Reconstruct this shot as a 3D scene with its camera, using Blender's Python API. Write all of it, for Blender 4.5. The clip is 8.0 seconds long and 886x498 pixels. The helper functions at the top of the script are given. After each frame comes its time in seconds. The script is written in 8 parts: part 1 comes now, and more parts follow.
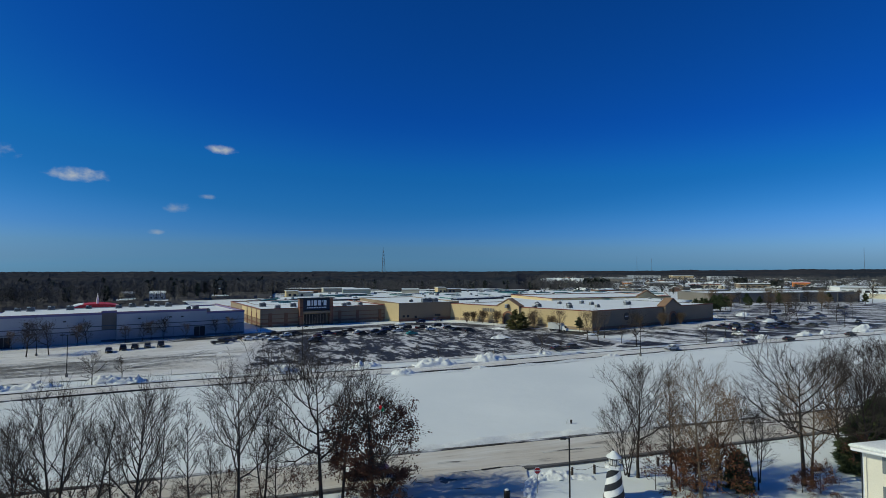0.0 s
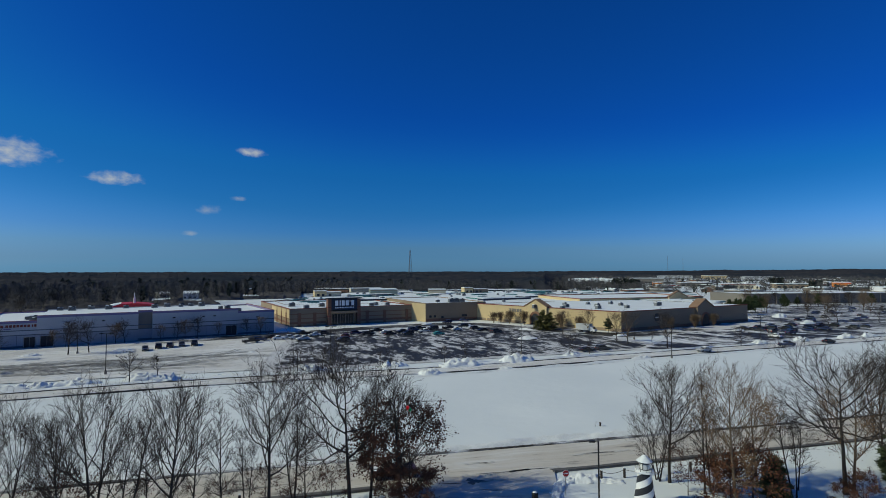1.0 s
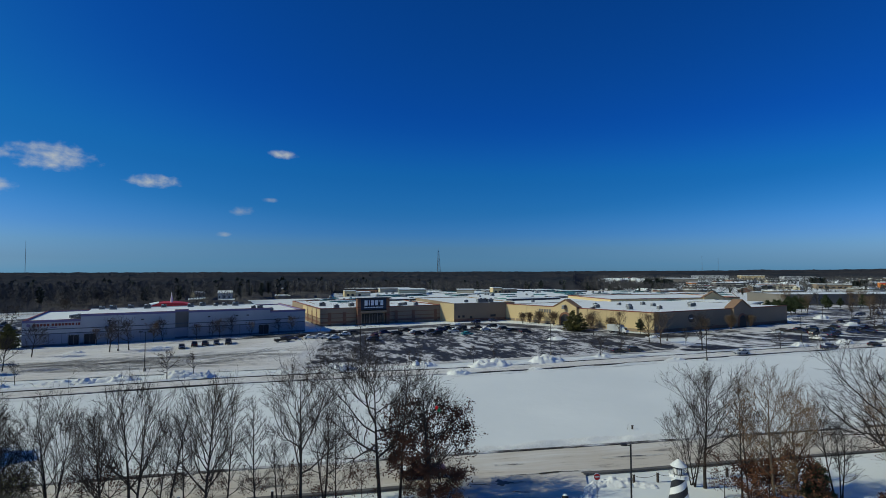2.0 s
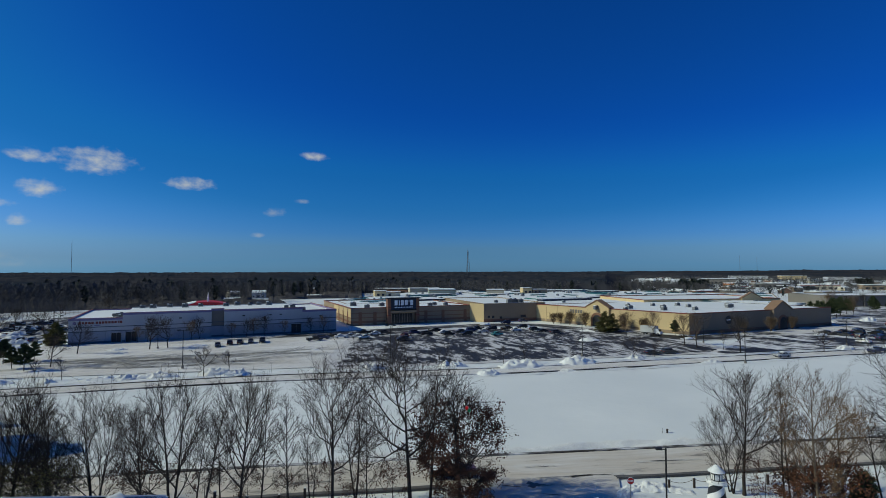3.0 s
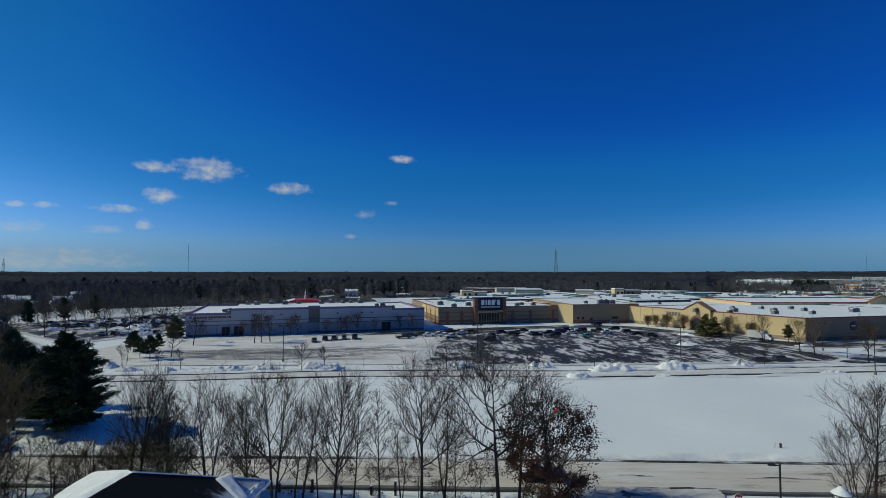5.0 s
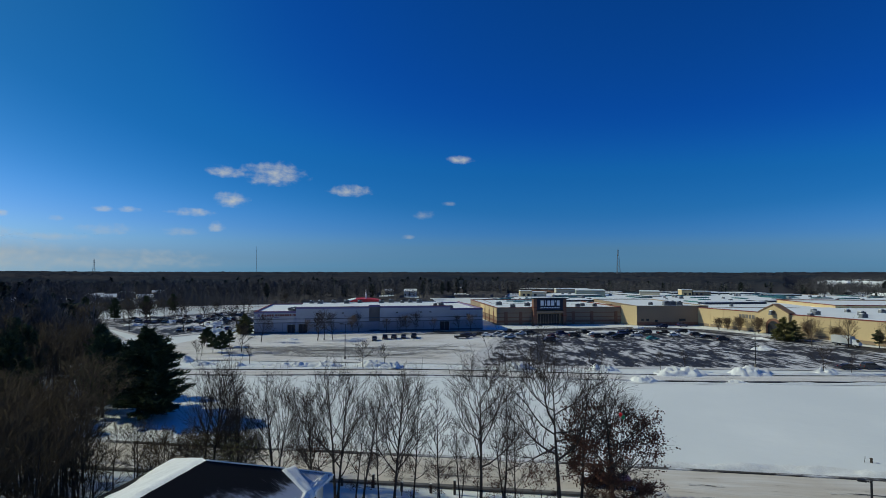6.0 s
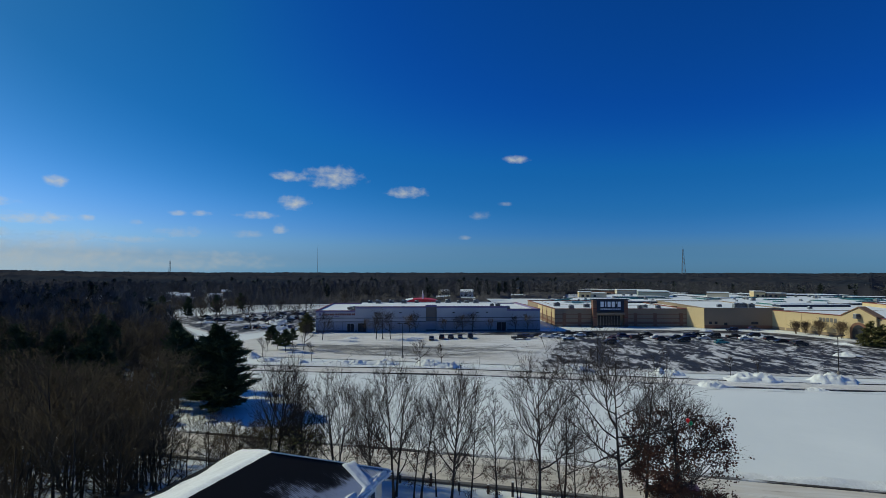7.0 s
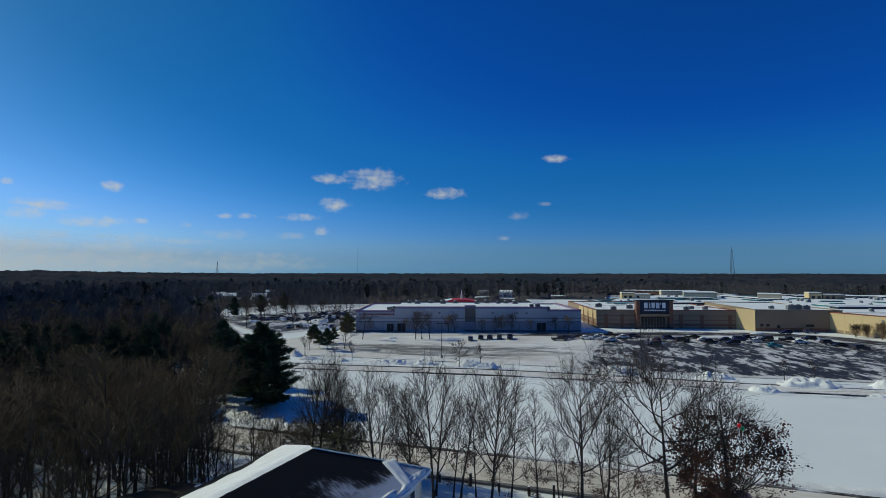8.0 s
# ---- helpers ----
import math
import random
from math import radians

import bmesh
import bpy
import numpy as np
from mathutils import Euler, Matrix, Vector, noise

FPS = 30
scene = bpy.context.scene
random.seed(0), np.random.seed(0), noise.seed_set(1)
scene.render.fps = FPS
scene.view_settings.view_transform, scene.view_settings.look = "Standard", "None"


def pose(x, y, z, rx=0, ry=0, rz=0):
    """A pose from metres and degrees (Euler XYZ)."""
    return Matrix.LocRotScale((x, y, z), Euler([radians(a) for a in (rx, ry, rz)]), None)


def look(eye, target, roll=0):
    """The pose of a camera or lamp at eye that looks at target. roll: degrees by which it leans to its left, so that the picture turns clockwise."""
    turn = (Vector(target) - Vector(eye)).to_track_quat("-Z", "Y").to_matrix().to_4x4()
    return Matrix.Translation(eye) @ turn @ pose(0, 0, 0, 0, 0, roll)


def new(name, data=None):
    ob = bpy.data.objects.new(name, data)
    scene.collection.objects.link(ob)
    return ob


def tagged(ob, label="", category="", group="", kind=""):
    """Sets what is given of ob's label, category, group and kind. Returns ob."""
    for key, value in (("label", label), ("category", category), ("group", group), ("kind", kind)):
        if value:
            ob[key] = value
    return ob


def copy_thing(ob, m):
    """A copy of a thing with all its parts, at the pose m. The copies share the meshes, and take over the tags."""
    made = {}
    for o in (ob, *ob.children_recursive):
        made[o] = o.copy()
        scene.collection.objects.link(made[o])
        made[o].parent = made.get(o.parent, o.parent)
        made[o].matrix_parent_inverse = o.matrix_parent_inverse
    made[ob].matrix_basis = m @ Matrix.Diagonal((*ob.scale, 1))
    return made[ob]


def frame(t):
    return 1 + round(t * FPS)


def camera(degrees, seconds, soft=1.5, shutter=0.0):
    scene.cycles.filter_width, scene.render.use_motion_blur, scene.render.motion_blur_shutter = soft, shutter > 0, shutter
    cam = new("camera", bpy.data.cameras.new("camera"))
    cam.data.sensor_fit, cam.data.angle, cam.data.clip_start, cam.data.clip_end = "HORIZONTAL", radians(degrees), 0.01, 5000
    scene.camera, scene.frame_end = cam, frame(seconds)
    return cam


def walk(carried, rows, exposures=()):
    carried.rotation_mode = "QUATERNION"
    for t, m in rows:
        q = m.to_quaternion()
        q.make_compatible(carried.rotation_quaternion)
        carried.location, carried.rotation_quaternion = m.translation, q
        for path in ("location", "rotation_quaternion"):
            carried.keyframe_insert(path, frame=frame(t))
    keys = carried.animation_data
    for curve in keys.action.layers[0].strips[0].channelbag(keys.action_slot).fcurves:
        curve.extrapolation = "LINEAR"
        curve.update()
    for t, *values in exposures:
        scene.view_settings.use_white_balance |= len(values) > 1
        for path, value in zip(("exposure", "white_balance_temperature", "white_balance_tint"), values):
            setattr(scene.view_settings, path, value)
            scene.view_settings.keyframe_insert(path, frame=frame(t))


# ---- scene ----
# camera: hovering about 25 m up, turning slowly to its left
cam = camera(80.42, 8.0, soft=0.9)
EYE_H = 25.0
TURN = [
    (0.0, 0.00, 2.367, 0.00), (0.5, 1.41, 2.380, 0.03), (1.0, 2.90, 2.380, 0.05), (1.5, 4.42, 2.380, 0.08),
    (3.0, 9.22, 2.400, 0.08), (3.5, 11.05, 2.410, 0.08), (4.0, 13.14, 2.400, 0.06), (5.5, 21.54, 2.405, -0.06),
    (6.0, 24.96, 2.427, -0.07), (6.5, 28.33, 2.460, -0.07), (7.0, 31.10, 2.490, -0.08), (7.5, 33.32, 2.520, -0.07),
    (8.0, 35.33, 2.570, -0.05)]


def glide(t):
    """Turn, pitch, roll at t: a smooth curve through TURN."""
    ts = [r[0] for r in TURN]
    out = []
    for k in (1, 2, 3):
        v = [r[k] for r in TURN]
        m = [(v[1] - v[0]) / (ts[1] - ts[0])]
        m += [(v[i + 1] - v[i - 1]) / (ts[i + 1] - ts[i - 1]) for i in range(1, len(ts) - 1)]
        m += [(v[-1] - v[-2]) / (ts[-1] - ts[-2])]
        i = max(0, min(len(ts) - 2, sum(1 for x in ts if x <= t) - 1))
        h = ts[i + 1] - ts[i]
        s = (t - ts[i]) / h
        out.append((2 * s ** 3 - 3 * s * s + 1) * v[i] + (s ** 3 - 2 * s * s + s) * h * m[i]
                   + (3 * s * s - 2 * s ** 3) * v[i + 1] + (s ** 3 - s * s) * h * m[i + 1])
    return out


rows = []
for i in range(33):
    t = i * 0.25
    s = t / 8
    yaw, pitch, roll = glide(t)
    rows.append((t, pose(0.044 * s - 0.672 * s * s, 0.113 * s + 0.822 * s * s, EYE_H + 0.697 * s - 1.221 * s * s,
                         90 + pitch, roll, yaw)))
walk(cam, rows, [(0.0, -0.35, 6350, 1.0), (8.0, -0.35, 6350, 1.0)])

# ---- light: low winter sun from the left, clear sky ----
SUN_AZ = radians(257)       # clockwise from +y
SUN_EL = radians(35)
world = bpy.data.worlds.new("winter_sky")
scene.world = world
world.use_nodes = True
wn, wl = world.node_tree.nodes, world.node_tree.links
wn.clear()
sky = wn.new("ShaderNodeTexSky")
sky.sky_type = "NISHITA"
sky.sun_disc = False
sky.sun_elevation, sky.sun_rotation = SUN_EL, SUN_AZ
sky.altitude, sky.air_density, sky.dust_density, sky.ozone_density = 0, 0.60, 0.40, 2.1
bg = wn.new("ShaderNodeBackground")
bg.inputs["Strength"].default_value = 0.108
wo = wn.new("ShaderNodeOutputWorld")
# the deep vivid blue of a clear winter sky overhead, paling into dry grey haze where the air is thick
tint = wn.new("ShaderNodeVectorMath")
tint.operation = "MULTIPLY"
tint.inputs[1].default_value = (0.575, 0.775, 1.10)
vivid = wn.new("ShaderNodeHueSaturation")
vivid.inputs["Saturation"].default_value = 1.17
parts_of = wn.new("ShaderNodeSeparateColor")
joined = wn.new("ShaderNodeCombineColor")
parts_of.mode = joined.mode = "HSV"


def ramp(source, a0, a1, b0, b1):
    t = wn.new("ShaderNodeMapRange")
    for k, v in zip(("From Min", "From Max", "To Min", "To Max"), (a0, a1, b0, b1)):
        t.inputs[k].default_value = v
    wl.new(source, t.inputs["Value"])
    return t.outputs[0]


def worldmath(op, a, b):
    t = wn.new("ShaderNodeMath")
    t.operation = op
    for k, v in enumerate((a, b)):
        if isinstance(v, float):
            t.inputs[k].default_value = v
        else:
            wl.new(v, t.inputs[k])
    return t.outputs[0]


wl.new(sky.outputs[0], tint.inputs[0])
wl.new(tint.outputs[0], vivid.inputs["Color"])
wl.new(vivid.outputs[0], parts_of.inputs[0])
purity = parts_of.outputs[1]


def shaped(source, stops):
    """A smooth run of values between 0 and 1 along the source."""
    t = wn.new("ShaderNodeValToRGB")
    t.color_ramp.interpolation = "LINEAR"
    while len(t.color_ramp.elements) < len(stops):
        t.color_ramp.elements.new(0.5)
    for e, (p, v) in zip(t.color_ramp.elements, stops):
        e.position, e.color = p, (v, v, v, 1)
    wl.new(source, t.inputs[0])
    return t.outputs[0]


def mixed(k, a, b):
    """a where k is 0, b where it is 1."""
    t = wn.new("ShaderNodeMix")
    for port, v in zip(t.inputs[:1] + t.inputs[2:4], (k, a, b)):
        wl.new(v, port)
    return t.outputs[0]


# the haze is pale where the low sun lights it, and a duller blue away from the sun
glare = ramp(parts_of.outputs[2], 6.0, 10.0, 0.0, 1.0)
pale = ramp(worldmath("POWER", ramp(purity, 0.40, 0.975, 0.0, 1.0), 1.35), 0.0, 1.0, 0.22, 0.98)
deep = shaped(purity, [(0.35, 0.66), (0.79, 0.78), (0.86, 0.89), (0.92, 0.945), (0.975, 0.985)])
wl.new(shaped(purity, [(0.40, 0.587), (0.79, 0.598), (0.86, 0.610), (0.92, 0.614), (0.955, 0.620), (0.975, 0.637)]), joined.inputs[0])
aureole = ramp(parts_of.outputs[2], 11.0, 18.0, 1.0, 0.25)     # the whitish sky round the sun
wl.new(worldmath("MULTIPLY", mixed(glare, deep, pale), aureole), joined.inputs[1])
bright = ramp(purity, 0.66, 0.90, 0.62, 1.15)
dull = ramp(shaped(purity, [(0.40, 0.86), (0.79, 0.61), (0.86, 0.72), (0.92, 0.78), (0.95, 0.85), (0.965, 0.96), (0.975, 1.0)]), 0.0, 1.0, 0.0, 1.1)
wl.new(worldmath("MULTIPLY", parts_of.outputs[2], mixed(glare, dull, bright)), joined.inputs[2])
wl.new(joined.outputs[0], bg.inputs[0])
wl.new(bg.outputs[0], wo.inputs[0])

sun_dir = Vector((math.sin(SUN_AZ) * math.cos(SUN_EL), math.cos(SUN_AZ) * math.cos(SUN_EL), math.sin(SUN_EL)))
sun = new("sun", bpy.data.lights.new("sun", "SUN"))
sun.data.energy, sun.data.angle, sun.data.color = 3.5, radians(0.55), (1.0, 0.94, 0.735)
sun.matrix_world = look(sun_dir * 300, (0, 0, 0))


# ---- materials ----
def mat(name, color, rough=0.7, var=0.15, scale=1.0, fine=12.0, bump=0.1, metal=0.0, per_object=0.0, spec=0.3,
        alpha=None, emit=0.0):
    """A painted or natural surface: base colour varied by coarse and fine noise, with fine relief."""
    m = bpy.data.materials.new(name)
    m.use_nodes = True
    n, l = m.node_tree.nodes, m.node_tree.links
    b = n["Principled BSDF"]
    b.inputs["Roughness"].default_value, b.inputs["Metallic"].default_value = rough, metal
    b.inputs["Specular IOR Level"].default_value = spec
    tc = n.new("ShaderNodeTexCoord")
    a1, a2 = n.new("ShaderNodeTexNoise"), n.new("ShaderNodeTexNoise")
    a1.inputs["Scale"].default_value, a1.inputs["Detail"].default_value = scale, 4
    a2.inputs["Scale"].default_value, a2.inputs["Detail"].default_value = fine, 3
    l.new(tc.outputs["Object"], a1.inputs["Vector"])
    l.new(tc.outputs["Object"], a2.inputs["Vector"])
    ad = n.new("ShaderNodeMath"); ad.operation = "ADD"
    l.new(a1.outputs["Fac"], ad.inputs[0]); l.new(a2.outputs["Fac"], ad.inputs[1])
    last = ad
    if per_object:
        oi = n.new("ShaderNodeObjectInfo")
        mu = n.new("ShaderNodeMath"); mu.operation = "MULTIPLY_ADD"
        mu.inputs[1].default_value = per_object / max(var, 0.01)
        l.new(oi.outputs["Random"], mu.inputs[0]); l.new(ad.outputs[0], mu.inputs[2])
        last = mu
    ra = n.new("ShaderNodeMapRange")
    ra.inputs["From Min"].default_value, ra.inputs["From Max"].default_value = 0.6, 1.4 + (per_object / max(var, 0.01))
    ra.inputs["To Min"].default_value, ra.inputs["To Max"].default_value = 1 - var, 1 + var
    l.new(last.outputs[0], ra.inputs["Value"])
    vm = n.new("ShaderNodeVectorMath"); vm.operation = "SCALE"
    vm.inputs[0].default_value = color[:3]
    l.new(ra.outputs[0], vm.inputs["Scale"])
    l.new(vm.outputs[0], b.inputs["Base Color"])
    if bump:
        bp = n.new("ShaderNodeBump")
        bp.inputs["Strength"].default_value, bp.inputs["Distance"].default_value = bump, 0.05
        l.new(a2.outputs["Fac"], bp.inputs["Height"]); l.new(bp.outputs[0], b.inputs["Normal"])
    if emit:
        b.inputs["Emission Color"].default_value = (*color[:3], 1)
        b.inputs["Emission Strength"].default_value = emit
    return m


def noise_node(n, l, vec, scale, detail=4, rough=0.5):
    t = n.new("ShaderNodeTexNoise")
    t.inputs["Scale"].default_value, t.inputs["Detail"].default_value, t.inputs["Roughness"].default_value = scale, detail, rough
    l.new(vec, t.inputs["Vector"])
    return t.outputs["Fac"]


def mathn(n, l, op, a, b=None, c=None):
    t = n.new("ShaderNodeMath")
    t.operation = op
    for i, v in enumerate((a, b, c)):
        if v is None:
            continue
        if isinstance(v, (int, float)):
            t.inputs[i].default_value = v
        else:
            l.new(v, t.inputs[i])
    return t.outputs[0]


def mapped(n, l, vec, scale, angle=0.0):
    t = n.new("ShaderNodeMapping")
    t.vector_type = "TEXTURE"
    t.inputs["Scale"].default_value = [1 / v if v else 1e6 for v in scale]
    t.inputs["Rotation"].default_value = (0, 0, angle)
    l.new(vec, t.inputs["Vector"])
    return t.outputs[0]


def smooth(n, l, v, lo, hi):
    t = n.new("ShaderNodeMapRange")
    t.interpolation_type = "SMOOTHSTEP"
    t.inputs["From Min"].default_value, t.inputs["From Max"].default_value = lo, hi
    l.new(v, t.inputs["Value"])
    return t.outputs[0]


def mixc(n, l, f, a, b):
    t = n.new("ShaderNodeMix")
    t.data_type = "RGBA"
    l.new(f, t.inputs[0])
    for sock, v in ((t.inputs[6], a), (t.inputs[7], b)):
        if isinstance(v, tuple):
            sock.default_value = (*v, 1)
        else:
            l.new(v, sock)
    return t.outputs[2]


def snow_ground():
    """Wind-packed snow: soft drifts, faint dull patches."""
    m = bpy.data.materials.new("field_snow")
    m.use_nodes = True
    n, l = m.node_tree.nodes, m.node_tree.links
    b = n["Principled BSDF"]
    tc = n.new("ShaderNodeTexCoord").outputs["Object"]
    big = noise_node(n, l, tc, 0.03, 3)
    mid = noise_node(n, l, tc, 0.35, 5)
    fine = noise_node(n, l, tc, 6.0, 3)
    c = mixc(n, l, smooth(n, l, big, 0.35, 0.7), (0.74, 0.775, 0.765), (0.81, 0.84, 0.82))
    l.new(c, b.inputs["Base Color"])
    b.inputs["Roughness"].default_value = 0.65
    b.inputs["Specular IOR Level"].default_value = 0.25
    h = mathn(n, l, "ADD", mathn(n, l, "MULTIPLY", mid, 0.5), mathn(n, l, "MULTIPLY", fine, 0.06))
    bp = n.new("ShaderNodeBump")
    bp.inputs["Strength"].default_value, bp.inputs["Distance"].default_value = 0.35, 0.5
    l.new(h, bp.inputs["Height"])
    l.new(bp.outputs[0], b.inputs["Normal"])
    return m


def streaked(name, packed, bare, lo, hi, angle, edge=0.12, along=0.035, across=0.35, dirt=(0.5, 0.45, 0.39), dirty=0.5, rut=0.55, chop=0.45, lumps=0.4, relief=0.6):
    """Ploughed pavement: packed snow over bare wet asphalt in streaks, fading to snow at the edges of the sheet."""
    m = bpy.data.materials.new(name)
    m.use_nodes = True
    n, l = m.node_tree.nodes, m.node_tree.links
    b = n["Principled BSDF"]
    co = n.new("ShaderNodeTexCoord")
    ob, uv = co.outputs["Object"], co.outputs["UV"]
    rot = mapped(n, l, ob, (along, across, 1), angle)
    warp = n.new("ShaderNodeVectorMath"); warp.operation = "MULTIPLY_ADD"
    nz = n.new("ShaderNodeTexNoise"); nz.inputs["Scale"].default_value = 0.04
    l.new(ob, nz.inputs["Vector"])
    l.new(nz.outputs["Color"], warp.inputs[0]); warp.inputs[1].default_value = (2.2, 5.2, 0); l.new(rot, warp.inputs[2])
    s1 = noise_node(n, l, warp.outputs[0], 1.0, 5, 0.6)
    s2 = noise_node(n, l, ob, 0.06, 3)
    s3 = noise_node(n, l, mapped(n, l, ob, (0.22, 0.5, 1), angle), 1.0, 6, 0.7)
    v = mathn(n, l, "ADD", mathn(n, l, "MULTIPLY", s1, 0.55), mathn(n, l, "MULTIPLY", s2, 0.42))
    v = mathn(n, l, "MULTIPLY_ADD", mathn(n, l, "SUBTRACT", s3, 0.5), chop, mathn(n, l, "ADD", v, 0.045))
    # edges of the sheet fade out into snow
    sep = n.new("ShaderNodeSeparateXYZ"); l.new(uv, sep.inputs[0])
    eu = mathn(n, l, "MINIMUM", sep.outputs[0], mathn(n, l, "SUBTRACT", 1.0, sep.outputs[0]))
    ev = mathn(n, l, "MINIMUM", sep.outputs[1], mathn(n, l, "SUBTRACT", 1.0, sep.outputs[1]))
    e = smooth(n, l, mathn(n, l, "MINIMUM", eu, ev), 0.0, edge)
    v = mathn(n, l, "MULTIPLY_ADD", e, 0.35, v)
    f = smooth(n, l, v, lo + 0.35, hi + 0.35)
    d = smooth(n, l, mathn(n, l, "ADD", mathn(n, l, "MULTIPLY", s2, 0.6), mathn(n, l, "MULTIPLY", s1, 0.4)), 0.5 - 0.2 * dirty, 0.75 - 0.2 * dirty)
    c0 = mixc(n, l, mathn(n, l, "MULTIPLY", d, dirty), packed, dirt)
    # wheel ruts: thin warped lines of grey slush
    rv = n.new("ShaderNodeVectorMath"); rv.operation = "MULTIPLY"
    l.new(warp.outputs[0], rv.inputs[0]); rv.inputs[1].default_value = (1.4, 4.5, 1)
    ruts = noise_node(n, l, rv.outputs[0], 1.0, 3, 0.6)
    rf = mathn(n, l, "MULTIPLY", smooth(n, l, ruts, 0.54, 0.66), rut)
    c0 = mixc(n, l, rf, c0, (0.24, 0.235, 0.23))
    # crumbs and lumps of grey slush
    crumb = noise_node(n, l, ob, 0.7, 5, 0.65)
    c0 = mixc(n, l, mathn(n, l, "MULTIPLY", smooth(n, l, crumb, 0.55, 0.68), lumps), c0, (0.30, 0.295, 0.29))
    c = mixc(n, l, f, c0, bare)
    l.new(c, b.inputs["Base Color"])
    l.new(mathn(n, l, "MULTIPLY_ADD", f, -0.25, 0.8), b.inputs["Roughness"])
    b.inputs["Specular IOR Level"].default_value = 0.08
    bp = n.new("ShaderNodeBump")
    bp.inputs["Strength"].default_value, bp.inputs["Distance"].default_value = relief, 0.35
    l.new(mathn(n, l, "ADD", mathn(n, l, "ADD", s3, crumb), ruts), bp.inputs["Height"])
    l.new(bp.outputs[0], b.inputs["Normal"])
    return m


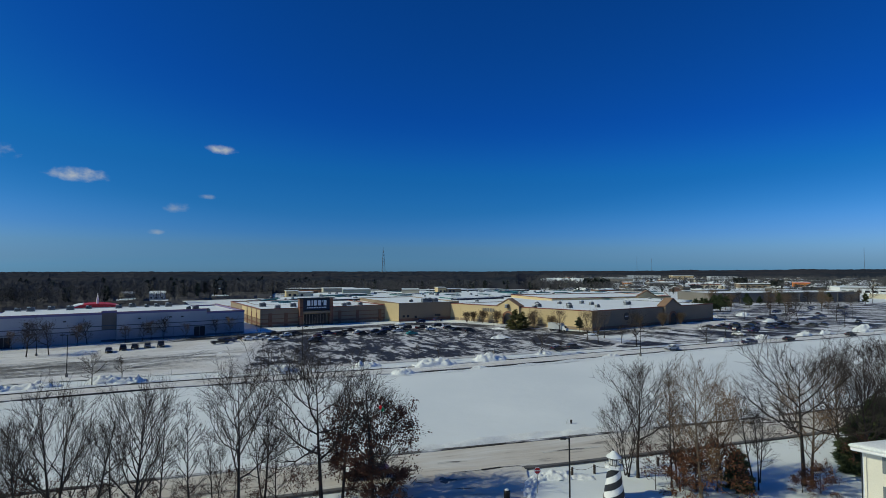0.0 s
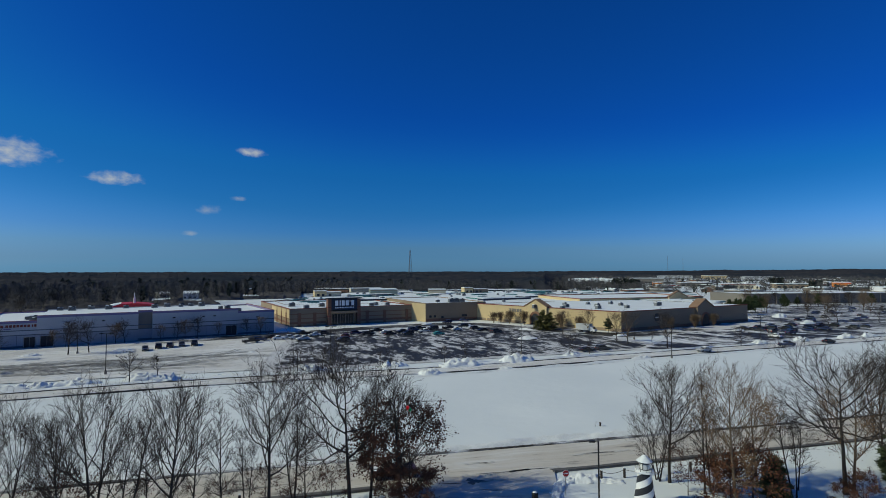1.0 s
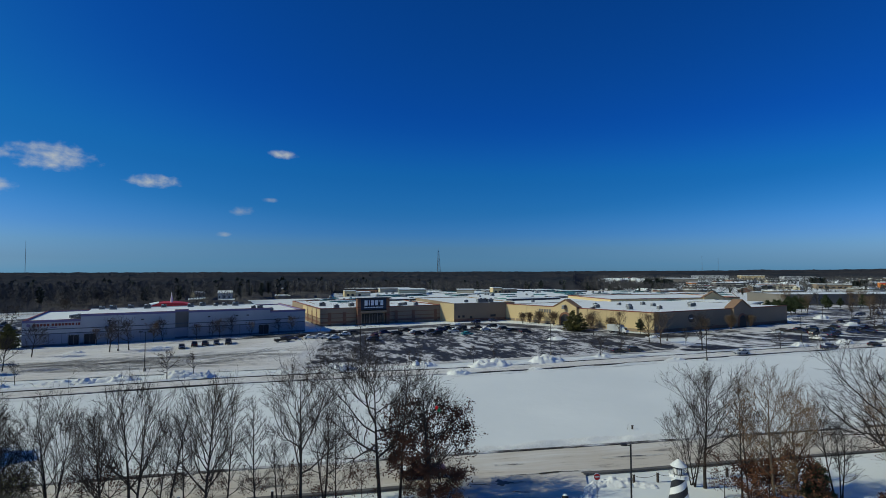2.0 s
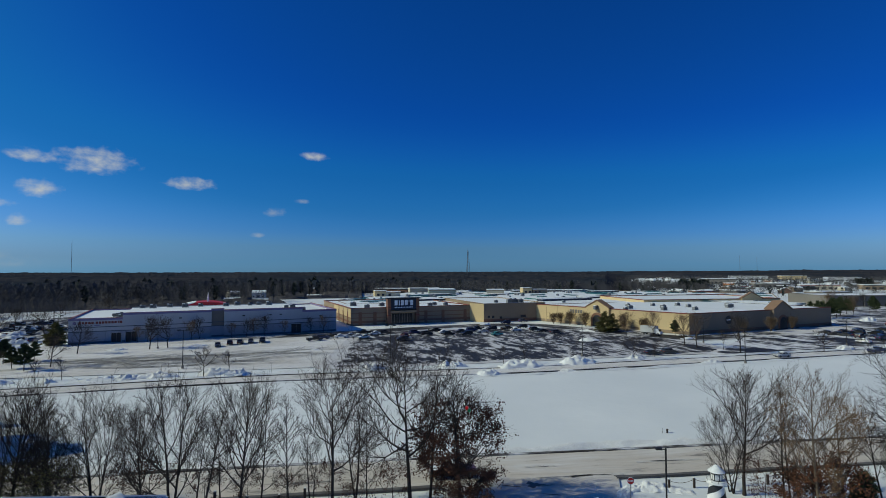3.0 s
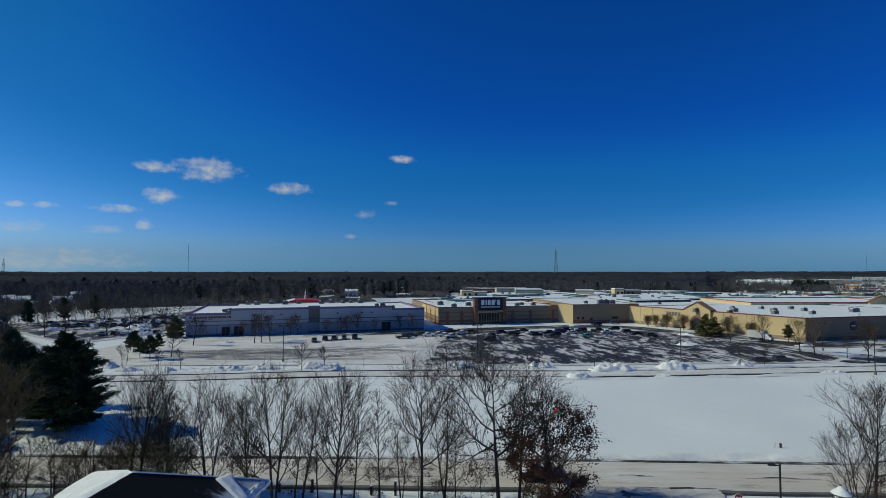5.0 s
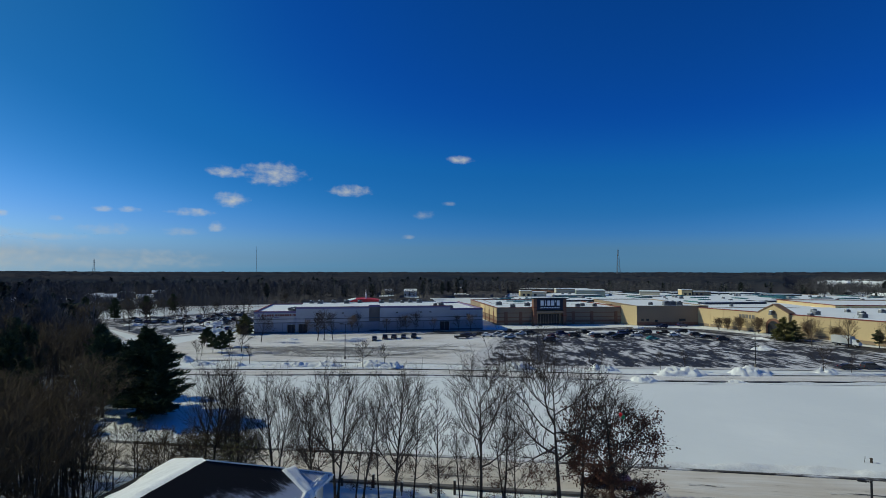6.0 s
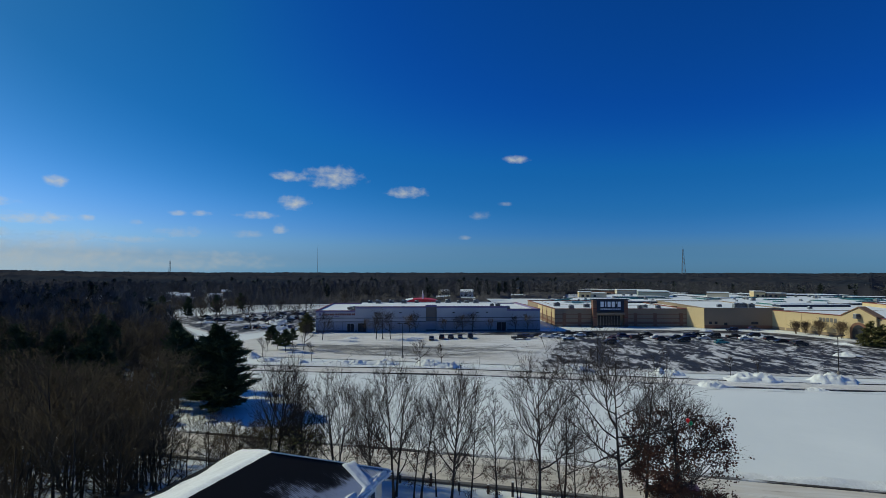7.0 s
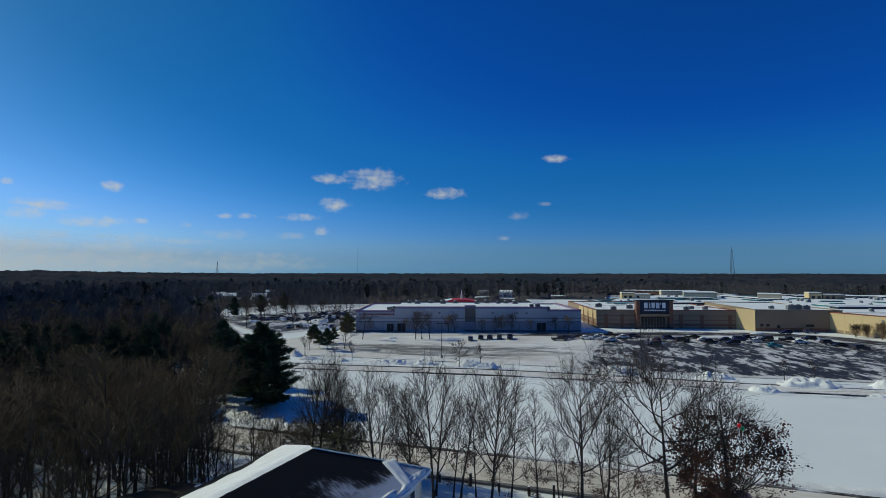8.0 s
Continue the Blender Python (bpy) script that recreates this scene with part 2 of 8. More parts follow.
M = {
    "snow": mat("piled_snow", (0.77, 0.79, 0.78), 0.7, 0.14, 0.9, 5.0, 0.6),
    "roof_snow": mat("roof_snow", (0.80, 0.83, 0.82), 0.7, 0.06, 0.08, 2.0, 0.2),
    "dirty_snow": mat("dirty_snow", (0.62, 0.62, 0.63), 0.8, 0.25, 1.2, 6.0, 0.6),
    "kerb": mat("bare_kerb", (0.12, 0.115, 0.11), 0.8, 0.4, 0.5, 6.0, 0.3),
    "bark": mat("grey_bark", (0.042, 0.035, 0.031), 0.9, 0.35, 0.8, 10.0, 0.5, per_object=0.2),
    "twig": mat("brown_twig", (0.050, 0.039, 0.033), 0.9, 0.3, 0.5, 6.0, 0.0, per_object=0.25),
    "twig_tan": mat("tan_twig", (0.15, 0.105, 0.068), 0.9, 0.3, 0.5, 6.0, 0.0, per_object=0.2),
    "bark_warm": mat("tan_bark", (0.17, 0.125, 0.085), 0.9, 0.35, 0.8, 10.0, 0.5),
    "oak_leaf": mat("dead_oak_leaf", (0.095, 0.046, 0.032), 0.85, 0.5, 1.2, 9.0, 0.0, spec=0.1),
    "rust_leaf": mat("rust_oak_leaf", (0.155, 0.070, 0.040), 0.8, 0.5, 1.2, 9.0, 0.0, spec=0.1),
    "tan_leaf": mat("tan_leaf", (0.26, 0.15, 0.07), 0.8, 0.4, 1.2, 9.0, 0.0),
    "needle": mat("pine_needle", (0.075, 0.092, 0.046), 0.9, 0.5, 0.5, 5.0, 0.0, per_object=0.2, spec=0.05),
    "needle_olive": mat("olive_needle", (0.125, 0.118, 0.038), 0.7, 0.4, 0.5, 5.0, 0.0),
    # brown lightened and cooled to grey, painting distance haze on the wood
    "far_wood": mat("hazed_bare_wood", (0.100, 0.097, 0.097), 0.95, 0.4, 0.012, 0.12, 0.0, spec=0.0),
    "wood_twig": mat("brown_wood_twig", (0.088, 0.070, 0.047), 0.9, 0.3, 0.5, 6.0, 0.0, per_object=0.25, spec=0.1),
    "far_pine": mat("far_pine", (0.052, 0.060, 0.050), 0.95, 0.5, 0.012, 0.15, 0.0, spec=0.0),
    "white_wall": mat("white_stucco", (0.45, 0.46, 0.475), 0.85, 0.16, 0.12, 4.0, 0.2),
    "blue_stucco": mat("blue_grey_stucco", (0.30, 0.325, 0.365), 0.85, 0.16, 0.12, 4.0, 0.2),
    "purple": mat("purple_trim", (0.20, 0.17, 0.30), 0.7, 0.12, 0.3, 5.0, 0.1),
    "red": mat("red_trim", (0.50, 0.035, 0.045), 0.6, 0.15, 0.3, 5.0, 0.1),
    "grey_stripe": mat("dark_stripe", (0.10, 0.12, 0.15), 0.8, 0.2, 0.4, 5.0, 0.1),
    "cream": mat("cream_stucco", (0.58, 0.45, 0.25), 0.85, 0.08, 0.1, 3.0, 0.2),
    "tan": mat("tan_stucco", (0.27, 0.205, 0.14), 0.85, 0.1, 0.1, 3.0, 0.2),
    "brown_brick": mat("brown_brick", (0.20, 0.105, 0.07), 0.85, 0.25, 0.5, 8.0, 0.3),
    "grey_wall": mat("grey_block_wall", (0.19, 0.175, 0.155), 0.85, 0.1, 0.1, 3.0, 0.2),
    "dark": mat("charcoal_panel", (0.028, 0.030, 0.036), 0.5, 0.2, 0.4, 6.0, 0.1),
    "navy": mat("navy_sign", (0.022, 0.030, 0.055), 0.5, 0.2, 0.4, 6.0, 0.1),
    "letter": mat("white_letter", (0.80, 0.82, 0.85), 0.5, 0.05, 1.0, 6.0, 0.0),
    "clay": mat("clay_roof", (0.24, 0.15, 0.095), 0.8, 0.2, 0.4, 6.0, 0.2),
    "maroon": mat("maroon_cap", (0.20, 0.055, 0.04), 0.7, 0.2, 0.3, 6.0, 0.1),
    "teal": mat("teal_skylight", (0.045, 0.16, 0.16), 0.35, 0.2, 0.2, 3.0, 0.1),
    "sage": mat("sage_panel", (0.30, 0.33, 0.27), 0.8, 0.1, 0.2, 3.0, 0.1),
    "beige": mat("beige_panel", (0.50, 0.45, 0.34), 0.8, 0.08, 0.2, 3.0, 0.1),
    "unit": mat("galvanised_unit", (0.22, 0.23, 0.24), 0.55, 0.2, 0.8, 6.0, 0.1, metal=0.4, per_object=0.3),
    "metal": mat("weathered_steel", (0.22, 0.22, 0.22), 0.5, 0.2, 1.0, 8.0, 0.1, metal=0.6),
    "black_metal": mat("black_painted_steel", (0.020, 0.019, 0.018), 0.5, 0.3, 1.0, 8.0, 0.1),
    "wood_post": mat("dark_timber", (0.07, 0.055, 0.045), 0.9, 0.3, 2.0, 14.0, 0.4),
    "rubber": mat("tyre_rubber", (0.02, 0.02, 0.021), 0.9, 0.2, 4.0, 20.0, 0.1),
    "glass": mat("tinted_window", (0.018, 0.022, 0.028), 0.12, 0.1, 1.0, 6.0, 0.0, spec=0.5),
    "lamp_red": mat("red_lens", (0.45, 0.02, 0.02), 0.25, 0.1, 1.0, 6.0, 0.0),
    "lamp_white": mat("clear_lens", (0.7, 0.7, 0.68), 0.2, 0.1, 1.0, 6.0, 0.0),
    "shingle": mat("charcoal_shingle", (0.017, 0.0175, 0.019), 0.9, 0.35, 0.6, 10.0, 0.4, per_object=0.25, spec=0.12),
    "brown_shingle": mat("brown_shingle", (0.060, 0.050, 0.036), 0.9, 0.3, 0.6, 9.0, 0.4, spec=0.1),
    "siding": mat("cream_siding", (0.74, 0.69, 0.57), 0.7, 0.06, 0.3, 6.0, 0.1),
    "white_trim": mat("white_trim", (0.78, 0.78, 0.77), 0.6, 0.06, 0.6, 6.0, 0.1),
    "shutter": mat("grey_shutter", (0.16, 0.18, 0.19), 0.7, 0.15, 1.0, 8.0, 0.1),
    "orange": mat("orange_fascia", (0.65, 0.22, 0.035), 0.6, 0.15, 0.3, 5.0, 0.1),
    "sign_red": mat("sign_red", (0.42, 0.02, 0.02), 0.5, 0.1, 2.0, 9.0, 0.0),
    "balloon_red": mat("red_foil", (0.75, 0.02, 0.02), 0.3, 0.05, 2.0, 9.0, 0.0),
    "balloon_green": mat("green_foil", (0.02, 0.22, 0.09), 0.3, 0.05, 2.0, 9.0, 0.0),
}


def forest():
    """Treetops of a mixed forest: bare crowns and dark pines in drifts, bluish grey painting distance haze."""
    m = bpy.data.materials.new("hazed_mixed_forest")
    m.use_nodes = True
    n, l = m.node_tree.nodes, m.node_tree.links
    b = n["Principled BSDF"]
    tc = n.new("ShaderNodeTexCoord").outputs["Object"]
    drift = noise_node(n, l, tc, 0.004, 5, 0.65)
    crown = noise_node(n, l, tc, 0.09, 4, 0.6)
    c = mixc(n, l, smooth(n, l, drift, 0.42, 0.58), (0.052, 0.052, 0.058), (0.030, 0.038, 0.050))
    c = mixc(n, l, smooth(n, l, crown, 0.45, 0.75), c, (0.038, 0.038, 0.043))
    l.new(c, b.inputs["Base Color"])
    b.inputs["Roughness"].default_value = 0.95
    b.inputs["Specular IOR Level"].default_value = 0.0
    return m


M["forest"] = forest()
M["smear"] = streaked("muddy_smear", (0.62, 0.60, 0.56), (0.05, 0.044, 0.038), 0.36, 0.56, radians(17), edge=0.45, along=0.25, across=1.1, rut=0.2)
M["white_paint"] = mat("white_paint", (0.76, 0.76, 0.74), 0.6, 0.1, 0.2, 4.0, 0.05)
M["truck_shade"] = mat("shaded_truck_panel", (0.50, 0.51, 0.51), 0.5, 0.1, 0.6, 5.0, 0.05)
M["track"] = mat("tyre_slush", (0.30, 0.29, 0.275), 0.7, 0.5, 0.3, 4.0, 0.4)
M["field"] = snow_ground()
ROWS = radians(-62)         # the parking rows run out from the shop fronts
M["road"] = streaked("ploughed_road", (0.70, 0.69, 0.66), (0.10, 0.095, 0.09), 0.575, 0.72, radians(17), edge=0.06,
                     along=0.03, across=0.7, dirt=(0.56, 0.51, 0.44), dirty=0.95, rut=0.16, lumps=0.08, relief=0.22)
M["lot_snow"] = streaked("packed_lot_snow", (0.76, 0.755, 0.74), (0.40, 0.385, 0.365), 0.62, 0.76, radians(28), edge=0.2, dirty=0.6, along=0.05, across=0.4,
                         dirt=(0.60, 0.56, 0.50), rut=0.6, chop=0.6)
M["lot_bare"] = streaked("half_bare_lot", (0.62, 0.62, 0.63), (0.038, 0.039, 0.043), 0.442, 0.548, ROWS, edge=0.05, along=0.055, across=0.2, chop=0.75)
M["lane"] = streaked("slushy_lane", (0.66, 0.66, 0.66), (0.045, 0.045, 0.048), 0.40, 0.52, radians(30), edge=0.12, along=0.06, across=0.5)
M["churned"] = streaked("churned_slush", (0.72, 0.71, 0.69), (0.24, 0.225, 0.21), 0.56, 0.70, radians(80), edge=0.25, along=0.3, across=0.5, lumps=0.6)
M["lot_mixed"] = streaked("streaked_lot", (0.72, 0.73, 0.75), (0.030, 0.031, 0.036), 0.484, 0.558, radians(-30), edge=0.02, along=0.03, across=0.22, chop=0.5)
CAR_COLORS = {
    "black": (0.012, 0.012, 0.014), "charcoal": (0.035, 0.037, 0.042), "silver": (0.42, 0.43, 0.44), "white": (0.75, 0.75, 0.74),
    "dark_blue": (0.02, 0.035, 0.10), "maroon": (0.065, 0.012, 0.012), "teal": (0.06, 0.30, 0.28), "bronze": (0.22, 0.15, 0.09)}
PAINT = {k: mat(k + "_car_paint", c, 0.3, 0.08, 0.8, 9.0, 0.0, spec=0.5) for k, c in CAR_COLORS.items()}


# ---- mesh tools ----
def link_mesh(name, bm, material, parent=None, label="", smooth_faces=False):
    me = bpy.data.meshes.new(name)
    bmesh.ops.recalc_face_normals(bm, faces=bm.faces)
    bm.to_mesh(me)
    bm.free()
    for m in (material if isinstance(material, (list, tuple)) else [material]):
        me.materials.append(m)
    if smooth_faces:
        me.shade_smooth()
    ob = new(name, me)
    if parent:
        ob.parent = parent
    if label:
        ob["label"] = label
    return ob


def part(name, bm, material, parent, label="", smooth_faces=False):
    return link_mesh(name, bm, material, parent, label, smooth_faces)


def raw(name, verts, faces, material, parent=None, label="", smooth_faces=False):
    me = bpy.data.meshes.new(name)
    me.from_pydata(verts, [], faces)
    me.materials.append(material)
    if smooth_faces:
        me.shade_smooth()
    me.update()
    ob = new(name, me)
    if parent:
        ob.parent = parent
    if label:
        ob["label"] = label
    return ob


def thing(name, label, category, x=0, y=0, z=0, rz=0, group="", kind=""):
    """An empty at a thing's base, which its parts hang under."""
    ob = new(name)
    ob.empty_display_size = 0.3
    ob.matrix_basis = pose(x, y, z, 0, 0, rz)
    return tagged(ob, label, category, group, kind)


def box(bm, x0, x1, y0, y1, z0, z1, bevel=0.0, m=None):
    r = bmesh.ops.create_cube(bm, size=1)
    vs = r["verts"]
    bmesh.ops.scale(bm, vec=(x1 - x0, y1 - y0, z1 - z0), verts=vs)
    bmesh.ops.translate(bm, vec=((x0 + x1) / 2, (y0 + y1) / 2, (z0 + z1) / 2), verts=vs)
    if bevel:
        es = list({e for v in vs for e in v.link_edges})
        r2 = bmesh.ops.bevel(bm, geom=es, offset=bevel, segments=1, affect="EDGES")
        vs = list({v for f in r2["faces"] for v in f.verts} | {v for v in vs if v.is_valid})
    if m is not None:
        bmesh.ops.transform(bm, matrix=m, verts=vs)
    return vs


def boxed(*a, **k):
    bm = bmesh.new()
    box(bm, *a, **k)
    return bm


def tube(bm, p0, p1, r0, r1=None, sides=10):
    p0, p1 = Vector(p0), Vector(p1)
    d = p1 - p0
    m = Matrix.Translation((p0 + p1) / 2) @ d.to_track_quat("Z", "Y").to_matrix().to_4x4()
    return bmesh.ops.create_cone(bm, cap_ends=True, segments=sides, radius1=r0, radius2=r0 if r1 is None else r1,
                                 depth=d.length, matrix=m)["verts"]


def tubed(*a, **k):
    bm = bmesh.new()
    tube(bm, *a, **k)
    return bm


def prism(points, y0, y1):
    """A profile in x-z, drawn out along y."""
    bm = bmesh.new()
    a = [bm.verts.new((x, y0, z)) for x, z in points]
    b = [bm.verts.new((x, y1, z)) for x, z in points]
    bm.faces.new(a)
    bm.faces.new(b[::-1])
    for i in range(len(a)):
        j = (i + 1) % len(a)
        bm.faces.new((a[j], a[i], b[i], b[j]))
    return bm


def slab(points, z0, z1):
    """A plan outline, drawn up from z0 to z1."""
    bm = bmesh.new()
    a = [bm.verts.new((x, y, z0)) for x, y in points]
    b = [bm.verts.new((x, y, z1)) for x, y in points]
    bm.faces.new(a[::-1])
    bm.faces.new(b)
    for i in range(len(a)):
        j = (i + 1) % len(a)
        bm.faces.new((a[i], a[j], b[j], b[i]))
    return bm


def sheet(name, corners, z, material, nu=24, nv=24, label="", category="", rough=0.0):
    """A laid sheet over four plan corners, with UV 0..1 across it."""
    me = bpy.data.meshes.new(name)
    c = [Vector((x, y, 0)) for x, y in corners]
    vs, uvs, fs = [], [], []
    for j in range(nv + 1):
        for i in range(nu + 1):
            u, v = i / nu, j / nv
            p = (c[0] * (1 - u) + c[1] * u) * (1 - v) + (c[3] * (1 - u) + c[2] * u) * v
            vs.append((p.x, p.y, z + (rough * max(0, noise.noise(Vector((p.x * 0.3, p.y * 0.3, 3)))) if rough else 0)))
            uvs.append((u, v))
    for j in range(nv):
        for i in range(nu):
            k = j * (nu + 1) + i
            fs.append((k, k + 1, k + nu + 2, k + nu + 1))
    me.from_pydata(vs, [], fs)
    lay = me.uv_layers.new(name="UVMap")
    for lp in me.loops:
        lay.data[lp.index].uv = uvs[lp.vertex_index]
    me.materials.append(material)
    return tagged(new(name, me), label, category, "", "structure")


def ribbon(name, line, width, z, material, label="", category="", kind="structure", steps=60):
    """A strip of a given width along a plan line, with u along and v across."""
    pts = smooth_line(line, steps)
    vs, uvs, fs = [], [], []
    for i, p in enumerate(pts):
        d = (pts[min(i + 1, len(pts) - 1)] - pts[max(i - 1, 0)]).normalized()
        nrm = Vector((-d.y, d.x))
        for k in range(7):
            v = k / 6
            q = p + nrm * width * (v - 0.5)
            vs.append((q.x, q.y, z))
            uvs.append((i / (len(pts) - 1), v))
    for i in range(len(pts) - 1):
        for k in range(6):
            a = i * 7 + k
            fs.append((a, a + 7, a + 8, a + 1))
    me = bpy.data.meshes.new(name)
    me.from_pydata(vs, [], fs)
    lay = me.uv_layers.new(name="UVMap")
    for lp in me.loops:
        lay.data[lp.index].uv = uvs[lp.vertex_index]
    me.materials.append(material)
    return tagged(new(name, me), label, category, "", kind)


def smooth_line(line, steps):
    """A smooth plan curve through the given points (Catmull-Rom)."""
    P = [Vector(p) for p in line]
    P = [P[0] * 2 - P[1]] + P + [P[-1] * 2 - P[-2]]
    out = []
    n = len(P) - 3
    for i in range(steps + 1):
        s = i / steps * n
        k = min(int(s), n - 1)
        u = s - k
        a, b, c, d = P[k:k + 4]
        out.append(0.5 * ((2 * b) + (c - a) * u + (2 * a - 5 * b + 4 * c - d) * u * u + (3 * b - a - 3 * c + d) * u ** 3))
    return out


def mound(bm, x, y, length, width, height, ang, seed, res=18):
    """One heap of shovelled snow: a lumpy dome with broken edges."""
    rot = Matrix.Rotation(radians(ang), 3, "Z")
    grid = []
    for j in range(res + 1):
        row = []
        for i in range(res * 2 + 1):
            u, v = i / (res * 2) * 2 - 1, j / res * 2 - 1
            r = math.sqrt(u * u + v * v)
            wob = 0.25 * noise.noise(Vector((u * 2 + seed, v * 2, seed * 0.7)))
            h = max(0.0, 1 - (r + wob) ** 2)
            h = h ** 0.8 * (0.72 + 0.6 * noise.noise(Vector((u * 3.2 + seed * 3, v * 2.7, 1.3))) + 0.30 * noise.noise(Vector((u * 8 + seed, v * 6, 5))) + 0.12 * noise.noise(Vector((u * 19 + seed, v * 13, 9))))
            p = rot @ Vector((u * length / 2, v * width / 2, 0))
            row.append(bm.verts.new((x + p.x, y + p.y, max(0.0, h) * height - (0.12 if h > 0.02 else 0.5))))
        grid.append(row)
    for j in range(res):
        for i in range(res * 2):
            bm.faces.new((grid[j][i], grid[j][i + 1], grid[j + 1][i + 1], grid[j + 1][i]))


def snow_bank(x, y, length, width, height, ang, label, seed, group="heaps of ploughed snow"):
    bm = bmesh.new()
    mound(bm, 0, 0, length, width, height, 0, seed)
    ob = link_mesh("snow_mound", bm, M["snow"], None, "", True)
    ob.matrix_basis = pose(x, y, 0, 0, 0, ang)
    return tagged(ob, label, "snow heap", group)


# ---- ground, roads and lots ----
def graded(lo_fine, hi_fine, step):
    xs = [lo_fine + i * step for i in range(int((hi_fine - lo_fine) / step) + 1)]
    s, a, b = step, xs[0], xs[-1]
    while b < 4700:
        s = min(s * 1.25, 400)
        a, b = a - s, b + s
        xs = [a] + xs + [b]
    return xs


def build_ground():
    xs, ys = graded(-130, 130, 2.0), graded(20, 200, 2.0)
    vs, fs = [], []
    for y in ys:
        for x in xs:
            h = noise.noise(Vector((x * 0.045, y * 0.045, 2))) * 0.16 + noise.noise(Vector((x * 0.2, y * 0.2, 7))) * 0.07
            vs.append((x, y, -0.14 + max(-0.11, min(0.11, h * 0.6))))
    w = len(xs)
    for j in range(len(ys) - 1):
        for i in range(w - 1):
            k = j * w + i
            fs.append((k, k + 1, k + w + 1, k + w))
    g = raw("ground", vs, fs, M["field"], smooth_faces=True)
    tagged(g, "wide flat field of fresh wind-packed snow", "ground", "", "structure")


build_ground()
kerb_line = streaked("kerb_with_snow_on_it", (0.70, 0.71, 0.73), (0.06, 0.056, 0.052), 0.42, 0.54, radians(20), edge=0.004, along=0.05, across=0.05, dirty=0.3)
NEAR_ROAD = [(-150, 20), (-100, 38), (-60, 50.5), (-29, 60.6), (0, 69.3), (30, 78.2), (62, 88), (110, 104), (200, 140)]
ribbon("road", NEAR_ROAD, 9.4, 0.0, M["road"], "ploughed road with tan slush and packed snow", "road", steps=120)


def offset_line(line, d):
    P = smooth_line(line, 60)
    out = []
    for i, p in enumerate(P):
        t = (P[min(i + 1, 60)] - P[max(i - 1, 0)]).normalized()
        out.append((p.x - t.y * d, p.y + t.x * d))
    return out


def kerb(line, d, width, label, material=None, gap=None):
    """A kerb step along one side of a road, half under snow."""
    pts = smooth_line(offset_line(line, d), 160)
    prof = [(-0.5, 0.0), (-0.42, 1.0), (0.42, 1.0), (0.5, 0.0)]
    vs, fs = [], []
    for i, p in enumerate(pts):
        t = (pts[min(i + 1, 160)] - pts[max(i - 1, 0)]).normalized()
        wob = 0.35 * noise.noise(Vector((p.x * 0.15, p.y * 0.15, 9)))
        for a, h in prof:
            q = p + Vector((-t.y, t.x)) * (a * width * (1 + wob) + wob * 0.5)
            vs.append((q.x, q.y, -0.05 + 0.19 * h))
    for i in range(len(pts) - 1):
        if gap and gap[0] < pts[i].x < gap[1]:
            continue
        for k in range(3):
            a = i * 4 + k
            fs.append((a, a + 4, a + 5, a + 1))
    ob = raw("kerb", vs, fs, material or kerb_line)
    lay = ob.data.uv_layers.new(name="UVMap")
    for k in range(len(ob.data.loops)):
        lay.data[k].uv = (0.5, 0.5)
    tagged(ob, label, "kerb", "", "structure")


kerb(NEAR_ROAD, 4.75, 0.75, "dark kerb showing through ploughed snow")
kerb(NEAR_ROAD, -4.75, 0.75, "dark wet kerb and gutter along the road", M["kerb"], gap=(-11, 9.5))

RING = [(-175, 62), (-135, 82), (-100, 97), (-60, 116), (-5, 134.5), (44, 156), (103, 182), (174, 212), (260, 252), (360, 300)]
ribbon("ring_road", RING, 6.6, 0.004, M["lot_snow"], "mall ring road under packed snow", "road", steps=120)
kerb(RING, 3.5, 0.55, "dark kerb edge between snow banks")
kerb(RING, -3.5, 0.65, "dark kerb edge along the snow field")

sheet("parking_lot", [(-150, 96), (-50, 133), (-68, 214), (-166, 150)], 0.0, M["lot_snow"], label="parking lot of packed snow with tyre tracks", category="parking lot")
sheet("parking_lot", [(-54, 127), (66, 176), (44, 246), (-72, 214)], 0.008, M["lot_bare"], label="parking lot of dark wet asphalt with snow streaks", category="parking lot")
sheet("parking_lot", [(50, 166), (235, 246), (360, 424), (108, 256)], 0.016, M["lot_mixed"], label="wide parking lot with ploughed snow streaks", category="parking lot")
sheet("parking_lot", [(140, 268), (310, 388), (350, 434), (196, 402)], 0.012, M["lot_mixed"], label="far end of the parking lot with snow streaks", category="parking lot")
sheet("parking_lot", [(-275, 160), (-178, 130), (-170, 185), (-250, 265)], 0.004, M["lot_bare"], label="parking lot with ploughed snow rows", category="parking lot")
ribbon("access_road", [(-120, 84), (-171, 114), (-238, 145), (-330, 190)], 9, 0.02, M["lot_snow"], "snow-packed access road past the woods", "road")
ribbon("access_road", [(-420, 150), (-310, 250), (-262, 292), (-150, 380)], 10, 0.02, M["lot_snow"], "snow-covered road behind the cinema", "road")
ribbon("storefront_lane", [(-150, 152), (-74, 206), (-28, 240), (0, 248), (20, 236), (52, 212), (66, 212), (140, 258)], 13, 0.02, M["lane"], "slushy lane along the shop fronts", "road")
ribbon("driveway", [(4, 64), (4, 58), (4.5, 48), (6, 30)], 9, 0.012, M["churned"], "churned slushy driveway mouth", "road")
rr = random.Random(77)
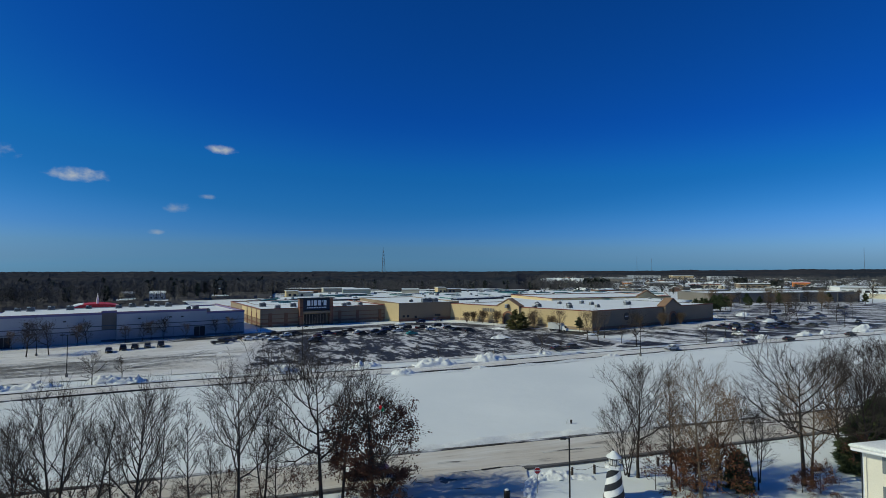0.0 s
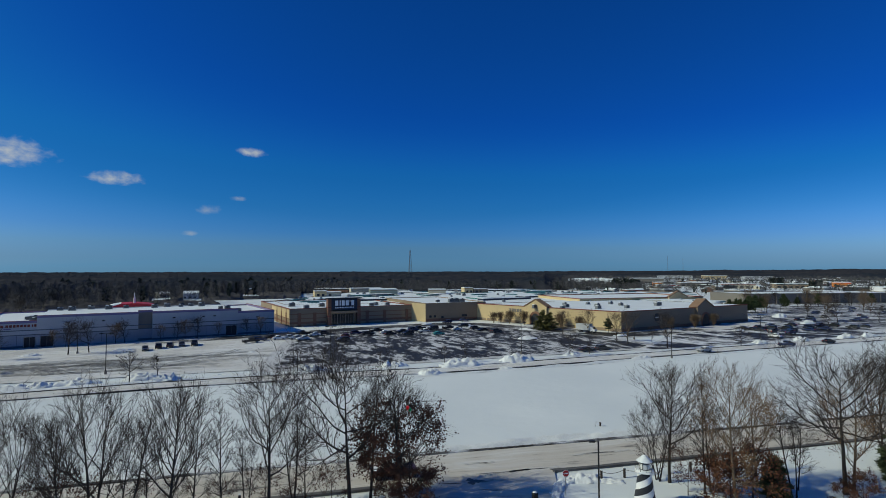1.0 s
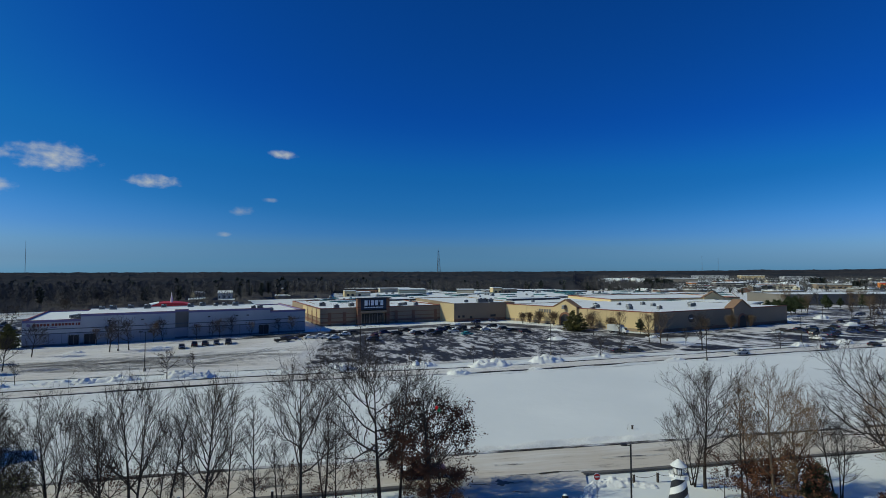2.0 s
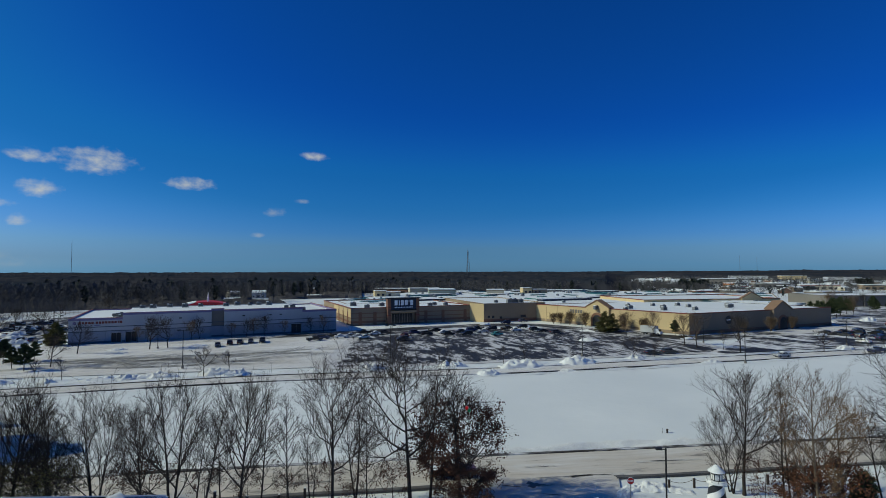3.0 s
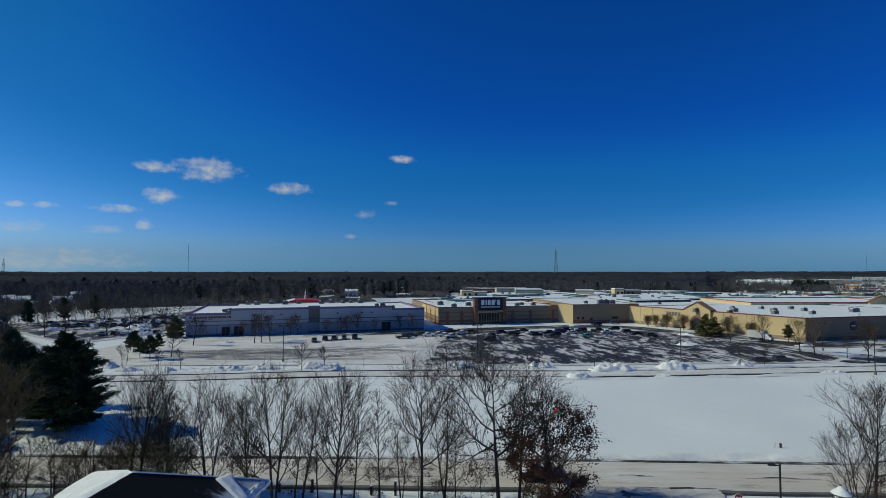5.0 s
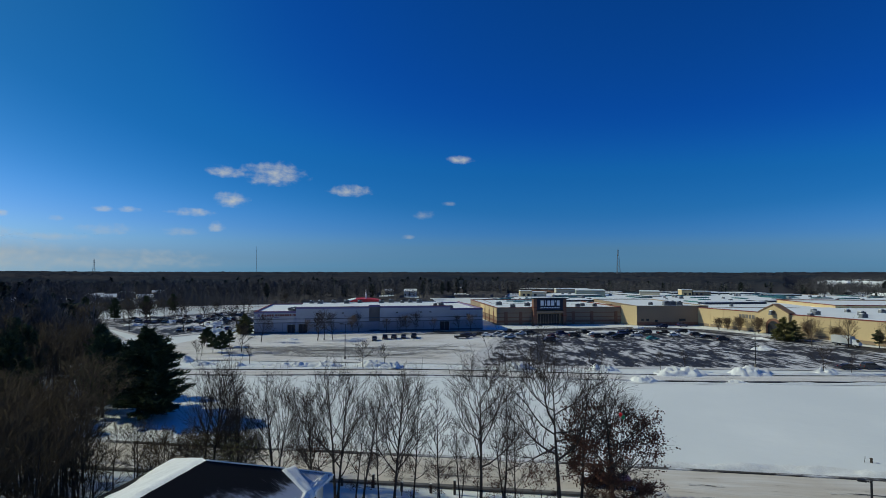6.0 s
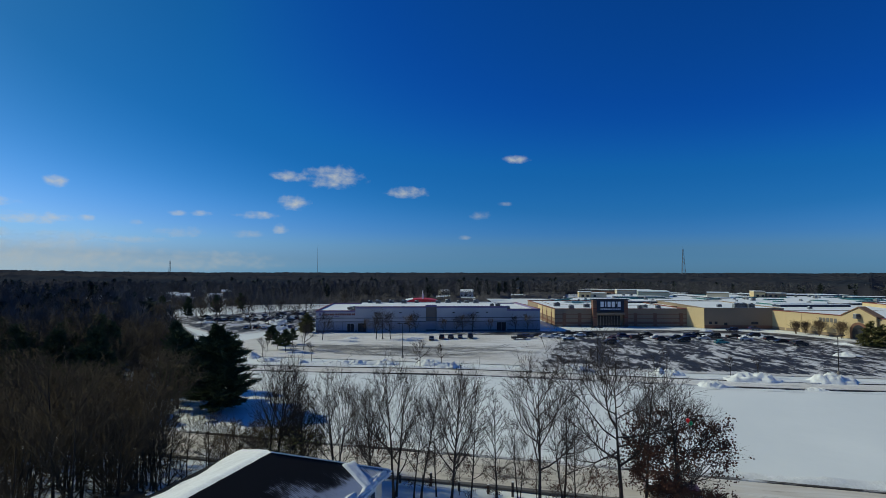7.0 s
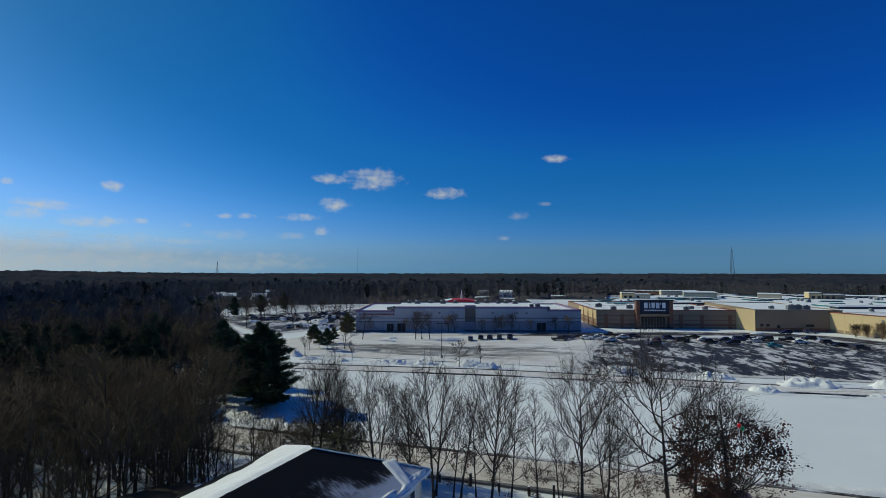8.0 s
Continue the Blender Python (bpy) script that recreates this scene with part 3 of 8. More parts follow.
for k in range(150):
    x, y, a, bend = rr.uniform(-140, -66), rr.uniform(104, 150), radians(rr.uniform(0, 62)), rr.uniform(-0.04, 0.04)
    pts = []
    for i in range(7):
        pts.append((x, y))
        x, y, a = x + 4.5 * math.cos(a), y + 4.5 * math.sin(a), a + bend * 4.5
    if any(py > 128 + 0.6 * (px + 100) + 24 or px > -58 or py < 104 + 0.37 * (px + 150) for px, py in pts):
        continue
    for side in (-0.8, 0.8):
        line = [(p[0] - side * math.sin(a), p[1] + side * math.cos(a)) for p in pts]
        ribbon("tyre_track", line, rr.uniform(0.22, 0.42), 0.035, M["track"], "grey tyre track pressed into the snow", "tyre track", steps=24)
sheet("driveway", [(-11.5, 63.2), (10.8, 69.8), (9.2, 54), (-6, 54)], 0.022, M["road"], label="wide driveway mouth of tan slush and packed snow", category="road")
wet = mat("wet_patch", (0.05, 0.045, 0.04), 0.4, 0.4, 0.8, 6.0, 0.3)
bm = bmesh.new()
for k in range(26):
    a = k / 26 * math.tau
    r = 1.0 + 0.35 * math.sin(3 * a + 1) + 0.2 * math.sin(7 * a)
    bm.verts.new((0.4 + 0.9 * r * math.cos(a), 63.6 + 0.75 * r * math.sin(a), 0.034))
bm.faces.new(bm.verts[:])
tagged(link_mesh("wet_patch", bm, wet), "dark wet melted patch on the road", "road", "", "structure")

for x, y, ln, ang in [(-2.2, 62.8, 4.4, 6), (3.2, 66.4, 9.0, 17), (8.2, 67.9, 7.0, 17), (1.2, 69.6, 4.0, 17), (2.0, 61.2, 4.2, 8), (18, 74.4, 9.0, 17), (-9, 62.2, 8.0, 17)]:
    a = radians(ang)
    c, s = math.cos(a) * ln / 2, math.sin(a) * ln / 2
    ribbon("wet_streak", [(x - c, y - s), (x - c * 0.3, y - s * 0.3 + 0.12), (x + c * 0.4, y + s * 0.4 - 0.1), (x + c, y + s)], 0.55, 0.03, M["smear"], "dark muddy streak where tyres wore through", "road", steps=20)

# heaps of ploughed snow along the lots
k = 0
for x, y, ln, wd, h, a in [
        (-76, 119.5, 9, 4, 1.6, 22), (-69.8, 118.5, 7, 4, 1.8, 20), (-87, 113.5, 9, 4, 1.5, 25), (-93, 110.5, 6, 3, 1.2, 25),
        (-58, 124, 8, 3, 0.9, 20), (-52, 126, 6, 3, 0.8, 20), (-40, 131.5, 9, 4.5, 1.8, 20), (-20, 138, 8, 4, 1.8, 20),
        (-9.8, 128.6, 6, 3.5, 1.5, 15), (-2.6, 140.5, 13, 6, 2.2, 20)]:
    k += 1
    snow_bank(x, y, ln, wd, h, a, "lumpy heap of ploughed snow beside the lot", k * 1.7)
for x, y, ln, wd, h, a in [
        (13, 148, 11, 6, 2.1, 22), (30, 157, 8, 4, 1.5, 25), (21.6, 196, 9, 5, 1.2, 30), (48.8, 154, 7, 3, 1.0, 25),
        (9.3, 136.5, 5, 2.5, 0.7, 20), (99, 185.8, 8, 4, 1.6, 25), (118, 194.5, 8, 4.5, 2.0, 25), (139, 202.5, 9, 4, 1.9, 25),
        (151, 208, 9, 4, 1.8, 25), (172, 216.5, 11, 6, 2.4, 25), (167, 293, 11, 6, 2.2, 30), (160, 258, 10, 5, 1.7, 30),
        (185, 231, 9, 4.5, 1.9, 30), (112, 226, 8, 3, 1.0, 30)]:
    k += 1
    snow_bank(x, y, ln, wd, h, a, "lumpy heap of ploughed snow beside the lot", k * 1.7)
for x, y, ln, wd, h, a in [
        (-107, 103.5, 4, 3, 1.2, 20), (-118, 101, 7, 3, 1.0, 25), (-126, 103, 4, 4, 1.9, 10), (-98, 108, 9, 3, 1.0, 25),
        (-130, 150, 6, 3, 0.9, 34), (-110, 162, 7, 3, 0.9, 34), (-200, 178, 12, 5, 2.0, 50), (-190, 160, 9, 5, 1.8, 50),
        (-225, 175, 9, 5, 1.8, 10), (-240, 190, 10, 4, 1.5, 10), (-186, 166, 8, 5, 2.0, 40), (-176, 158, 7, 4, 1.8, 35), (-212, 196, 9, 5, 2.0, 30), (-196, 205, 10, 5, 2.2, 60), (-228, 158, 9, 4, 1.5, 30), (-163, 146, 8, 4, 1.6, 30), (-67.5, 160, 3, 2, 0.5, 0),
        (-20, 246, 6, 3, 1.2, 30), (-2, 240, 7, 3, 1.1, 30), (24, 226, 8, 3, 0.8, -30), (58, 206, 8, 3, 0.9, 30)]:
    k += 1
    snow_bank(x, y, ln, wd, h, a, "lumpy heap of ploughed snow beside the lot", k * 1.7)


def long_bank(name, line, d, width, height, label, seed):
    """A low broken ridge of snow thrown up by the plough along a road."""
    pts = smooth_line(offset_line(line, d), 260)
    vs, fs = [], []
    for i, p in enumerate(pts):
        t = (pts[min(i + 1, 260)] - pts[max(i - 1, 0)]).normalized()
        for a in range(7):
            u = a / 6 * 2 - 1
            q = p + Vector((-t.y, t.x)) * (u * width / 2)
            h = (1 - u * u) * (0.45 + 0.9 * noise.noise(Vector((p.x * 0.16 + seed, p.y * 0.16, u))) + 0.35 * noise.noise(Vector((p.x * 0.8, p.y * 0.8, u * 3 + seed))))
            vs.append((q.x, q.y, -0.12 + max(0, h) * height))
    for i in range(len(pts) - 1):
        for a in range(6):
            b = i * 7 + a
            fs.append((b, b + 7, b + 8, b + 1))
    tagged(raw(name, vs, fs, M["snow"], smooth_faces=True), label, "snow bank", "", "stuff")


long_bank("snow_bank", NEAR_ROAD, 6.2, 3.2, 1.05, "low crusty snow bank along the far side of the road", 3)
long_bank("snow_bank", RING, 5.4, 2.4, 0.7, "low crusty snow bank along the ring road", 5)
long_bank("snow_bank", RING, -5.0, 2.0, 0.45, "low crusty snow bank along the ring road", 8)


# ---- buildings of the shopping centre ----
def wall_box(bm, x0, x1, y0, y1, z0, z1, holes=()):
    """A thick wall along x with rectangular openings (x0, x1, z0, z1) right through it."""
    xs = sorted({x0, x1, *[h[0] for h in holes], *[h[1] for h in holes]})
    zs = sorted({z0, z1, *[h[2] for h in holes], *[h[3] for h in holes]})
    for i in range(len(xs) - 1):
        for j in range(len(zs) - 1):
            cx, cz = (xs[i] + xs[i + 1]) / 2, (zs[j] + zs[j + 1]) / 2
            if any(h[0] < cx < h[1] and h[2] < cz < h[3] for h in holes):
                continue
            box(bm, xs[i], xs[i + 1], y0, y1, zs[j], zs[j + 1])


def shell(ob, L, D, H, wall, cap, roof_drop=0.5, x0=0.0, y0=0.0, front=True, cap_h=0.35, holes=(), cap_out=0.1):
    """Four thick walls, a parapet cap on each, and a snowed roof."""
    T = 0.4
    if front:
        bm = bmesh.new(); wall_box(bm, x0, x0 + L, y0, y0 + T, 0, H, holes); part("front_wall", bm, wall, ob)
        part("parapet_cap", boxed(x0 - cap_out, x0 + L + cap_out, y0 - cap_out, y0 + T, H, H + cap_h), cap, ob)
    part("side_wall", boxed(x0, x0 + T, y0 + T, y0 + D - T, 0, H), wall, ob)
    part("side_wall", boxed(x0 + L - T, x0 + L, y0 + T, y0 + D - T, 0, H), wall, ob)
    part("back_wall", boxed(x0, x0 + L, y0 + D - T, y0 + D, 0, H), wall, ob)
    part("parapet_cap", boxed(x0 - cap_out, x0 + T, y0 + T, y0 + D - T, H, H + cap_h), cap, ob)
    part("parapet_cap", boxed(x0 + L - T, x0 + L + cap_out, y0 + T, y0 + D - T, H, H + cap_h), cap, ob)
    part("parapet_cap", boxed(x0 - cap_out, x0 + L + cap_out, y0 + D - T, y0 + D + cap_out, H, H + cap_h), cap, ob)
    part("roof", boxed(x0 + T, x0 + L - T, y0 + T, y0 + D - T, H - roof_drop - 0.3, H - roof_drop + 0.35), M["roof_snow"], ob, "flat roof deep in snow")


def bars(ob, name, x, y, z, widths, height, material, gap=0.25, out=0.12, label=""):
    """A row of raised blocks standing for the letters of a sign, on a wall that faces -y."""
    for w in widths:
        part(name, boxed(x, x + w, y - out, y, z, z + height, 0.03), material, ob, label)
        x += w + gap


def cinema():
    ob = thing("cinema_building", "long white stucco cinema with purple and dark red trim", "cinema", -156, 158, 0, 35.4)
    D = 50
    secs = [(0, 16, 8.0, 0), (16, 45, 9.6, -0.5), (45, 49.5, 10.0, 1.2), (49.5, 79, 9.6, -0.5), (79, 93.2, 8.4, 0)]
    openings = {0: [(12.6, 15.6, 0, 3.4)], 1: [(17.0, 20.5, 0, 3.6)], 3: [(74.6, 78.6, 0, 3.8)]}
    for i, (a, b, h, y) in enumerate(secs):
        holes = openings.get(i, [])
        bm = bmesh.new(); wall_box(bm, a, b, y, y + 0.5, 0, h, holes); part("wall", bm, M["grey_wall"] if i == 2 else M["white_wall"], ob)
        if y < 0:
            for c in (a, b):
                part("wall_return", boxed(c - 0.25 if c == b else c, c if c == b else c + 0.25, y + 0.5, 1.4, 0, h), M["white_wall"], ob)
        part("purple_band", boxed(a - 0.05, b + 0.05, y - 0.12, y + 0.5, h, h + 0.75), M["purple"], ob, "purple band along the parapet")
        part("red_coping", boxed(a - 0.08, b + 0.08, y - 0.18, y + 0.55, h + 0.75, h + 0.82), M["maroon"], ob, "dark red metal coping")
        for z in (5.5, 4.0):
            part("dark_stripe", boxed(a, b, y - 0.04, y, z, z + 0.28), M["grey_stripe"], ob)
        # darker blue-grey below the lower stripe
        bm = bmesh.new()
        wall_box(bm, a, b, y - 0.025, y, 0.7, 4.0, [h for h in holes]); part("lower_panel", bm, M["blue_stucco"], ob, "blue-grey lower wall")
        for c in np.arange(a + 3.6, b - 1.0, 3.6):
            if all(not hh[0] - 0.2 < c < hh[1] + 0.2 for hh in holes):
                part("panel_joint", boxed(c - 0.05, c + 0.05, y - 0.035, y - 0.025, 0.7, 4.0), M["grey_stripe"], ob)
        part("plinth", boxed(a, b, y - 0.08, y, 0, 0.7) if not holes else boxed(a, min(hh[0] for hh in holes), y - 0.08, y, 0, 0.7), M["grey_stripe"], ob)
        for hh in holes:
            d = part("door", boxed(hh[0] + 0.1, hh[1] - 0.1, y + 0.3, y + 0.4, 0, hh[3] - 0.1), M["dark"], ob, "dark recessed door")
            part("door_rail", boxed((hh[0] + hh[1]) / 2 - 0.06, (hh[0] + hh[1]) / 2 + 0.06, y + 0.24, y + 0.3, 0, hh[3] - 0.1), M["metal"], d)
    for x in (24, 34, 56, 66, 70, 86):
        h = 9.6 if x < 80 else 8.4
        y = -0.5 if x < 80 else 0
        f = part("wall_light", boxed(x, x + 0.9, y - 0.35, y, h - 2.0, h - 1.6, 0.05), M["black_metal"], ob, "dark twin wall floodlight")
    # sign: blocks in place of letters
    part("sign_emblem", boxed(1.2, 2.2, -0.14, 0, 6.7, 7.6, 0.1), M["purple"], ob)
    bars(ob, "sign_block", 2.9, 0, 6.75, [0.7] * 5, 0.8, M["maroon"], 0.23, label="dark red raised sign block")
    bars(ob, "sign_block", 7.9, 0, 6.75, [0.7] * 7, 0.8, M["maroon"], 0.23, label="dark red raised sign block")
    bars(ob, "sign_block", 14.6, 0, 6.75, [0.4, 0.65], 0.8, M["maroon"], 0.2, label="dark red raised sign block")
    bars(ob, "sign_block", 7.5, 0, 6.1, [1.8], 0.35, M["purple"], 0.1)
    T = 0.5
    part("side_wall", boxed(0, T, T, D - T, 0, 8.0), M["white_wall"], ob)
    part("side_wall", boxed(93.2 - T, 93.2, T, D - T, 0, 8.4), M["white_wall"], ob)
    part("back_wall", boxed(0, 93.2, D - T, D, 0, 8.0), M["white_wall"], ob)
    for x0, x1, y0, y1, z in ((-0.05, T, T, D - T, 8.0), (93.2 - T, 93.25, T, D - T, 8.4), (-0.05, 93.25, D - T, D, 8.0)):
        part("purple_band", boxed(x0, x1, y0, y1, z, z + 0.75), M["purple"], ob)
        part("red_coping", boxed(x0 - 0.06, x1 + 0.06, y0, y1, z + 0.75, z + 0.82), M["maroon"], ob)
    part("roof", boxed(T, 93.2 - T, 1.5, D - T, 7.4, 8.3), M["roof_snow"], ob, "flat roof deep in snow")
    part("raised_roof", boxed(16.2, 78.8, 1.5, D - 14, 8.3, 9.8), M["roof_snow"], ob, "raised flat roof deep in snow")
    part("raised_wall", boxed(16.0, 79.0, D - 14, D - 13.6, 8.2, 10.1), M["white_wall"], ob)
    return ob


def roof_unit(parent_m, x, y, z, s=1.0, fan=True):
    """An air-handling box on a kerb, with louvres and a round fan on top, snow on its lid."""
    ob = thing("rooftop_unit", "grey sheet-metal rooftop air unit on the snowy roof", "rooftop unit", group="rooftop air units")
    part("base", boxed(-1.3, 1.3, -0.9, 0.9, -0.3, 0.25), M["unit"], ob)
    b = part("casing", boxed(-1.2, 1.2, -0.8, 0.8, 0.25, 1.5, 0.05), M["unit"], ob)
    for i in range(3):
        part("louvre", boxed(-1.0, 1.0, -0.86, -0.8, 0.45 + i * 0.32, 0.6 + i * 0.32), M["black_metal"], b)
    part("fan", tubed((0.4, 0, 1.5), (0.4, 0, 1.72), 0.5, 0.45, 12), M["black_metal"], ob)
    part("snow_cap", boxed(-1.15, -0.15, -0.75, 0.75, 1.5, 1.68, 0.06), M["snow"], ob)
    ob.matrix_basis = parent_m @ Matrix.Translation((x, y, z)) @ Matrix.Diagonal((s, s, s, 1))
    return ob


cin = cinema()
first_unit = roof_unit(cin.matrix_basis, 14.5, 8, 8.3)


def more_units(base, spots):
    for x, y, z, s in spots:
        u = copy_thing(first_unit, base.matrix_basis @ pose(x, y, z, 0, 0, 0))
        u.scale = (s, s, s)


rng = random.Random(4)
more_units(cin, [(x, y, 9.8 if 17 < x < 78 and y < 35 else 8.3, s) for x, y, s in
                 [(13, 10, 0.8), (15, 5, 0.7), (12, 14, 0.6), (24, 30, 1), (30, 34, 0.9), (36, 30, 1), (42, 33, 0.8), (52, 30, 0.9), (57, 34, 1),
                  (66, 33, 0.8), (70, 30, 1), (74, 8, 0.7), (76, 5, 0.9), (78, 10, 0.9), (62, 31, 0.7), (20, 33, 0.8), (81, 9, 0.9)]])


def sport_store():
    ob = thing("sports_store", "tan brick store with dark sign tower over the doors", "store", -80.5, 232, 0, 32)
    L, D, H = 60.4, 70, 7.8
    shell(ob, L, D, H, M["tan"], M["maroon"], holes=[(19.5, 30, 0, 5.0)], cap_h=0.3)
    for z in (1.1, 3.3, 5.3):
        for a, b in ((0, 16.6), (32.8, L)):
            part("brick_band", boxed(a, b, -0.06, 0, z, z + (0.9 if z < 2 else 0.3)), M["brown_brick"], ob, "brown brick band")
        part("brick_band", boxed(-0.06, 0, 0.4, 40, z, z + (0.9 if z < 2 else 0.3)), M["brown_brick"], ob)
    for x in (3.5, 10.5, 36, 45, 57):
        part("pilaster", boxed(x, x + 1.5, -0.25, 0, 0, 6.0, 0.03), M["brown_brick"], ob, "brown brick pilaster")
    for y in (6, 16, 26):
        part("pilaster", boxed(-0.25, 0, y, y + 1.5, 0, 6.0, 0.03), M["brown_brick"], ob)
    # cream panels added to paint sunlight on the upper side wall
    for y0, y1 in ((0.6, 5.9), (7.6, 15.9), (17.6, 25.9), (27.6, 39.0)):
        part("side_panel", boxed(-0.1, 0, y0, y1, 3.7, 7.5), M["cream"], ob, "cream panel painting sunlight on the upper side wall")
    # sign tower
    for x in (16.8, 31.0):
        part("tower_pier", boxed(x, x + 1.6, -2.2, 0.6, 0, 11.9, 0.04), M["brown_brick"], ob, "red-brown brick pier")
        for z in (4.0, 8.0):
            part("pier_band", boxed(x - 0.06, x + 1.66, -2.26, 0.66, z, z + 0.4), M["maroon"], ob)
    s = part("sign_panel", boxed(18.4, 31.0, -2.0, 0.4, 6.8, 12.1, 0.05), M["navy"], ob, "dark navy sign panel")
    for x, w in ((20.2, 1.5), (22.3, 0.55), (23.4, 1.4), (25.3, 1.5), (27.2, 0.35), (28.0, 1.4)):
        h = 2.4 if w > 0.4 else 0.9
        part("sign_block", boxed(x, x + w, -2.12, -2.0, 8.9 + (2.4 - h), 11.3, 0.03), M["letter"], s, "white raised sign block")
    for i in range(12):
        part("sign_block", boxed(20.2 + i * 0.78, 20.75 + i * 0.78, -2.08, -2.0, 7.7, 8.2), M["letter"], s)
    part("tower_cap", boxed(16.4, 33.0, -2.5, 0.8, 12.1, 12.5, 0.05), M["dark"], ob, "flat dark tower cap")
    part("canopy", boxed(18.4, 31.0, -2.6, 0.3, 5.4, 6.4, 0.05), M["tan"], ob)
    part("lobby_floor", boxed(18.6, 31.0, -1.2, 0.4, 0, 0.12), M["grey_wall"], ob)
    for i in range(8):
        x = 19.6 + i * 1.3
        w = part("glazing", boxed(x, x + 1.15, 0.15, 0.22, 0.1, 4.9), M["glass"], ob, "tall tinted shop glazing")
        part("mullion", boxed(x + 1.15, x + 1.27, 0.1, 0.3, 0.1, 4.95), M["metal"], w)
    return ob


store = sport_store()


def tan_block():
    ob = thing("mall_block", "tan stucco mall wing with a chamfered corner", "mall wing", -21.7, 258.5, 0, 28)
    shell(ob, 34, 60, 8.8, M["tan"], M["tan"], cap_h=0.25, holes=[(8.5, 10, 0, 2.6)])
    part("door", boxed(8.6, 9.9, 0.2, 0.3, 0, 2.5), M["dark"], ob)
    # cream in place of tan paints the sun on this corner wall
    part("chamfer_wall", slab([(-4.1, 8.4), (-0.02, 0.0), (0.0, 0.9), (-3.7, 8.6)], 0, 8.8), M["cream"], ob)
    part("brick_band", boxed(0, 34, -0.06, 0, 0, 1.4), M["brown_brick"], ob)
    for x, w in ((2, 1.2), (4.4, 1.2), (20, 3.0)):
        part("wall_panel", boxed(x, x + w, -0.08, 0, 1.9, 3.0), M["dark"], ob)
    return ob


block = tan_block()
more_units(block, [(18, 8, 8.6, 1.3), (21, 9, 8.6, 1.3), (24, 8, 8.6, 1.2), (12, 12, 8.6, 0.8)])
more_units(store, [(9, 6, 7.6, 1.0), (18.5, 14, 7.6, 1.1), (42, 8, 7.6, 0.9), (46, 12, 7.6, 0.9), (51, 9, 7.6, 0.9), (6, 22, 7.6, 1.2), (30, 30, 7.6, 1.1)])


def gable_entry(ob, x, w, H, peak, out, material, cap, back=5):
    """A gabled entrance bay that stands out from a wall along x: pediment wall, roof slopes, dark arched door."""
    pts = [(x, 0), (x + w, 0), (x + w, H), (x + w / 2, peak), (x, H)]
    part("pediment_wall", prism(pts, -out, -out + 0.5), material, ob)
    bm = prism([(x - 0.4, H - 0.1), (x + w / 2, peak + 0.25), (x + w / 2, peak + 0.65), (x - 0.4, H + 0.3)], -out - 0.3, back)
    part("gable_roof", bm, cap, ob, "snow-dusted brown gable roof")
    bm = prism([(x + w + 0.4, H - 0.1), (x + w + 0.4, H + 0.3), (x + w / 2, peak + 0.65), (x + w / 2, peak + 0.25)], -out - 0.3, back)
    part("gable_roof", bm, cap, ob)
    for c in (x, x + w - 0.4):
        part("bay_side", boxed(c, c + 0.4, -out + 0.5, back, 0, H), material, ob)
    arch = [(x + w / 2 + w * 0.27 * math.cos(math.pi * k / 10), 3.0 + w * 0.27 * math.sin(math.pi * k / 10)) for k in range(11)]
    arch += [(x + w * 0.23, 0), (x + w * 0.77, 0)]
    a = part("arch_surround", prism(arch, -out - 0.2, -out), M["brown_brick"], ob, "red-brown brick arch")
    inner = [(x + w / 2 + (px - x - w / 2) * 0.72, pz * 0.84) for px, pz in arch]
    part("entry_door", prism(inner, -out - 0.26, -out - 0.2), M["dark"], a, "dark glazed doors")


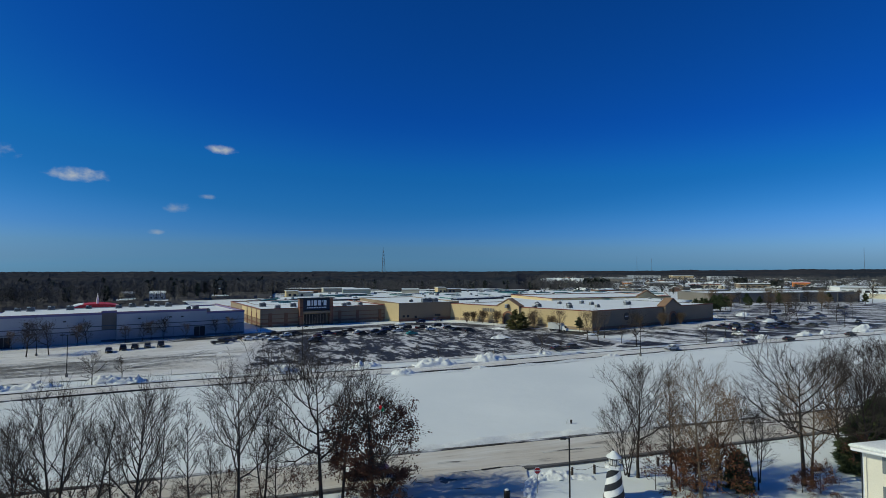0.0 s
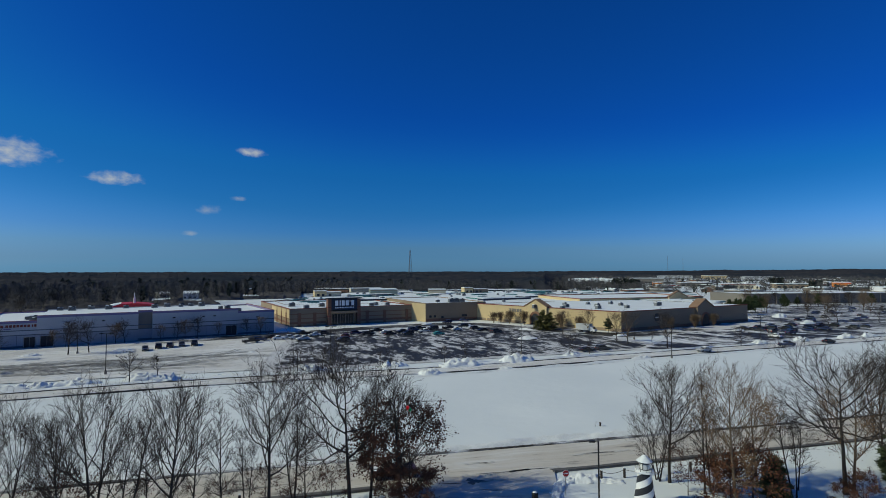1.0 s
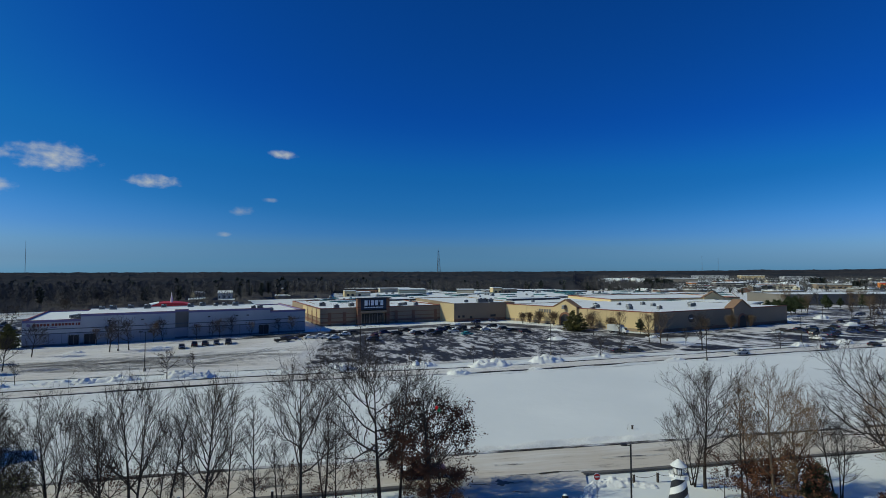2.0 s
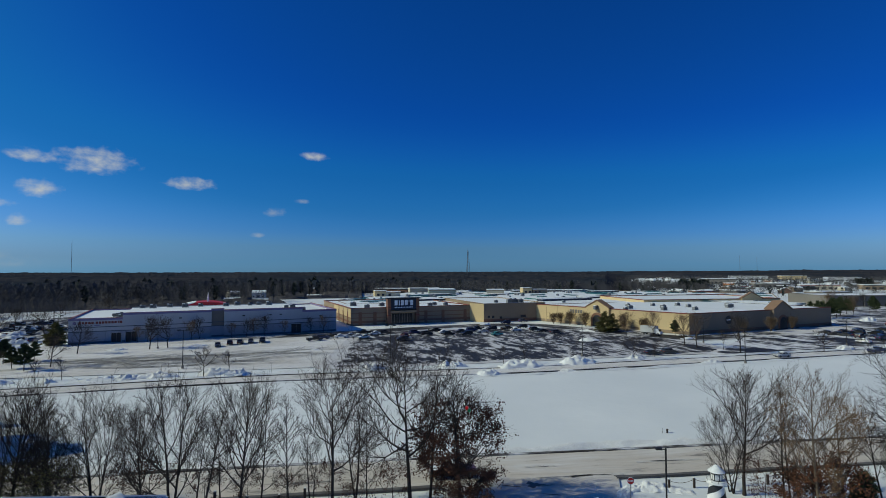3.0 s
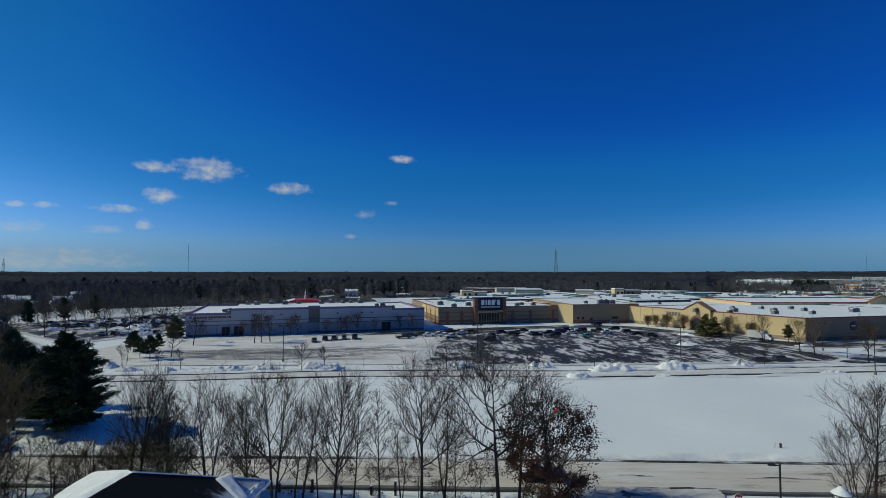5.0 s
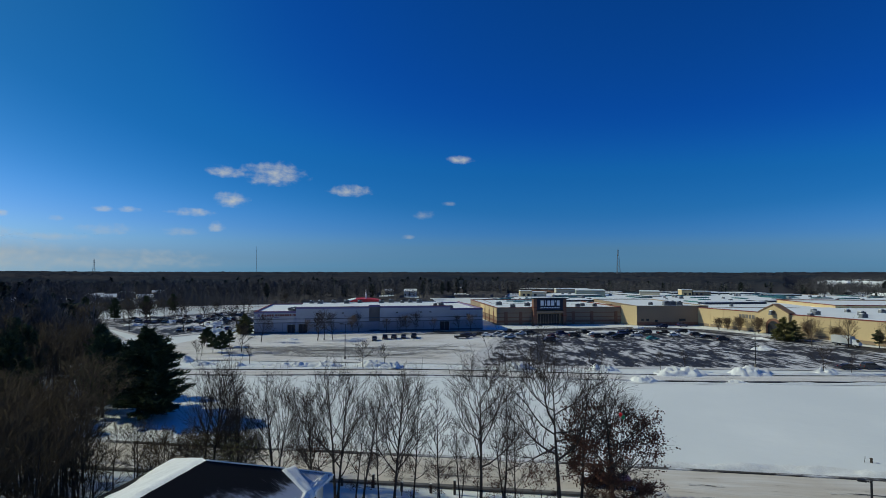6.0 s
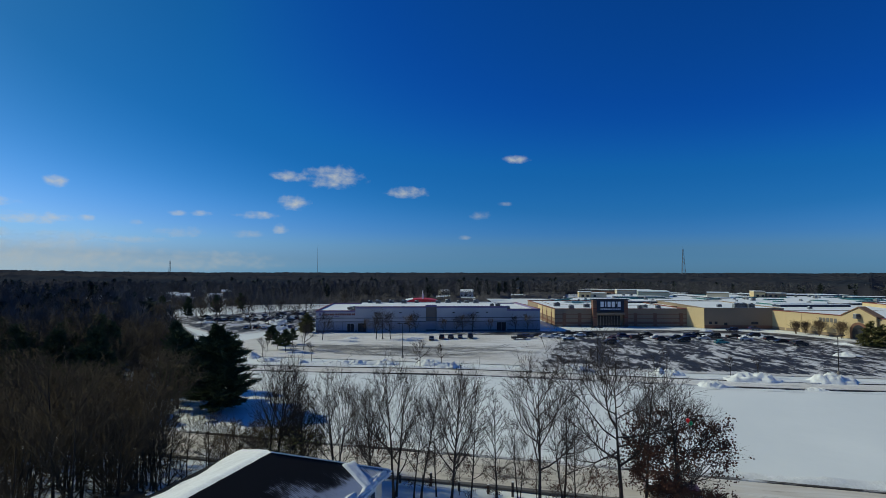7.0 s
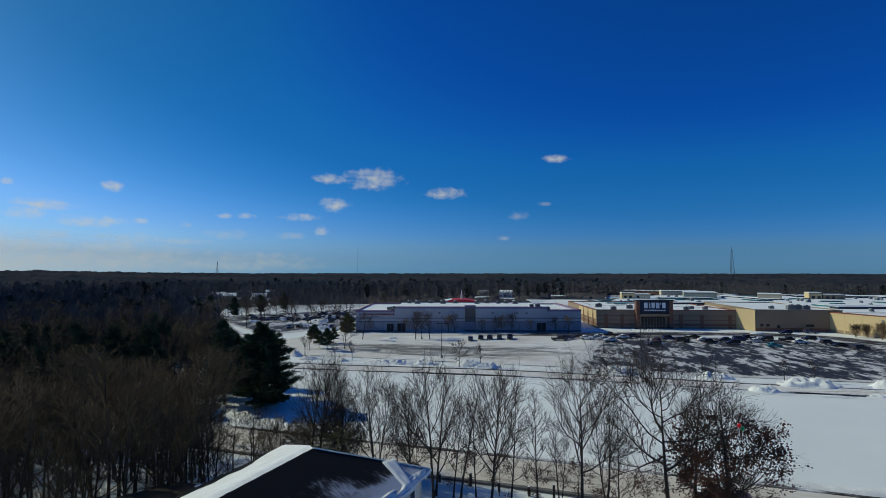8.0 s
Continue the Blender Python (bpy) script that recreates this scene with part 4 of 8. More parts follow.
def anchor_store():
    """Cream department store; its long lit wall meets, at a corner, a side with shade painted in tan."""
    a = thing("department_store", "cream stucco department store with gabled entrances", "department store", 3.9, 272, 0, math.degrees(math.atan2(-53, 58.1)))
    L = 78.6
    H = 8.0
    for x0, x1 in ((0, 31), (43, L)):
        part("front_wall", boxed(x0, x1, 0, 0.5, 0, H), M["cream"], a)
        part("parapet_cap", boxed(x0, x1, -0.12, 0.5, H, H + 0.35), M["maroon"], a, "maroon coping")
        part("plinth", boxed(x0, x1, -0.08, 0, 0, 1.2), M["tan"], a)
    gable_entry(a, 31, 12, 8.4, 11.4, 1.0, M["cream"], M["clay"], back=2.5)
    bars(a, "sign_block", 21, 0, 5.2, [1.2, 1.1, 1.2, 1.1, 1.2], 1.6, M["grey_wall"], 0.35, label="pale grey sign block")
    for x in (6, 13, 49, 57, 65, 72):
        part("pilaster", boxed(x, x + 0.6, -0.1, 0, 0, H - 0.2), M["cream"], a)
    b = thing("department_store", "side of the cream department store, shade painted as tan, maroon coping", "department store", 62, 219, 0, 33)
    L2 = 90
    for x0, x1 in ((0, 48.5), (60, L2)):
        # tan instead of the front's cream: this side's shade is in the colour
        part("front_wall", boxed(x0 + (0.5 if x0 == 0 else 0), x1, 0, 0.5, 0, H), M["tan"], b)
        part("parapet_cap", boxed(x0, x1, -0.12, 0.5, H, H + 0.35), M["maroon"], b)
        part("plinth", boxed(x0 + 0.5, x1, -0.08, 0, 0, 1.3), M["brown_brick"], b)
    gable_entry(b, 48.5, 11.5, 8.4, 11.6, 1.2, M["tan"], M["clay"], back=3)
    part("round_sign", tubed((22, -0.15, 5), (22, 0, 5), 1.7, None, 20), M["dark"], b, "dark round wall sign")
    part("sign_bar", boxed(20.9, 23.1, -0.2, -0.15, 4.8, 5.2), M["letter"], b)
    part("end_wall", boxed(L2 - 0.5, L2, 0.5, 70, 0, H), M["tan"], b)
    part("roof", slab([(0.6, 0.6), (L2 - 0.6, 0.6), (L2 - 0.6, 70), (-18.2, 75)], H - 0.7, H - 0.05), M["roof_snow"], b, "broad flat roof deep in snow")
    return a, b


dep_a, dep_b = anchor_store()
more_units(dep_b, [(x, y, 7.9, s) for x, y, s in [(8, 20, 1.0), (2, 34, 1.0), (22, 16, 0.9), (18, 30, 1.0), (34, 30, 0.9), (38, 40, 0.9), (48, 20, 1.0), (52, 22, 1.0),
                                                  (-6, 28, 0.8), (26, 44, 0.8), (60, 30, 0.8), (-12, 40, 0.9), (14, 48, 0.8)]])


def inside(x, y, poly):
    hit = False
    for (x0, y0), (x1, y1) in zip(poly, poly[1:] + poly[:1]):
        if (y0 > y) != (y1 > y) and x < (x1 - x0) * (y - y0) / (y1 - y0) + x0:
            hit = not hit
    return hit


CORE = [(-96, 268), (-20, 290), (8, 279), (40, 300), (122, 300), (152, 352), (182, 432), (12, 505), (-40, 442), (-98, 420), (-114, 300)]


def mall_core():
    """The broad middle of the mall: low walls, a vast snowy roof, skylights and penthouse boxes."""
    ob = thing("mall_core", "vast low shopping mall with a snow-covered roof", "shopping mall")
    for (x0, y0), (x1, y1) in zip(CORE, CORE[1:] + CORE[:1]):
        d = Vector((x1 - x0, y1 - y0))
        L = d.length
        m = Matrix.Translation((x0, y0, 0)) @ Matrix.Rotation(math.atan2(d.y, d.x), 4, "Z")
        bm = bmesh.new(); box(bm, 0, L, 0, 0.4, 0, 7.5, m=m); part("outer_wall", bm, M["tan"], ob)
        bm = bmesh.new(); box(bm, -0.1, L + 0.1, -0.1, 0.4, 7.5, 7.75, m=m); part("parapet_cap", bm, M["tan"], ob)
    part("roof", slab(CORE, 6.8, 7.45), M["roof_snow"], ob, "vast flat roof deep in snow")
    r = random.Random(5)
    for i in range(26):
        x, y = r.uniform(-100, 190), r.uniform(300, 480)
        L, w = r.uniform(18, 60), r.uniform(5, 14)
        if not (inside(x, y, CORE) and inside(x + L * 0.84, y + L * 0.54, CORE)):
            continue
        m = Matrix.Translation((x, y, 0)) @ Matrix.Rotation(radians(r.choice([33, 33, 20, -50])), 4, "Z")
        h = r.uniform(0.5, 1.1)
        bm = bmesh.new(); box(bm, 0, L, 0, w, 7.4, 7.45 + h, m=m); part("raised_bay", bm, r.choice([M["dark"], M["dark"], M["teal"], M["navy"]]), ob, "raised roof bay with dark sides")
        bm = bmesh.new(); box(bm, -0.1, L + 0.1, 0.15, w + 0.1, 7.45 + h, 7.6 + h, m=m); part("bay_snow", bm, M["roof_snow"], ob)
    return ob


mall_core()
rng = random.Random(11)
sky_ob = None
done = 0
while done < 60:
    x, y = rng.uniform(-110, 200), rng.uniform(275, 480)
    if not inside(x, y, CORE):
        continue
    done += 1
    if sky_ob is None:
        sky_ob = thing("skylight", "low teal glazed skylight in the snowy roof", "skylight", group="roof skylights")
        part("kerb_frame", boxed(-5.2, 5.2, -1.7, 1.7, -0.2, 0.5), M["dark"], sky_ob)
        part("glazing", prism([(-5, 0.5), (5, 0.5), (4.0, 1.5), (-4.0, 1.5)], -1.5, 1.5), M["teal"], sky_ob, "teal tinted glazing")
        for k in range(5):
            part("glazing_bar", boxed(-4 + k * 2 - 0.06, -4 + k * 2 + 0.06, -1.54, 1.54, 0.5, 1.56), M["dark"], sky_ob)
        s = sky_ob
    else:
        s = copy_thing(sky_ob, Matrix.Identity(4))
    s.matrix_basis = pose(x, y, 7.3, 0, 0, rng.choice([33, 33, 20, 123])) @ Matrix.Diagonal((rng.uniform(0.6, 1.8), rng.uniform(0.7, 1.5), rng.uniform(0.35, 0.6), 1))
done = 0
while done < 55:
    x, y = rng.uniform(-110, 200), rng.uniform(275, 480)
    if not inside(x, y, CORE):
        continue
    done += 1
    u = copy_thing(first_unit, pose(x, y, 7.6, 0, 0, rng.choice([33, 123])))
    q = rng.uniform(0.5, 1.0)
    u.scale = (q, q, q)


def penthouse(name, label, x, y, z, w, d, h, ang, wall, steps=0):
    ob = thing(name, label, "roof block", x, y, z, ang, group="blocks above the mall roof")
    part("block_wall", boxed(0, w, 0, d, -1, h), wall, ob)
    part("block_roof", boxed(-0.15, w + 0.15, -0.15, d + 0.15, h, h + 0.3), M["roof_snow"], ob, "snowed flat top")
    part("block_band", boxed(-0.05, w + 0.05, -0.05, 0, h - 0.7, h - 0.3), M["tan"], ob)
    for i in range(steps):
        part("block_opening", boxed(1.5 + i * 3.2, 3.2 + i * 3.2, -0.06, 0, 0.8, 2.4), M["dark"], ob)
    return ob


penthouse("roof_block", "long pale block rising over the mall roof", -97, 426, 7, 26, 12, 3.6, 20, M["beige"])
penthouse("roof_block", "sage-green windowless block over the mall roof", -73, 384, 7, 20, 22, 4.2, 13, M["sage"])
penthouse("roof_block", "cream stepped block with window slots", -105, 352, 7, 8, 7, 4.2, 25, M["cream"], 2)
penthouse("roof_block", "pale stepped block beside the cream one", -97.8, 355.4, 7, 10, 9, 3.4, 25, M["beige"], 1)
penthouse("roof_block", "pale cream block over the mall roof", -31, 396, 7, 13, 16, 3.8, 5, M["beige"])
penthouse("roof_block", "tan stepped entrance block over the mall roof", -4, 417, 7, 7, 8, 4.6, 20, M["cream"], 2)
penthouse("roof_block", "low tan block over the mall roof", 3.5, 420, 7, 12, 8, 3.4, 20, M["tan"], 2)


def back_wing():
    ob = thing("mall_wing", "cream mall wing with maroon coping and a tall gable", "mall wing", 62, 300, 0, 20)
    shell(ob, 86, 50, 9.0, M["cream"], M["maroon"], cap_h=0.35)
    gable_entry(ob, 60, 13, 9.4, 12.4, 1.0, M["cream"], M["clay"], back=0.6)
    return ob


back_wing()


def fire_house():
    """A building with a bowed red fascia and a white spire."""
    ob = thing("red_roofed_building", "building with a bowed red roof front and white spire", "building", -176, 246, 0, 33)
    shell(ob, 22, 20, 6.4, M["white_wall"], M["red"])
    arc = [(11 + 11 * math.cos(math.pi * k / 14), 6.7 + 2.3 * math.sin(math.pi * k / 14)) for k in range(15)]
    part("bowed_roof", prism(arc, 1.0, 18), M["red"], ob, "bowed red metal roof")
    arc2 = [(11 + 11.1 * math.cos(math.pi * k / 14), 6.8 + 2.4 * math.sin(math.pi * k / 14)) for k in range(9, 15)]
    part("roof_snow", prism(arc2, 0.9, 17), M["roof_snow"], ob, "snow on the bowed roof")
    part("spire", tubed((12, 6, 8.6), (12, 6, 11.4), 0.6, 0.5, 8), M["white_trim"], ob, "white louvred spire")
    part("spire_tip", tubed((12, 6, 11.4), (12, 6, 14.2), 0.4, 0.05, 8), M["white_trim"], ob)
    return ob


fire_house()


# ---- trees ----
class Tubes:
    """Collects tapering tubes into one mesh."""

    def __init__(self):
        self.v, self.f, self.n = [], [], 0

    def add(self, pts, rad, sides):
        pts = np.asarray(pts, float)
        k = len(pts)
        d = np.gradient(pts, axis=0)
        d /= np.linalg.norm(d, axis=1)[:, None] + 1e-9
        ref = np.array([0.0, 0, 1]) if abs(d[0][2]) < 0.9 else np.array([1.0, 0, 0])
        a = np.cross(d, ref)
        a /= np.linalg.norm(a, axis=1)[:, None] + 1e-9
        b = np.cross(d, a)
        ang = np.arange(sides) / sides * math.tau
        ring = pts[:, None, :] + np.asarray(rad)[:, None, None] * (a[:, None, :] * np.cos(ang)[None, :, None] + b[:, None, :] * np.sin(ang)[None, :, None])
        self.v.append(ring.reshape(-1, 3))
        for i in range(k - 1):
            for j in range(sides):
                p, q = self.n + i * sides + j, self.n + i * sides + (j + 1) % sides
                self.f.append((p, q, q + sides, p + sides))
        self.n += k * sides

    def spike(self, p, q, r):
        """A last pointed twig: three faces."""
        d = q - p
        ref = np.array([0.0, 0, 1]) if abs(d[2]) < 0.9 * np.linalg.norm(d) else np.array([1.0, 0, 0])
        a = np.cross(d, ref); a /= np.linalg.norm(a)
        b = np.cross(d, a); b /= np.linalg.norm(b)
        self.v.append(np.array([p + a * r, p + (-0.5 * a + 0.87 * b) * r, p + (-0.5 * a - 0.87 * b) * r, q]))
        n = self.n
        self.f += [(n, n + 1, n + 3), (n + 1, n + 2, n + 3), (n + 2, n, n + 3)]
        self.n += 4

    def mesh(self, name, material, parent, label=""):
        return raw(name, np.concatenate(self.v).tolist(), self.f, material, parent, label, True)


def twig_path(R, p, d, length, segs, wig, up):
    pts = [p]
    d = d / (np.linalg.norm(d) + 1e-9)
    for _ in range(segs):
        d = d + R.normal(0, wig, 3) + np.array([0, 0, up])
        d /= np.linalg.norm(d)
        p = p + d * length / segs
        pts.append(p)
    return np.array(pts)


def side_dir(R, d, spread, turn=None):
    """A direction that leans off d by about spread degrees, any way round or at a given turn."""
    ref = np.array([0.0, 0, 1]) if abs(d[2]) < 0.95 else np.array([1.0, 0, 0])
    a = np.cross(d, ref); a /= np.linalg.norm(a)
    b = np.cross(d, a)
    t = R.uniform(0, math.tau) if turn is None else turn
    s = radians(spread * R.uniform(0.7, 1.3))
    return d * math.cos(s) + (a * math.cos(t) + b * math.sin(t)) * math.sin(s)


def bare_tree(name, label, seed, H, first=0.3, n1=12, n2=7, n3=5, n4=3, spread=38, reach=0.45, up=0.06, girth=0.016, leaves=0, leaf_mat=None,
              leaf_top=0.7, stems=1, bark="bark", leaf_size=0.17, thick=1.0, cheap=False, twig="twig", wig=0.055, child=30, group="bare roadside trees"):
    """A leafless tree: trunk and limbs in one mesh, the finer branches in another, dead leaves in a third."""
    R = np.random.RandomState(seed)
    ob = thing(name, label, "tree", group=group)
    limbs, fine, ends = Tubes(), Tubes(), []
    for s in range(stems):
        lean = side_dir(R, np.array([0, 0, 1.0]), 2.0 if stems == 1 else (6 if stems == 2 else 10))
        h = H * (1 if s == 0 else R.uniform(0.7, 0.95))
        base = np.array([R.normal(0, 0.05), R.normal(0, 0.05), -0.4]) if stems == 1 else np.array([R.normal(0, 0.22), R.normal(0, 0.22), -0.4])
        tr = twig_path(R, base, lean, h * 0.91 + 0.4, 10, 0.025, 0.02)
        r0 = girth * h
        rad = r0 * (1 - np.linspace(0, 1, 11) ** 1.1 * 0.93)
        rad[0] *= 1.35
        limbs.add(tr, rad, 5 if cheap else 8)
        around = R.uniform(0, math.tau)
        for i in range(n1):
            f = first + (1 - first) * ((i + R.uniform(0, 0.9)) / n1) ** 0.9
            f = min(f, 0.985)
            k = f * 10
            j = int(k)
            p = tr[j] + (tr[min(j + 1, 10)] - tr[j]) * (k - j)
            tdir = tr[min(j + 1, 10)] - tr[j]; tdir /= np.linalg.norm(tdir)
            lift = (f - first) / (1 - first)
            L1 = H * reach * (0.30 + 0.80 * max(0.0, math.sin(math.pi * (0.22 + 0.82 * lift)))) * R.uniform(0.75, 1.15)
            open_ = spread * (1.45 - 0.75 * lift)
            L1 = min(L1, (H * 0.95 - p[2]) / max(0.3, math.cos(radians(open_ * 0.8))) + 0.25)
            d1 = side_dir(R, tdir, open_, around + 2.4 * i + R.normal(0, 0.35))
            r1 = thick * max(0.022, min(rad[j] * 0.62, 0.016 * L1 + 0.014))
            b1 = twig_path(R, p, d1, L1, 6, wig, up)
            rr = r1 * (1 - np.linspace(0, 1, 7) * 0.8)
            fine.add(b1, rr, 3 if cheap else 5)
            m2 = max(2, round(n2 * min(1.0, L1 / (H * reach * 0.62))))
            for a in range(m2):
                f2 = 0.22 + 0.78 * (a + R.uniform(0, 1)) / m2
                k2 = min(f2, 0.99) * 6
                j2 = int(k2)
                p2 = b1[j2] + (b1[j2 + 1] - b1[j2]) * (k2 - j2)
                dd = b1[j2 + 1] - b1[j2]; dd /= np.linalg.norm(dd)
                L2 = L1 * 0.56 * (1.15 - 0.6 * f2) * R.uniform(0.7, 1.25)
                b2 = twig_path(R, p2, side_dir(R, dd, child), L2, 3, wig, up)
                r2 = max(0.017 * thick, rr[j2] * 0.62)
                fine.add(b2, r2 * (1 - np.linspace(0, 1, 4) * 0.6), 3)
                m3 = max(1, round(n3 * min(1.0, L2 / 1.3)))
                for c in range(m3):
                    f3 = 0.2 + 0.8 * (c + R.uniform(0, 1)) / m3
                    k3 = min(f3, 0.99) * 3
                    j3 = int(k3)
                    p3 = b2[j3] + (b2[j3 + 1] - b2[j3]) * (k3 - j3)
                    dd3 = b2[j3 + 1] - b2[j3]; dd3 /= np.linalg.norm(dd3)
                    L3 = max(0.35, L2 * 0.58 * R.uniform(0.6, 1.3))
                    if cheap:
                        b3 = np.array([p3, p3, p3 + side_dir(R, dd3, child) * L3])
                        b3[1] = (b3[0] + b3[2]) / 2
                        fine.spike(b3[0], b3[2], 0.02 * thick)
                    else:
                        b3 = twig_path(R, p3, side_dir(R, dd3, child), L3, 2, wig * 1.6, up)
                        fine.add(b3, max(0.012 * thick, r2 * 0.55) * (1 - np.linspace(0, 1, 3) * 0.5), 3)
                    ends.append(b3[-1]); ends.append(b3[1])
                    for e in range(n4):
                        k4 = R.uniform(0.15, 0.95) * 2
                        j4 = int(k4)
                        q = b3[j4] + (b3[j4 + 1] - b3[j4]) * (k4 - j4)
                        dd4 = b3[j4 + 1] - b3[j4]; dd4 /= np.linalg.norm(dd4)
                        tip = q + side_dir(R, dd4, child) * max(0.3, L3 * 0.7 * R.uniform(0.6, 1.2))
                        fine.spike(q, tip, 0.012 * thick)
    limbs.mesh("trunk", M[bark], ob)
    fine.mesh("branch_spray", M[twig], ob, "bare limbs and fine branches")["kind"] = "stuff"
    if leaves:
        E = np.array(ends)
        E = E[E[:, 2] < leaf_top * H]
        idx = np.repeat(R.randint(0, len(E), leaves // 5 + 1), 5)[:leaves]
        leaf_mesh(R, E[idx] + R.normal(0, 0.24, (leaves, 3)), leaf_size, leaf_mat or M["oak_leaf"], ob, "dead brown leaves still hanging")["kind"] = "stuff"
    return ob


def leaf_mesh(R, C, size, material, parent, label):
    """Single folded leaves: each two triangles about a midrib."""
    n = len(C)
    a = R.normal(0, 1, (n, 3)); a[:, 2] -= 0.6
    a /= np.linalg.norm(a, axis=1)[:, None]
    b = np.cross(a, R.normal(0, 1, (n, 3)))
    b /= np.linalg.norm(b, axis=1)[:, None]
    c = np.cross(a, b)
    s = size * R.uniform(0.6, 1.3, (n, 1))
    tip, tail = C + a * s, C
    mid = C + a * s * 0.5
    l, r = mid + b * s * 0.36 + c * s * 0.12, mid - b * s * 0.36 + c * s * 0.12
    V = np.stack([tail, l, tip, r], 1).reshape(-1, 3)
    F = []
    for i in range(n):
        k = i * 4
        F += [(k, k + 1, k + 2), (k, k + 2, k + 3)]
    return raw("leaf_spray", V.tolist(), F, material, parent, label)


def pine_tree(name, label, seed, H, R0, needles=70, whorls=16, first=0.12, material="needle", per=7, droop=-0.15, group="evergreens", needle=0.55, full=1.25):
    """An evergreen: trunk, whorls of boughs, and tufts of needle blades with gaps between the boughs."""
    R = np.random.RandomState(seed)
    ob = thing(name, label, "tree", group=group)
    tr = Tubes()
    path = twig_path(R, np.array([0, 0, -0.4]), np.array([0, 0, 1.0]), H + 0.3, 8, 0.015, 0)
    tr.add(path, 0.018 * H * (1 - np.linspace(0, 1, 9) * 0.95), 8)
    C, A = [], []
    for w in range(whorls):
        f = first + (1 - first) * w / whorls
        reach = R0 * (1 - ((f - first) / (1 - first)) ** full) * 0.95 + 0.25
        if f < first + 0.12:
            reach *= 0.75
        for k in range(per):
            if R.uniform() < 0.12:
                continue
            t = R.uniform(0, math.tau)
            d = np.array([math.cos(t), math.sin(t), droop + 0.5 * f + R.normal(0, 0.12)])
            L = reach * R.uniform(0.6, 1.12)
            bough = twig_path(R, np.array([0, 0, H * f + R.normal(0, 0.2)]), d, L, 4, 0.06, 0.05)
            tr.add(bough, 0.035 * (L / 3 + 0.3) * (1 - np.linspace(0, 1, 5) * 0.85), 4)
            m = int(needles * (L / R0) + 6)
            s = R.uniform(0.18, 1.0, m) ** 0.8
            pts = np.array([np.interp(s * 4, range(5), bough[:, q]) for q in range(3)]).T
            wid = 0.28 * L * (1 - s * 0.55)
            pts += R.normal(0, 1, (m, 3)) * np.stack([wid * 0.55, wid * 0.55, wid * 0.28], 1)
            C.append(pts)
            A.append(np.tile(bough[-1] - bough[0], (m, 1)))
    tr.mesh("trunk", M["bark"], ob)
    C, A = np.concatenate(C), np.concatenate(A)
    n = len(C)
    A /= np.linalg.norm(A, axis=1)[:, None]
    V, F = [], []
    for j in range(3):
        a = A + R.normal(0, 0.55, (n, 3)); a /= np.linalg.norm(a, axis=1)[:, None]
        b = np.cross(a, R.normal(0, 1, (n, 3))); b /= np.linalg.norm(b, axis=1)[:, None]
        s = needle * R.uniform(0.5, 1.3, (n, 1))
        V.append(np.stack([C - a * s * 0.3 - b * s * 0.16, C - a * s * 0.3 + b * s * 0.16, C + a * s], 1).reshape(-1, 3))
    V = np.concatenate(V)
    F = [(i, i + 1, i + 2) for i in range(0, len(V), 3)]
    raw("needle_crown", V.tolist(), F, M[material], ob, "dark green needled boughs")
    return ob


def plant(ob, x, y, s=1.0, rz=0.0, sz=None, z=-0.05):
    return copy_thing(ob, pose(x, y, z, 0, 0, rz) @ Matrix.Diagonal((s, s, sz or s, 1)))


def place(ob, x, y, s=1.0, rz=0.0, z=-0.05):
    ob.matrix_basis = pose(x, y, z, 0, 0, rz) @ Matrix.Diagonal((s, s, s, 1))
    return ob


# the near row, between the houses and the road
t_vase = bare_tree("bare_tree", "tall bare tree with upswept vase-like limbs", 3, 14.7, first=0.20, n1=13, n2=8, n3=4, n4=2, spread=36, reach=0.38, up=0.13, girth=0.011, stems=2, thick=1.05, wig=0.08, child=30)
place(t_vase, -35.3, 48.5)
t_slim = bare_tree("bare_tree", "slender bare tree with short fine branches", 5, 13.2, first=0.2, n1=26, n2=6, n3=4, n4=2, spread=44, reach=0.18, up=0.07, girth=0.008, thick=0.95)
place(t_slim, -24.7, 51.8)
t_twin = bare_tree("bare_tree", "bare tree of two slender upright stems", 8, 13.4, first=0.30, n1=12, n2=7, n3=4, n4=2, spread=38, reach=0.27, up=0.09, girth=0.010, stems=2, thick=1.0, wig=0.09)
place(t_twin, -32.7, 49.3)
t_crown = bare_tree("bare_tree", "bare tree with a straight trunk and tall oval crown", 13, 13.6, first=0.20, n1=25, n2=8, n3=4, n4=2, spread=38, reach=0.38, up=0.13, girth=0.012, thick=1.05, child=28, wig=0.075)
place(t_crown, -29.3, 50.3)
t_fork = bare_tree("bare_tree", "large bare tree with forked crooked crown", 21, 15.0, first=0.30, n1=15, n2=9, n3=5, n4=3, spread=50, reach=0.44, up=0.13, girth=0.013, thick=1.05, wig=0.13, child=32)
place(t_fork, -20.4, 53.1)
t_oak = bare_tree("oak_tree", "large bare oak with heavy crooked spreading limbs", 34, 15.2, first=0.40, n1=16, n2=10, n3=5, n4=3, spread=62, reach=0.52, up=0.14, girth=0.016, leaves=500, leaf_top=0.5, thick=1.25, wig=0.14, child=36)
place(t_oak, -12.3, 54.4)
t_leafy = bare_tree("oak_tree", "oak still holding dense rust-brown dead leaves", 55, 14.6, first=0.07, n1=30, n2=8, n3=5, n4=2, spread=58, reach=0.325, up=0.03, girth=0.014, leaves=8600, leaf_top=0.70, leaf_size=0.23)
place(t_leafy, -7.4, 57.4)
plant(t_leafy, -6.3, 54.9, 0.52, 140)
